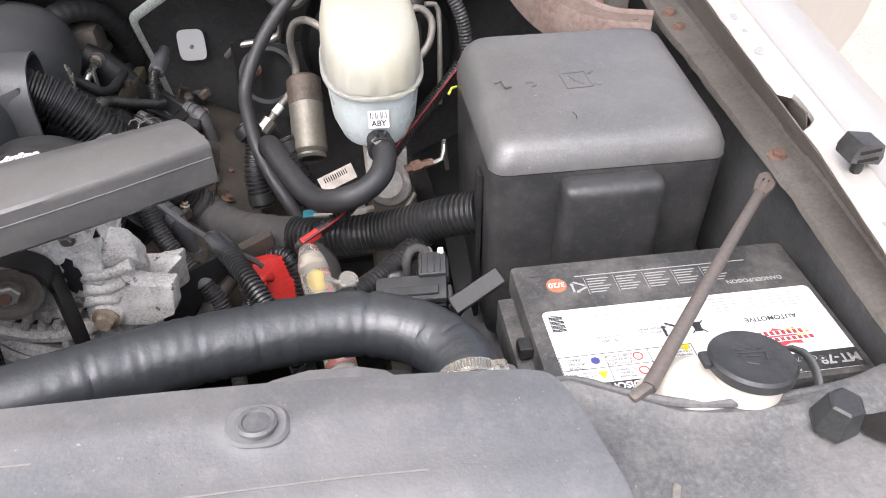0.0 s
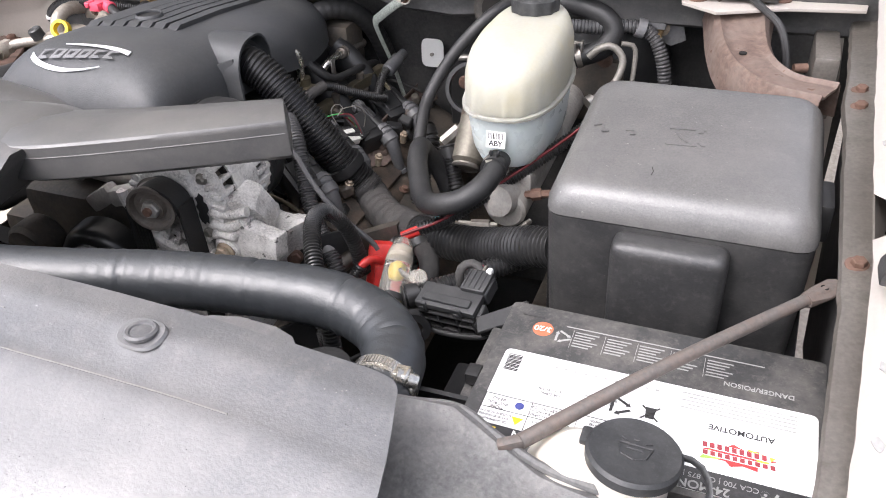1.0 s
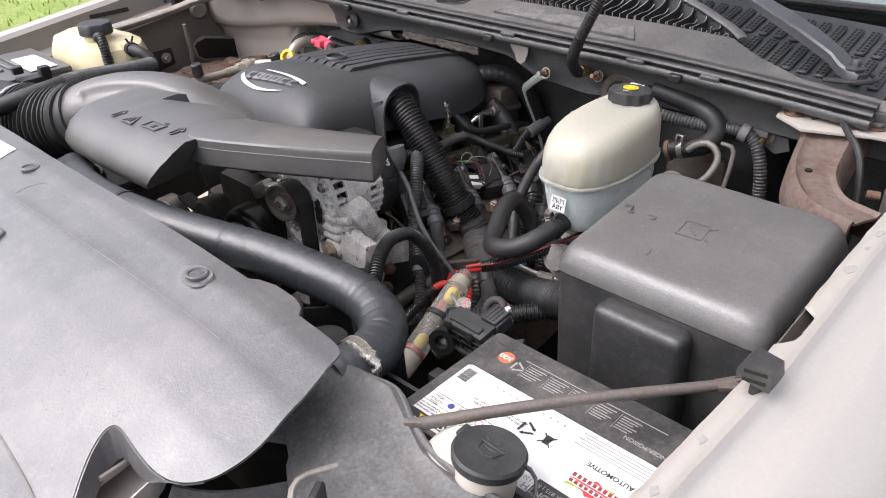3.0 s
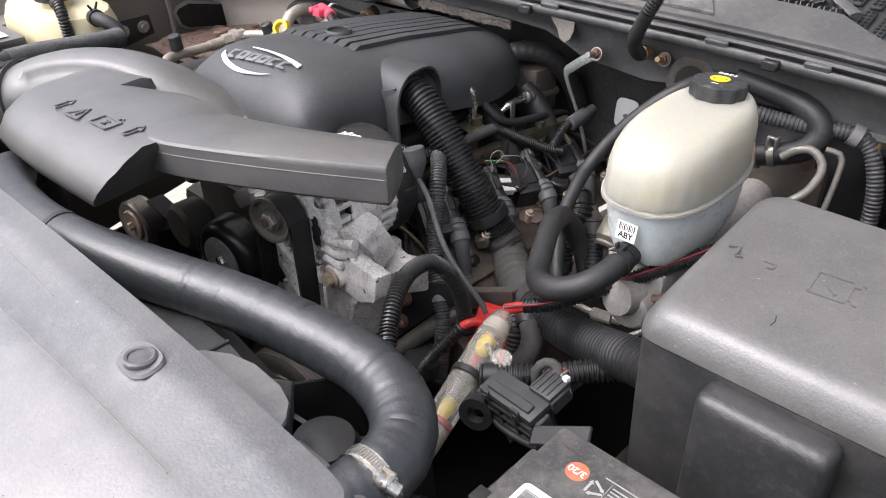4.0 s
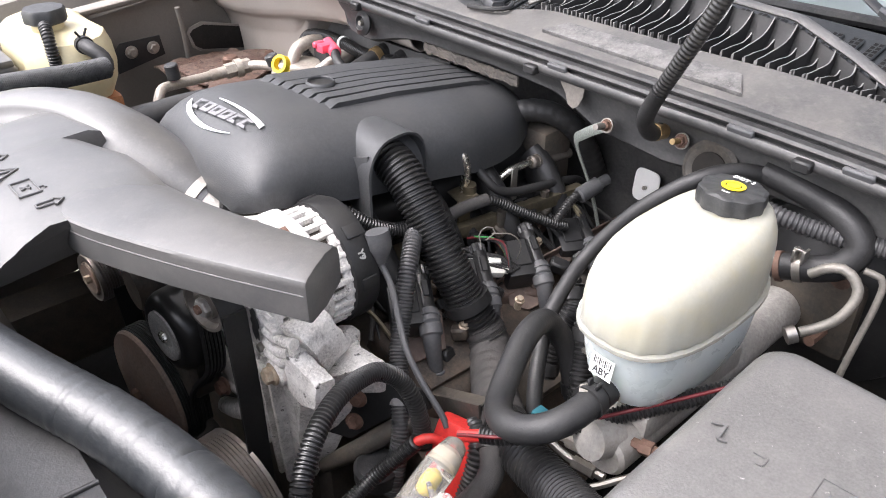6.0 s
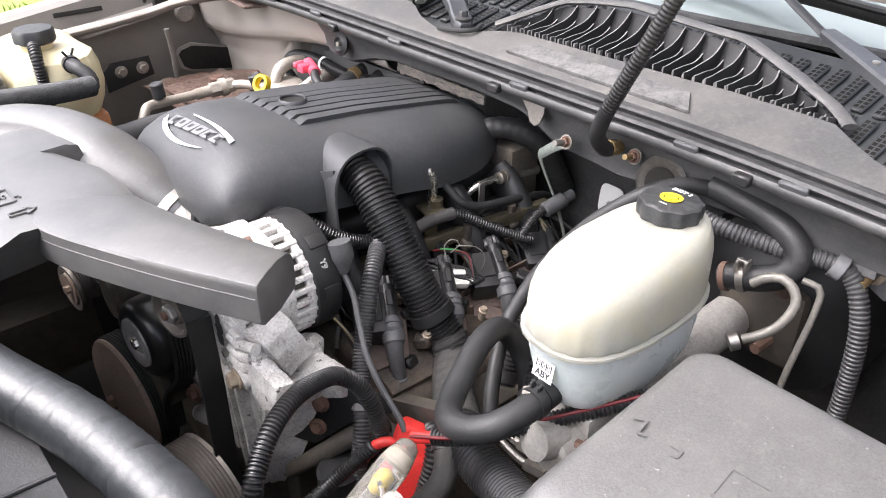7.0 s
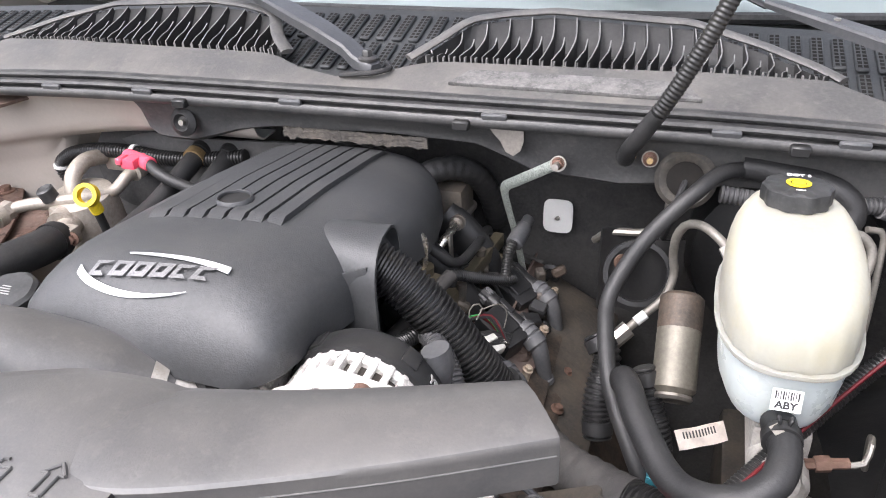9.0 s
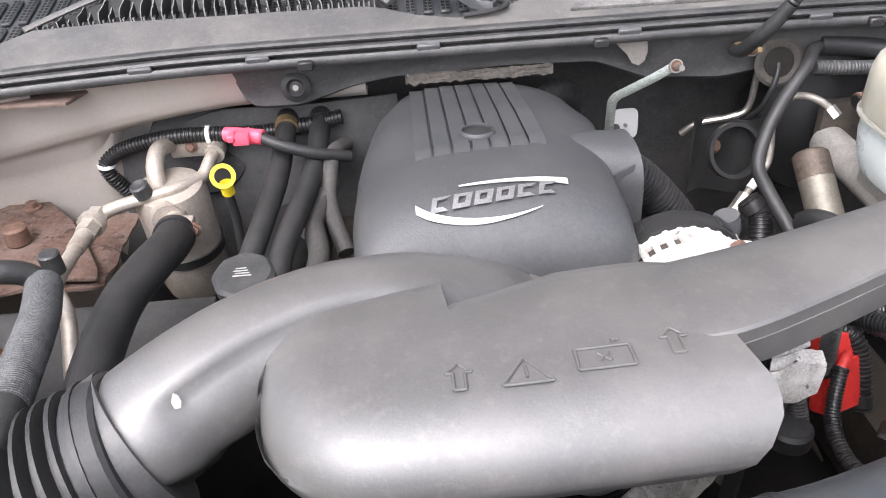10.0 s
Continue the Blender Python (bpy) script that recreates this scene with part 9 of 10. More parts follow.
def wiring():
    main = thing("wiring_conduit", (-0.27, 0.85, 1.0), "thick black corrugated conduit leaving the engine cover", "conduit")
    part("corrugated_tube", tube([(-0.385, 0.83, 1.1), (-0.358, 0.829, 1.104), (-0.336, 0.829, 1.1), (-0.315, 0.83, 1.086), (-0.293, 0.83, 1.064), (-0.266, 0.832, 1.03), (-0.242, 0.835, 0.993), (-0.22, 0.842, 0.955), (-0.203, 0.85, 0.926), (-0.19, 0.852, 0.91)], 0.025, 24, ribs=(0.0056, 0.0032)), M_LOOM, main)
    part("cable_tie", ring_band((-0.219, 0.8425, 0.953), (0.4, 0.17, -0.8), 0.0274, 0.014, 0.002), M_BLACK, main)
    part("tie_head", rbox((-0.243, 0.83, 0.948), (0.012, 0.03, 0.01), 0.002, 1, (0, 40, 0)), M_BLACK, main)
    part("white_mark", rod((-0.345, 0.82, 1.118), (-0.3445, 0.819, 1.1185), 0.003, n=8), M_WHITE, main)
    loom = thing("wiring_loom", (-0.05, 0.75, 0.92), "tape-wrapped wiring loom running to the fuse box", "loom")
    part("taped_section", tube([(-0.202, 0.851, 0.924), (-0.187, 0.85, 0.904), (-0.165, 0.832, 0.896), (-0.133, 0.804, 0.9), (-0.107, 0.786, 0.907), (-0.074, 0.764, 0.917)], [0.0255, 0.0262, 0.0255, 0.0262, 0.0245], 20, ribs=(0.019, 0.0012)), M_TAPE, loom, "cloth tape wrapping")
    part("corrugated_section", tube([(-0.078, 0.766, 0.916), (-0.043, 0.745, 0.927), (-0.005, 0.729, 0.937), (0.035, 0.718, 0.948), (0.076, 0.7, 0.968), (0.105, 0.685, 0.985), (0.14, 0.67, 1.0)], 0.0235, 22, ribs=(0.0062, 0.0026)), M_LOOM, loom)
    part("tape_end", ring_band((-0.075, 0.764, 0.917), (0.8, -0.45, 0.25), 0.0238, 0.018, 0.001), M_TAPE, loom)
    hose("reservoir_hose", [(0.04, 0.775, 1.04), (0.042, 0.752, 1.041), (0.044, 0.73, 1.041), (0.037, 0.705, 1.036), (0.019, 0.692, 1.026), (-0.004, 0.69, 1.018), (-0.028, 0.706, 1.006), (-0.045, 0.727, 1.003), (-0.059, 0.752, 1.006), (-0.074, 0.782, 1.011), (-0.082, 0.805, 1.014), (-0.09, 0.832, 1.007), (-0.092, 0.85, 0.99), (-0.085, 0.863, 0.966), (-0.074, 0.866, 0.94), (-0.06, 0.862, 0.9)], 0.0132, M_RUBBER, "smooth black rubber hose looping from the reservoir outlet", n=20)
    hc = thing("spring_clamp", (0.042, 0.757, 1.046), "dark spring clamp on the reservoir hose", "clamp")
    part("band", ring_band((0.042, 0.748, 1.0415), (0.05, -1, 0), 0.0145, 0.01), M_BLACK, hc)
    part("tang", merge(rbox((0.046, 0.75, 1.058), (0.003, 0.007, 0.01), 0.001, 1, (0, 15, 0)), rbox((0.038, 0.75, 1.058), (0.003, 0.007, 0.009), 0.001, 1, (0, -15, 0))), M_BLACK, hc)
    part("paper_tag", rbox((0.036, 0.744, 1.0545), (0.008, 0.009, 0.0006), 0, 1, (10, -20, 30)), M_PALEWIRE, hc)
    hose("vacuum_hose", [(0.04, 1.09, 1.119), (0.01, 1.072, 1.132), (-0.02, 1.04, 1.14), (-0.045, 1.005, 1.131), (-0.081, 0.98, 1.096), (-0.105, 0.96, 1.062), (-0.12, 0.936, 1.03), (-0.118, 0.905, 1.012), (-0.108, 0.862, 0.986), (-0.095, 0.838, 0.962), (-0.075, 0.81, 0.935), (-0.055, 0.79, 0.9)], 0.0088, M_RUBBER, "long thin black vacuum hose arching beside the firewall", n=16)
    hoop = thing("conduit_hoop", (-0.13, 0.62, 0.95), "black corrugated conduit bent in a hoop above the battery cable", "conduit")
    part("corrugated_tube", tube([(-0.055, 0.5, 0.93), (-0.062, 0.51, 0.97), (-0.071, 0.521, 1.003), (-0.083, 0.535, 1.014), (-0.095, 0.553, 1.025), (-0.108, 0.575, 1.03), (-0.121, 0.6, 1.028), (-0.135, 0.63, 1.017), (-0.142, 0.655, 1.005), (-0.14, 0.675, 0.985), (-0.133, 0.685, 0.963), (-0.128, 0.69, 0.939), (-0.125, 0.692, 0.915), (-0.122, 0.694, 0.89)], 0.0098, 16, ribs=(0.004, 0.0023)), M_LOOM, hoop)
    part("end_sleeve", ring_band((-0.124, 0.693, 0.902), (0.1, 0.05, -1), 0.0096, 0.014, 0.0012), M_TAPE, hoop)
    vert = thing("conduit", (-0.2, 0.72, 0.92), "thin corrugated conduit hanging beside the alternator", "conduit")
    part("corrugated_tube", tube([(-0.288, 0.824, 1.03), (-0.272, 0.804, 1.036), (-0.256, 0.787, 1.031), (-0.242, 0.77, 1.017), (-0.231, 0.755, 0.99), (-0.22, 0.74, 0.962), (-0.204, 0.724, 0.938), (-0.18, 0.706, 0.914), (-0.16, 0.69, 0.884), (-0.151, 0.675, 0.846), (-0.149, 0.665, 0.815)], 0.0112, 14, ribs=(0.004, 0.0015)), M_CONDUIT, vert)
    part("clip", ring_band((-0.178, 0.705, 0.911), (0.45, -0.4, -0.75), 0.0115, 0.013, 0.0015), M_GREYPL, vert, "grey clip")
    part("clip_foot", rbox((-0.189, 0.7, 0.914), (0.02, 0.012, 0.012), 0.002, 1), M_GREYPL, vert)
    har = thing("engine_harness", (-0.33, 0.75, 1.06), "braided harness below the engine cover", "harness")
    part("braid", tube([(-0.37, 0.715, 1.07), (-0.35, 0.73, 1.075), (-0.33, 0.75, 1.065), (-0.315, 0.775, 1.045), (-0.308, 0.8, 1.032), (-0.3, 0.823, 1.028), (-0.29, 0.85, 1.02)], 0.0095, 12, ribs=(0.004, 0.0011)), M_LOOM, har)
    part("black_hose", tube([(-0.40, 0.71, 1.05), (-0.37, 0.725, 1.035), (-0.345, 0.76, 1.02), (-0.33, 0.83, 1.01), (-0.325, 0.9, 1.0)], 0.011, 12), M_RUBBER, har)
    hose("bypass_conduit", [(-0.02, 0.6, 0.945), (0.012, 0.625, 0.947), (0.035, 0.647, 0.946), (0.058, 0.671, 0.95), (0.1, 0.71, 0.955)], 0.013, M_LOOM, "short corrugated conduit behind the connector", "conduit", ribs=(0.0052, 0.0018))
    hose("drop_conduit", [(-0.105, 0.742, 0.87), (-0.099, 0.741, 0.902), (-0.084, 0.734, 0.913), (-0.07, 0.722, 0.9), (-0.066, 0.708, 0.87), (-0.066, 0.69, 0.83)], 0.0115, M_LOOM, "corrugated conduit dropping behind the red cover", "conduit", ribs=(0.0052, 0.0018))
    hose("drop_hose", [(-0.06, 0.73, 0.935), (-0.03, 0.7, 0.915), (-0.04, 0.66, 0.88), (-0.07, 0.63, 0.84)], 0.013, M_TAPE, "dark taped cable bending downwards", "cable")
    hose("front_conduit", [(0.055, 0.43, 0.96), (0.085, 0.425, 0.965), (0.12, 0.43, 0.965), (0.15, 0.44, 0.96)], 0.012, M_LOOM, "ribbed conduit in front of the battery", "conduit", ribs=(0.0052, 0.0018))
    hose("rear_conduit", [(-0.13, 0.93, 0.985), (-0.115, 0.915, 0.965), (-0.12, 0.89, 0.93), (-0.115, 0.87, 0.89)], 0.0155, M_LOOM, "corrugated conduit beside the silver canister", "conduit", ribs=(0.0055, 0.002))
    hose("side_conduit", [(-0.075, 0.885, 0.985), (-0.062, 0.87, 0.95), (-0.05, 0.855, 0.92), (-0.045, 0.85, 0.88)], 0.012, M_LOOM, "narrow corrugated conduit behind the reservoir hose", "conduit", ribs=(0.005, 0.0016))


def fuse_holder():
    root = thing("inline_fuse", (0.0, 0.58, 0.98), "clear plastic inline fuse holder with a yellow core", "fuse")
    a, b = Vector((-0.0505, 0.678, 0.9665)), Vector((-0.0165, 0.505, 0.909))
    d = (b - a).normalized()
    L = (b - a).length
    m = along(a, b)
    part("sleeve", lathe([(0.006, 0), (0.011, 0.004), (0.0155, 0.022), (0.0165, 0.03), (0.0165, 0.1), (0.0165, L - 0.06), (0.0158, L - 0.02), (0.0145, L - 0.002), (0.008, L)], 28, m), M_CLEARPL, root, "clear amber-tinted sleeve")
    part("core", lathe([(0.002, 0.036), (0.006, 0.04), (0.0065, 0.05), (0.005, 0.06), (0.002, 0.063)], 18, m), M_YELLOW, root, "yellow fuse element")
    part("core", lathe([(0.002, 0.12), (0.005, 0.124), (0.0055, 0.135), (0.004, 0.142), (0.002, 0.145)], 18, m), M_YELLOW, root)
    part("end_grip", lathe([(0.004, 0.012), (0.0125, 0.016), (0.014, 0.026), (0.011, 0.03)], 20, m), M_WASHER, root, "milky end grip")
    part("end_grip", lathe([(0.009, 0.152), (0.013, 0.156), (0.012, 0.18), (0.008, 0.186)], 20, m), M_WASHER, root, "milky end grip")
    part("red_collar", annulus(0.009, 0.0148, 0.006, m @ pose(0, 0, 0.146)), M_RED, root, "red collar")
    part("wire_tail", lathe([(0.0035, 0.18), (0.0042, 0.185), (0.0042, L + 0.012)], 12, m), M_REDWIRE, root, "red wire tail")
    part("joint_ring", lathe([(0.0168, 0.083), (0.0182, 0.084), (0.0182, 0.091), (0.0168, 0.092)], 28, m), M_BLACK, root, "black joint ring")
    part("ear", merge(rbox(m @ Vector((0.018, 0.008, 0.062)), (0.03, 0.005, 0.018), 0.002, 2, (10, 10, -25)), lathe([(0.004, 0), (0.0105, 0), (0.0105, 0.004), (0.004, 0.004)], 20, Matrix.Translation(m @ Vector((0.03, 0.012, 0.062))) @ pose(0, 0, 0, 20, 15, 0))), M_CLEARPL, root)
    part("printed_ring", text("CO", 0.012, m @ pose(0, -0.0168, 0.03, 90, 0, 0), 0.0001, 0.0002), M_WHITE, root)
    w = thing("power_cable", (0.0, 0.7, 0.98), "red cable in split black loom leading to the fuse box", "cable")
    red = [(-0.053, 0.684, 0.968), (-0.04, 0.69, 0.973), (-0.012, 0.706, 0.982), (0.016, 0.736, 0.994), (0.05, 0.777, 1.01), (0.084, 0.814, 1.028), (0.116, 0.845, 1.048), (0.15, 0.87, 1.075)]
    part("red_wire", tube([Vector(p) + Vector((0.0, -0.0058, 0.0048)) for p in red], 0.0019, 10), M_REDWIRE, w, "red insulated wire")
    part("split_loom", tube([Vector(p) + Vector((0.002, 0.004, 0)) for p in red[1:]], 0.0085, 14, ribs=(0.0042, 0.0014)), M_LOOM, w)
    lime = mat("yellow_green_wire", (0.55, 0.56, 0.05), 0.45)
    part("lime_wire", tube([(0.128, 0.812, 1.069), (0.133, 0.817, 1.075), (0.139, 0.821, 1.074)], 0.0016, 8), lime, w, "yellow-green wire")
    part("red_sheath", rod((-0.055, 0.682, 0.9675), (-0.036, 0.693, 0.974), 0.0062, n=14), M_RED, w)


def red_terminal():
    root = thing("terminal_cover", (-0.105, 0.715, 0.87), "bright red plastic battery terminal cover", "terminal")
    m = pose(-0.1, 0.711, 0.876, -22, 8, 24)

    def put(name, bm, label=""):
        bm.transform(m)
        part(name, bm, M_RED, root, label)
    put("cover", merge(rbox((0, 0, 0.0), (0.056, 0.028, 0.092), 0.006, 2, taper=(0.86, 0.86)), rbox((0.004, -0.016, -0.012), (0.04, 0.006, 0.06), 0.003, 2)))
    put("catch", merge(rbox((0.036, -0.008, 0.008), (0.008, 0.012, 0.036), 0.002, 1), rbox((0.041, -0.01, 0.008), (0.006, 0.008, 0.018), 0.0015, 1)))
    part("collar", tube([(-0.118, 0.675, 0.909), (-0.111, 0.682, 0.917), (-0.104, 0.69, 0.918), (-0.098, 0.698, 0.91)], [0.006, 0.0056, 0.0056, 0.0056], 14), M_RED, root, "red cable sheath")
    part("cable_loom", tube([(-0.115, 0.677, 0.914), (-0.119, 0.672, 0.906), (-0.136, 0.64, 0.874), (-0.138, 0.605, 0.859), (-0.133, 0.575, 0.859), (-0.12, 0.545, 0.855), (-0.1, 0.51, 0.845)], 0.0086, 14, ribs=(0.004, 0.0014)), M_LOOM, root, "black corrugated cable loom")
    part("bracket", merge(slab([(-0.204, 0.882), (-0.094, 0.937), (-0.092, 0.914), (-0.17, 0.872)], -0.748, -0.744, 0.001, m=pose(0, 0, 0, 90, 0, 0)), rbox((-0.15, 0.755, 0.905), (0.12, 0.022, 0.003), 0.001, 1, (0, -26, 0))), M_IRON, root, "dark bracket plate")


def black_connector():
    root = thing("connector_block", (0.075, 0.585, 0.96), "large black multi-pin connector with coloured wires", "connector")
    m = pose(0.055, 0.57, 0.974, 14, -6, -8) @ Matrix.Scale(0.84, 4)

    def put(name, bm, material, label=""):
        bm.transform(m)
        part(name, bm, material, root, label)
    put("housing", rbox((0, 0.004, -0.006), (0.078, 0.026, 0.036), 0.003), M_BLACK)
    put("top_cover", merge(rbox((0, 0, 0.016), (0.084, 0.036, 0.01), 0.0025), rbox((0.0, -0.006, 0.0225), (0.066, 0.012, 0.004), 0.0012, 1)), M_CAP)
    for x in (-0.031, 0.018):
        put("clip", merge(rbox((x, -0.018, 0.016), (0.014, 0.004, 0.016), 0.001, 1), rbox((x, -0.0205, 0.014), (0.007, 0.002, 0.007), 0.0005, 1)), M_CAP)
    # open frame on the front with deep windows
    for z in (0.006, -0.008, -0.022):
        put("rail", rbox((0, -0.014, z), (0.08, 0.012, 0.003), 0.001, 1), M_BLACK)
    for x in (-0.038, -0.012, 0.014, 0.038):
        put("post", rbox((x, -0.014, -0.008), (0.003, 0.012, 0.03), 0.001, 1), M_BLACK)
    put("end_latch", merge(rbox((0.045, -0.004, 0.004), (0.006, 0.02, 0.02), 0.0015, 1), rbox((0.048, -0.01, -0.008), (0.008, 0.008, 0.01), 0.0015, 1)), M_CAP)
    put("plug", merge(rbox((0.026, 0.03, 0.014), (0.034, 0.034, 0.026), 0.004), rbox((0.04, 0.028, 0.012), (0.01, 0.03, 0.02), 0.002, 1)), M_CAP, "dark grey plug")
    for k in range(4):
        put("plug_rib", rbox((0.013 + 0.0075 * k, 0.03, 0.0275), (0.002, 0.028, 0.0016), 0.0005, 1), M_CAP)
    for k, x in enumerate((0.014, 0.0195, 0.025)):
        put("wire_end", tube([(x, 0.044, 0.018), (x, 0.052, 0.021), (x - 0.004, 0.062, 0.014)], 0.0021, 8), M_PINK if k < 2 else M_PALEWIRE, "pink wire" if k < 2 else "pale wire")
    put("white_latch", merge(rbox((0.037, 0.045, 0.024), (0.007, 0.008, 0.013), 0.001, 1, (-20, 0, 0)), rbox((0.042, 0.041, 0.014), (0.003, 0.006, 0.012), 0.001, 1)), M_WHITE, "white locking tab")
    put("taped_lead", tube([(0.02, 0.05, 0.018), (0.012, 0.056, 0.024), (0.0, 0.05, 0.026), (-0.006, 0.04, 0.018), (-0.006, 0.036, 0.0), (-0.012, 0.04, -0.03)], 0.0058, 12), M_TAPE, "taped bundle of wires")
    put("thin_conduit", tube([(-0.006, 0.036, -0.002), (-0.014, 0.045, -0.02), (-0.03, 0.06, -0.04), (-0.05, 0.06, -0.06)], 0.0085, 12, ribs=(0.0042, 0.0012)), M_LOOM)
    put("edge_cable", tube([(-0.045, -0.012, -0.03), (-0.02, -0.022, -0.027), (0.02, -0.022, -0.024), (0.05, -0.016, -0.02), (0.062, -0.006, -0.012)], 0.004, 10), M_RUBBER)
    put("rear_boot", annulus(0.011, 0.021, 0.014, pose(-0.052, -0.022, -0.022, 70, 0, 30)), M_BLACK, "round rubber boot")
    t = thing("cable_strap", (0.12, 0.52, 1.0), "flat black strap between connector and battery", "strap")
    part("strap", merge(rbox((0.116, 0.551, 0.992), (0.058, 0.02, 0.004), 0.0015, 1, (20, -24, 16)), rbox((0.112, 0.553, 0.982), (0.05, 0.004, 0.02), 0.0015, 1, (0, -24, 16))), M_BLACK, t)


def firewall_fittings():
    strap = thing("ground_strap", (-0.25, 1.1, 1.05), "braided grey earth strap bolted to the firewall", "strap")
    part("braid", tube([(-0.2, 1.056, 1.128), (-0.225, 1.06, 1.112), (-0.255, 1.075, 1.09), (-0.2725, 1.086, 1.074), (-0.2725, 1.098, 1.045), (-0.266, 1.125, 0.98), (-0.258, 1.146, 0.9)], 0.0062, 8, 0.006, squash=(0.3, 1.1)), M_STRAP, strap)
    part("lug", lathe([(0.004, 0), (0.0095, 0), (0.0095, 0.003), (0.004, 0.003)], 18, along((-0.2, 1.054, 1.128), (-0.2, 0.9, 1.17))), M_STEEL, strap)
    part("nut", bolt((-0.2, 1.053, 1.1285), (0, -1, 0.2), 0.0065, 1.2), M_RUSTBOLT, strap, "steel nut")
    part("stud", rod((-0.2, 1.05, 1.129), (-0.2, 1.03, 1.133), 0.004, n=10), M_STEEL, strap)
    wash = thing("hood_hose", (-0.12, 1.03, 1.15), "black ribbed hose rising from the firewall to the hood", "hose")
    line = [(-0.125, 1.05, 1.148), (-0.122, 1.03, 1.152), (-0.118, 1.01, 1.17), (-0.108, 0.995, 1.19), (-0.09, 0.985, 1.222), (-0.072, 0.983, 1.256), (-0.052, 0.985, 1.298), (-0.034, 0.99, 1.34), (-0.01, 1.0, 1.4), (0.01, 1.02, 1.46), (0.02, 1.04, 1.52)]
    part("plain_end", tube(line[:5], [0.0095, 0.0095, 0.0088], 14), M_RUBBER, wash)
    part("ribbed_tube", tube(line[4:], 0.0088, 14, ribs=(0.0046, 0.0007)), M_LOOM, wash)
    part("brass_fitting", merge(rod((-0.123, 1.055, 1.146), (-0.122, 1.036, 1.151), 0.0092, n=18), rod((-0.1225, 1.043, 1.1495), (-0.122, 1.036, 1.151), 0.0102, n=6)), M_BRASS, wash, "brass fitting")
    wb = thing("firewall_bolt", (-0.098, 1.055, 1.143), "rusty bolt with a pale washer in the firewall", "bolt")
    part("washer", lathe([(0.005, 0), (0.0095, 0.0), (0.0095, 0.002), (0.005, 0.002)], 22, along((-0.0975, 1.056, 1.1425), (-0.0975, 0.9, 1.19))), M_PALEWIRE, wb)
    part("head", bolt((-0.0975, 1.054, 1.1432), (0.05, -1, 0.3), 0.0062, 1.3), M_RUSTBOLT, wb)
    part("stud", rod((-0.0975, 1.054, 1.1432), (-0.0965, 1.034, 1.149), 0.0035, n=10), M_BRASS, wb)
    pipe = thing("brake_pipe", (-0.06, 1.03, 1.0), "pale steel pipe bent over the silver canister", "pipe")
    part("pipe", tube([(0.0, 0.99, 1.07), (-0.018, 1.0, 1.084), (-0.034, 1.015, 1.087), (-0.05, 1.026, 1.08), (-0.059, 1.028, 1.062), (-0.06, 1.034, 1.034), (-0.057, 1.034, 1.01), (-0.064, 1.02, 0.986), (-0.085, 1.006, 0.966), (-0.113, 0.986, 0.94)], 0.0052, 10), M_PALEWIRE, pipe)
    part("union", rod((0.0, 0.985, 1.066), (-0.008, 0.994, 1.076), 0.0085, n=6), M_STEEL, pipe)
    part("union", rod((-0.1, 0.996, 0.951), (-0.122, 0.98, 0.932), 0.0105, n=8), M_STEEL, pipe)
    part("white_band", rod((-0.083, 1.007, 0.967), (-0.093, 1.0, 0.959), 0.0062, n=12), M_WHITE, pipe)
    part("bracket_rod", tube([(-0.16, 1.11, 1.0), (-0.14, 1.1, 1.02), (-0.1, 1.09, 1.03), (-0.075, 1.085, 1.045), (-0.072, 1.08, 1.1)], 0.005, 8), M_STEEL, pipe)
    rp = thing("steel_pipe", (0.12, 1.01, 1.06), "pale bent steel pipe behind the fuse box", "pipe")
    part("pipe", tube([(0.09, 1.02, 1.075), (0.104, 1.022, 1.088), (0.118, 1.026, 1.091), (0.131, 1.026, 1.083), (0.137, 1.021, 1.07), (0.132, 1.008, 1.05), (0.12, 0.997, 1.037), (0.108, 0.986, 1.03)], 0.0052, 12), M_PALEWIRE, rp)
    part("pipe", tube([(0.13, 1.04, 1.09), (0.147, 1.045, 1.085), (0.15, 1.04, 1.06), (0.148, 1.02, 1.0), (0.146, 1.01, 0.95)], 0.0036, 10), M_PALEWIRE, rp)
    part("collar", rod((0.106, 0.983, 1.029), (0.1, 0.976, 1.026), 0.0095, n=14), M_STEEL, rp)
    c = thing("firewall_conduit", (0.1, 1.05, 1.1), "dark grey corrugated conduit clipped along the firewall", "conduit")
    part("corrugated_tube", tube([(-0.02, 1.03, 1.12), (0.034, 1.034, 1.114), (0.063, 1.043, 1.109), (0.1, 1.054, 1.106), (0.14, 1.066, 1.106), (0.162, 1.07, 1.098), (0.178, 1.066, 1.078), (0.19, 1.06, 1.04), (0.195, 1.055, 0.98), (0.197, 1.05, 0.92)], 0.0098, 16, ribs=(0.005, 0.0012)), M_CONDUIT, c)
    part("clip", merge(ring_band((0.15, 1.068, 1.104), (0.9, 0.2, -0.3), 0.012, 0.012, 0.0015), rbox((0.168, 1.085, 1.115), (0.03, 0.02, 0.03), 0.003)), M_GREYPL, c, "grey clip")
    part("stud_plate", slab([(0.142, 1.122), (0.16, 1.13), (0.2, 1.118), (0.21, 1.08), (0.19, 1.07), (0.16, 1.085)], 0, 0.003, 0.001, m=Matrix.Translation((0, 1.1, 0)) @ pose(0, 0, 0, 90, 0, 0)), M_GREYPL, c, "grey plate with a stud")
    part("stud_washer", lathe([(0.004, 0), (0.011, 0), (0.011, 0.003), (0.004, 0.003)], 18, along((0.176, 1.096, 1.096), (0.176, 0.9, 1.12))), M_PALEBOLT, c)
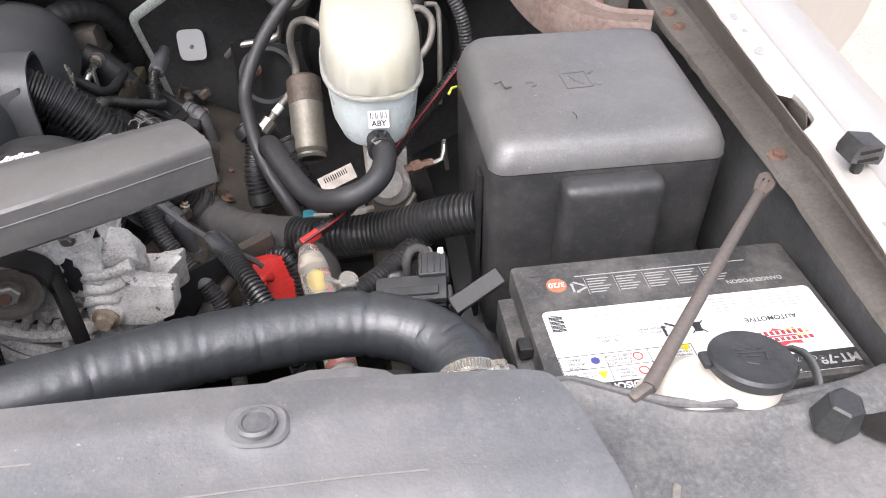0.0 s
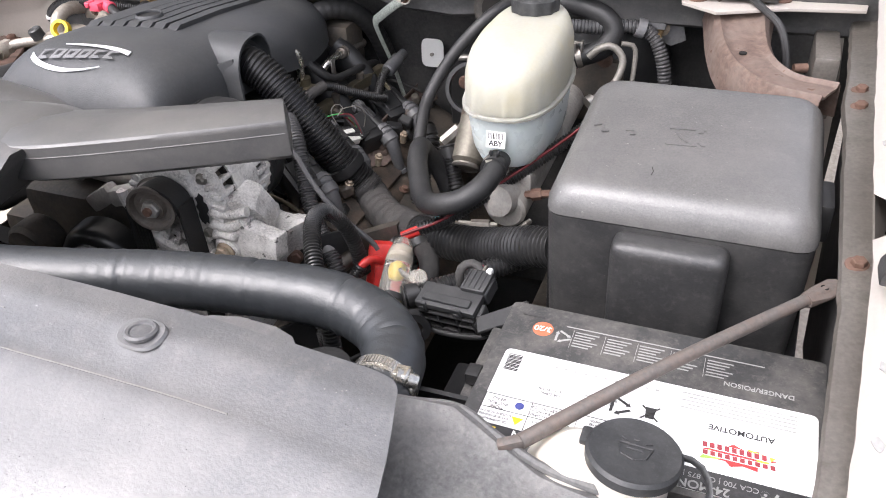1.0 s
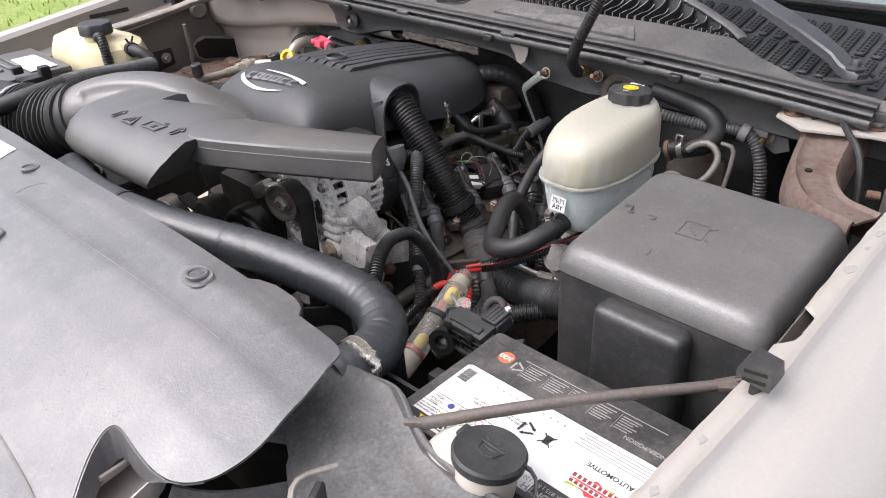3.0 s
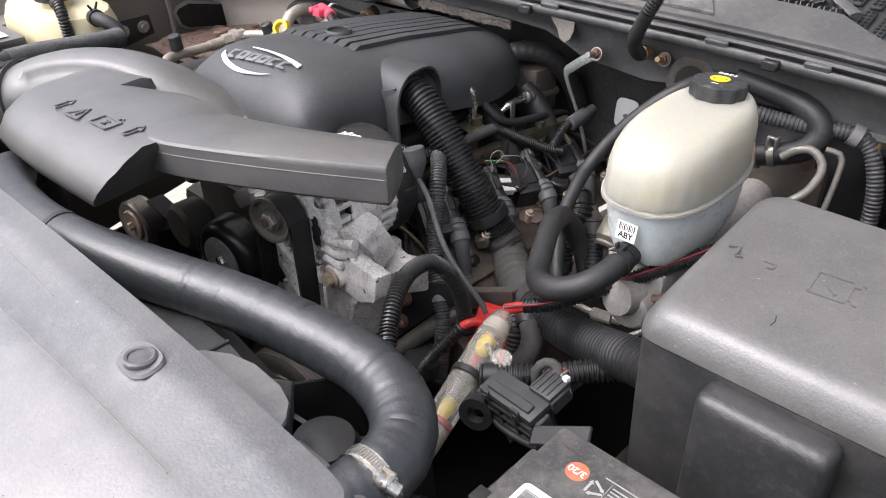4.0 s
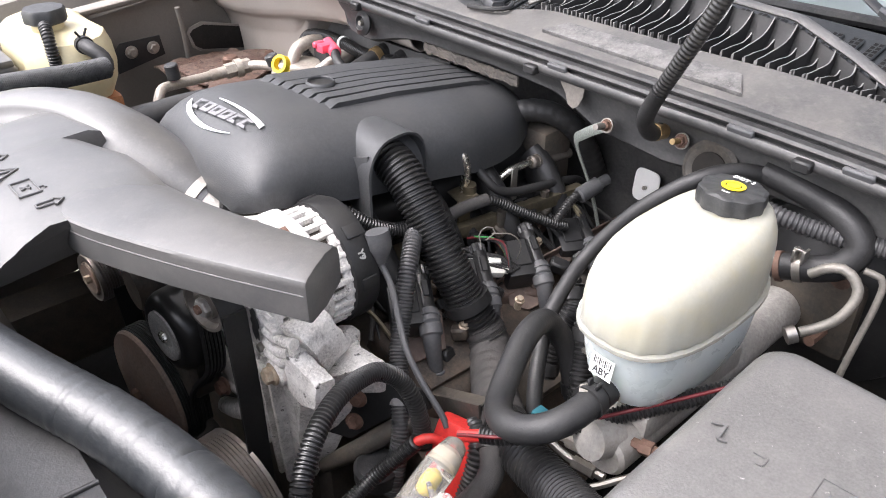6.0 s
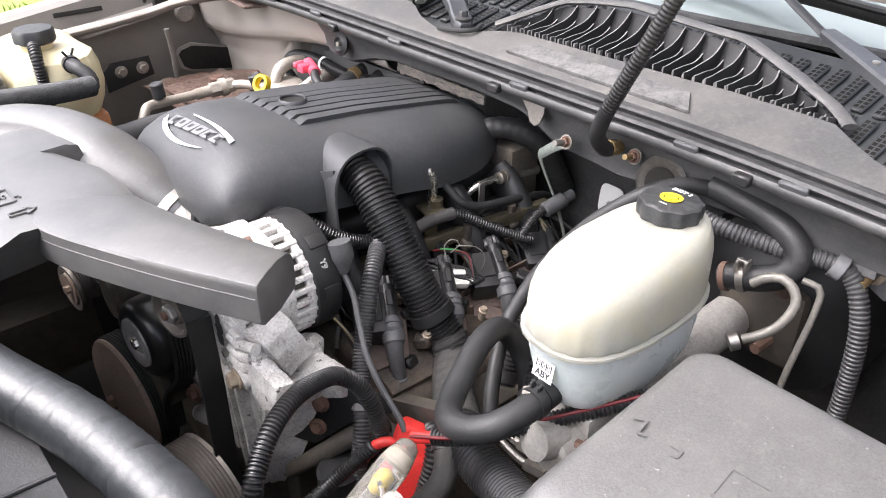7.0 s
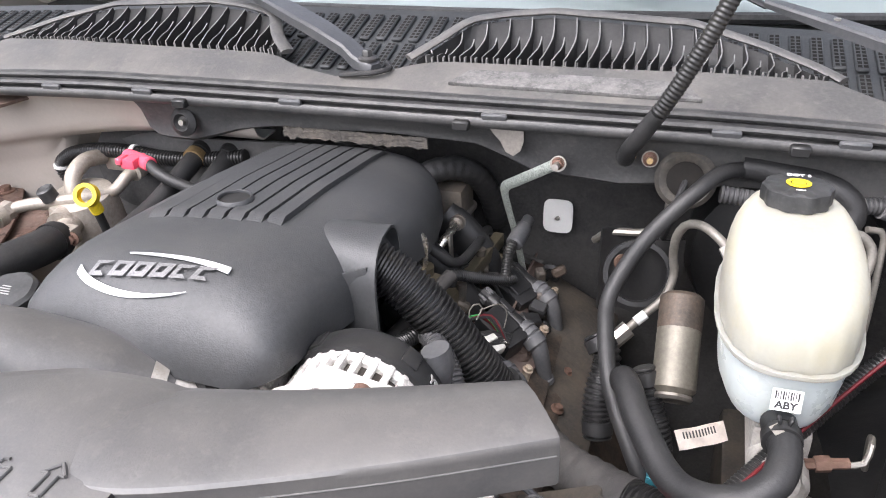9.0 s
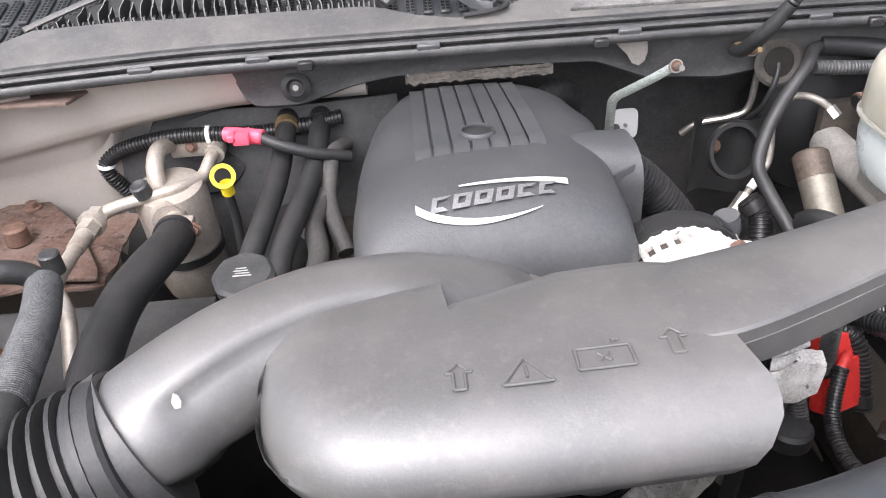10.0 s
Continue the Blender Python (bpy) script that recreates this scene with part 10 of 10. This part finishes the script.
    part("stud", rod((0.176, 1.097, 1.096), (0.175, 1.066, 1.094), 0.0045, n=10), M_BRASS, c)
    loop_line = [(0.0, 1.068, 1.138), (0.035, 1.068, 1.134), (0.075, 1.064, 1.128), (0.103, 1.058, 1.119), (0.1165, 1.053, 1.102), (0.108, 1.044, 1.083), (0.09, 1.036, 1.074), (0.068, 1.03, 1.068), (0.052, 1.027, 1.062)]
    l = thing("vacuum_elbow", (0.06, 1.09, 1.08), "black rubber hose with a spring clamp at the booster", "hose")
    part("hose", tube(loop_line, 0.0142, 18), M_RUBBER, l)
    part("spring_clamp", merge(ring_band((0.073, 1.0313, 1.0692), (-0.9, -0.25, -0.25), 0.0146, 0.008, 0.0012), rbox((0.07, 1.022, 1.087), (0.003, 0.012, 0.014), 0.0005, 1), rbox((0.079, 1.024, 1.088), (0.003, 0.012, 0.014), 0.0005, 1), rbox((0.0745, 1.021, 1.0945), (0.013, 0.004, 0.003), 0.0005, 1)), M_STEEL, l, "bright spring clamp")
    part("port_ring", ring_band((0.056, 1.0275, 1.0635), (-0.9, -0.2, -0.3), 0.0146, 0.006, 0.0015), M_RUSTBOLT, l, "rusty port ring")
    tag = thing("paper_tag", (-0.012, 0.842, 0.945), "pink paper tag with a bar code", "tag")
    tm = pose(-0.012, 0.842, 0.945, 55, 0, 8) @ pose(0, 0, 0, 0, 0, 17)
    bm = sheet(lambda u, v: Vector((-0.024 + 0.048 * u, -0.01 + 0.02 * v, 0.004 * math.sin(3 * u) + 0.0015 * math.sin(11 * u + 4 * v))), 16, 5, 0.0006)
    bm.transform(tm)
    part("paper", bm, M_PINKTAG, tag)

    def bulge(k):
        u = (0.008 + 0.003 * k) / 0.048
        return 0.004 * math.sin(3 * u) + 0.0015 * math.sin(11 * u + 2.6) + 0.0005
    part("bar_code", merge(*[slab([(-0.017 + 0.003 * k, 0.0), (-0.0155 + 0.003 * k, 0.0), (-0.0155 + 0.003 * k, 0.007), (-0.017 + 0.003 * k, 0.007)], bulge(k), bulge(k) + 0.0004, 0, m=tm) for k in range(11)]), M_LABELDARK, tag)
    s = thing("brake_lines", (-0.01, 0.8, 0.92), "dull steel brake line unions below the reservoir", "pipe")
    for dx, dz in ((0.0, 0.0), (0.01, -0.022)):
        part("line", tube([(-0.045 + dx, 0.79, 0.925 + dz), (-0.01 + dx, 0.785, 0.928 + dz), (0.03 + dx, 0.79, 0.93 + dz)], 0.0045, 8), M_STEEL, s)
        part("union", rod((-0.005 + dx, 0.785, 0.928 + dz), (0.02 + dx, 0.788, 0.93 + dz), 0.0072, n=6), M_STEEL, s)
    part("teal_plug", rbox((-0.05, 0.795, 0.92), (0.018, 0.016, 0.016), 0.003), M_TEAL, s, "small teal plug")


def left_side():
    acc = thing("accumulator", (-0.9, 1.03, 0.85), "silver air conditioning accumulator can with a black band", "canister")
    can = mat("silver_can", (0.46, 0.42, 0.37), 0.42, 0.45, dirt=(0.27, 0.22, 0.17), dirt_amount=0.5, dirt_scale=25)
    part("can", lathe([(0.02, -0.2), (0.046, -0.18), (0.05, -0.16), (0.05, -0.02), (0.046, -0.004), (0.036, 0.0), (0.01, 0.001)], 36, Matrix.Translation((-0.902, 1.03, 1.025)) @ pose(0, 0, 0, 8, 0, 0)), can, acc)
    part("band", lathe([(0.0505, -0.115), (0.0525, -0.114), (0.0525, -0.1), (0.0505, -0.099)], 36, Matrix.Translation((-0.902, 1.03, 1.025)) @ pose(0, 0, 0, 8, 0, 0)), M_RUBBER, acc, "black mounting band")
    part("port", merge(rod((-0.89, 0.99, 0.995), (-0.882, 0.945, 0.99), 0.017, n=18), rod((-0.905, 1.0, 1.0), (-0.895, 0.975, 1.0), 0.02, n=18), rbox((-0.872, 0.962, 0.995), (0.03, 0.02, 0.025), 0.004)), can, acc)
    part("port_bolt", bolt((-0.858, 0.952, 0.995), (0.3, -1, 0.2), 0.007), M_RUSTBOLT, acc)
    part("upper_pipe", tube([(-0.915, 1.03, 1.02), (-0.918, 1.045, 1.045), (-0.918, 1.075, 1.055), (-0.912, 1.105, 1.05)], 0.012, 14), can, acc)
    part("liquid_line", tube([(-0.845, 1.095, 1.04), (-0.85, 1.075, 1.035), (-0.862, 1.05, 1.02), (-0.885, 1.015, 1.025), (-0.925, 1.0, 1.022), (-0.965, 0.985, 1.018), (-0.984, 0.96, 1.0145), (-0.989, 0.892, 1.011), (-0.986, 0.83, 1.013), (-0.978, 0.803, 1.014), (-0.968, 0.79, 1.005), (-0.964, 0.778, 0.985), (-0.955, 0.73, 0.95), (-0.94, 0.68, 0.93)], 0.009, 14), can, acc, "pale liquid line")
    part("line_union", merge(rod((-0.982, 0.978, 1.0155), (-0.987, 0.93, 1.0125), 0.014, n=6), rod((-0.984, 0.962, 1.0145), (-0.986, 0.95, 1.0135), 0.0175, n=18), rod((-0.986, 0.94, 1.013), (-0.989, 0.9, 1.011), 0.0108, n=18)), can, acc)
    part("service_cap", lathe([(0.008, 0), (0.0125, 0.001), (0.0125, 0.018), (0.01, 0.02), (0.004, 0.017)], 22, Matrix.Translation((-0.925, 1.0, 1.026)) @ pose(0, 0, 0, 14, -10, 0)), M_CAP, acc, "black service port cap")
    part("service_cap", lathe([(0.008, 0), (0.012, 0.001), (0.012, 0.026), (0.01, 0.028)], 22, Matrix.Translation((-0.984, 0.83, 1.024)) @ pose(0, 0, 0, 4, 0, 0)), M_CAP, acc, "grey service port cap")
    part("firewall_block", merge(rbox((-0.878, 1.115, 1.042), (0.07, 0.02, 0.03), 0.005), rod((-0.845, 1.112, 1.04), (-0.845, 1.085, 1.038), 0.014, n=16)), can, acc)
    part("nut", bolt((-0.88, 1.104, 1.045), (0, -1, 0.2), 0.006), M_RUSTBOLT, acc)
    part("backing_pad", lathe([(0.03, 0), (0.075, 0.002), (0.07, 0.01)], 30, along((-0.875, 1.135, 1.03), (-0.875, 0.9, 1.06))), M_MAT, acc)
    hose("suction_hose", [(-0.882, 0.955, 0.992), (-0.878, 0.915, 0.998), (-0.89, 0.86, 1.002), (-0.905, 0.79, 1.0), (-0.908, 0.71, 0.992), (-0.905, 0.63, 0.98)], 0.0245, M_RUBBER, "thick black air conditioning hose", n=22)
    sh = thing("sheathed_hose", (-0.95, 0.65, 1.04), "hose in a grey ribbed heat sleeve", "hose")
    part("sleeve", tube([(-0.93, 0.704, 1.09), (-0.911, 0.65, 1.097), (-0.897, 0.6, 1.105), (-0.886, 0.55, 1.112), (-0.878, 0.505, 1.115)], 0.0172, 18, ribs=(0.0026, 0.0009)), M_SLEEVE, sh, "grey braided sleeve")
    part("end", tube([(-0.8795, 0.512, 1.1147), (-0.875, 0.47, 1.113), (-0.885, 0.42, 1.105), (-0.905, 0.37, 1.09), (-0.93, 0.33, 1.06)], 0.0155, 18), M_RUBBER, sh)
    for k, (dx, dy) in enumerate(((0.0, 0.0), (0.047, 0.02))):
        hose("heater_hose", [(-0.738 + dx, 1.13, 1.075), (-0.74 + dx, 1.08 + dy, 1.06), (-0.746 + dx, 1.0 + dy, 1.035), (-0.757 + dx * 0.9, 0.92 + dy, 1.02), (-0.77 + dx * 0.8, 0.84 + dy, 1.0), (-0.775 + dx * 0.8, 0.76, 0.97)], 0.0145, M_RUBBER, "black heater hose from the firewall", n=18)
        cl = thing("hose_clamp", (-0.74 + dx, 1.1, 1.066), "yellowed hose clamp on a heater hose", "clamp")
        part("band", ring_band((-0.739 + dx, 1.1 + dy, 1.067), (0, -1, -0.25), 0.0148, 0.012), M_BRASS, cl)
    dp = thing("dipstick", (-0.803, 0.95, 1.06), "yellow dipstick loop handle", "dipstick")
    part("loop", annulus(0.0105, 0.0158, 0.012, Matrix.Translation((-0.803, 0.947, 1.071)) @ pose(0, 0, 0, 62, 0, 18) @ pose(0, 0, -0.006)), M_YELLOW, dp, "yellow ring handle")
    part("collar", rod((-0.803, 0.953, 1.058), (-0.803, 0.958, 1.042), 0.0085, n=14), M_YELLOW, dp)
    part("tube", tube([(-0.803, 0.956, 1.045), (-0.802, 0.962, 1.0), (-0.803, 0.955, 0.94), (-0.8, 0.95, 0.86)], 0.006, 10), M_BLACK, dp)
    ch = thing("charge_cable", (-0.9, 1.12, 1.06), "corrugated cable loom with a pink red splice", "cable")
    part("loom", tube([(-0.995, 1.125, 0.97), (-1.01, 1.12, 1.0), (-1.012, 1.118, 1.022), (-0.985, 1.115, 1.042), (-0.94, 1.11, 1.055), (-0.89, 1.107, 1.061), (-0.845, 1.107, 1.06), (-0.8, 1.105, 1.058), (-0.74, 1.105, 1.06), (-0.66, 1.11, 1.07)], 0.0115, 16, ribs=(0.0052, 0.0016)), M_LOOM, ch)
    part("white_tie", ring_band((-0.852, 1.107, 1.06), (1, 0, 0), 0.0118, 0.006), M_WHITE, ch, "white cable tie")
    part("white_tie", ring_band((-1.012, 1.118, 1.02), (0.1, 0, 1), 0.0118, 0.005), M_WHITE, ch, "white cable tie")
    part("splice", merge(rod((-0.815, 1.05, 1.083), (-0.76, 1.03, 1.083), 0.0105, n=12, bev=0.002), rbox((-0.788, 1.03, 1.086), (0.022, 0.03, 0.014), 0.003), rbox((-0.8, 1.022, 1.09), (0.01, 0.02, 0.01), 0.002, 1)), M_PINK, ch, "pink red plastic splice cap")
    part("splice_cable", tube([(-0.765, 1.032, 1.083), (-0.74, 1.02, 1.075), (-0.7, 1.02, 1.06), (-0.65, 1.04, 1.04)], 0.008, 12), M_RUBBER, ch)
    oc = thing("oil_filler_cap", (-0.752, 0.752, 1.05), "black oil filler cap with a pale oil can symbol", "cap")
    part("cap", lathe([(0.018, -0.03), (0.02, -0.012), (0.031, -0.01), (0.033, -0.004), (0.033, 0.005), (0.029, 0.009), (0.006, 0.01)], 40, Matrix.Translation((-0.752, 0.752, 1.046)) @ pose(0, 0, 0, 12, 0, 0), wave=(8, 0.02)), M_CAP, oc)
    part("symbol", merge(*[slab([(-0.01 + 0.002 * (k % 2), -0.006 + 0.0036 * k), (0.009 - 0.002 * k, -0.006 + 0.0036 * k), (0.01 - 0.002 * k, -0.0046 + 0.0036 * k), (-0.009 + 0.002 * (k % 2), -0.0046 + 0.0036 * k)], 0.0095, 0.0104, 0, m=Matrix.Translation((-0.752, 0.752, 1.046)) @ pose(0, 0, 0, 12, 0, 0)) for k in range(4)]), M_PRINT, oc, "worn pale print")
    bx = thing("heater_box", (-0.93, 0.75, 0.9), "rusted bracket with a bolt beside the accumulator", "bracket")
    part("plate", slab([(-1.2, 1.085), (-1.172, 1.118), (-1.166, 1.131), (-1.149, 1.142), (-1.118, 1.126), (-1.064, 1.064), (-1.023, 1.0), (-0.98, 0.92), (-0.974, 0.897), (-1.035, 0.905), (-1.06, 0.925), (-1.085, 0.915), (-1.2, 0.915)], 0.962, 0.968, 0.002), M_DECK, bx)
    part("bolt", bolt((-1.13, 1.1, 0.968), (0, 0, 1), 0.009), M_RUSTBOLT, bx)
    part("knob", rod((-1.11, 1.0, 0.968), (-1.11, 1.0, 0.995), 0.016, n=18, bev=0.003), M_RUSTBOLT, bx)
    part("floor", rbox((-1.02, 0.72, 0.9), (0.36, 0.4, 0.02), 0.004), M_PAD, bx)


def truck_door():
    root = thing("door_1", (0.44, 1.2, 0.6), "open pewter driver door with a dark grey side moulding", "door", kind="structure")
    hinge, way, out = Vector((0.44, 1.2, 0)), Vector((0.829, 0.559, 0)), Vector((0.559, -0.829, 0))

    def panel(s, z, lift=0.0):
        return hinge + way * s + out * (lift + 0.025 * math.sin(math.pi * min(1, (z - 0.58) / 0.6)) ** 0.7) + Vector((0, 0, z))

    def low(s):
        return 0.602 + 0.16 * (1 - math.sqrt(max(0.0, 1 - (max(0.0, s - 0.95) / 0.165) ** 2)))
    part("skin", sheet(lambda u, v: panel(1.11 * u, low(1.11 * u) + (1.18 - low(1.11 * u)) * v), 60, 24, 0.035), M_PAINT, root)
    part("moulding", sheet(lambda u, v: panel(0.03 + 1.06 * u, 0.75 + 0.05 * v, 0.004 + 0.01 * math.sin(math.pi * v) ** 0.5), 30, 8, 0.006), M_DUCT, root, "dark grey rub strip")
    part("trim_line", tube([panel(0.03 + 0.105 * k, 0.708, 0.001) for k in range(11)], 0.004, 8, 0.05), M_CONDUIT, root, "thin dark crease line")
    part("trim_band", tube([panel(0.03 + 0.105 * k, 0.738, 0.0) for k in range(11)], 0.008, 8, 0.05), M_PAINT, root)


engine()
for boot, conn in (((-0.209, 0.776, 0.954), (-0.268, 0.81, 0.98)), ((-0.207, 0.87, 0.947), (-0.268, 0.905, 0.972)), ((-0.2046, 0.9625, 0.9387), (-0.2696, 0.9953, 0.965)), ((-0.211, 1.073, 0.927), (-0.2807, 1.1129, 0.944))):
    ignition_coil(boot, conn)
coil_wiring()
alternator()
alternator_bracket()
pulley((-0.4154, 0.561, 0.9422), 0.052, 0.038, M_BLACK, "smooth black idler pulley with a steel face", "idler")
pulley((-0.6456, 0.546, 0.908), 0.037, 0.03, M_PULLEY, "small worn steel pulley")
pulley((-0.525, 0.55, 0.785), 0.088, 0.036, M_PULLEY, "large rust-brown water pump pulley", "cone")
pulley((-0.29, 0.545, 0.77), 0.085, 0.036, M_PULLEY, "large dark ribbed crank pulley")
belt()
wiring()
fuse_holder()
red_terminal()
black_connector()
firewall_fittings()
left_side()
truck_door()
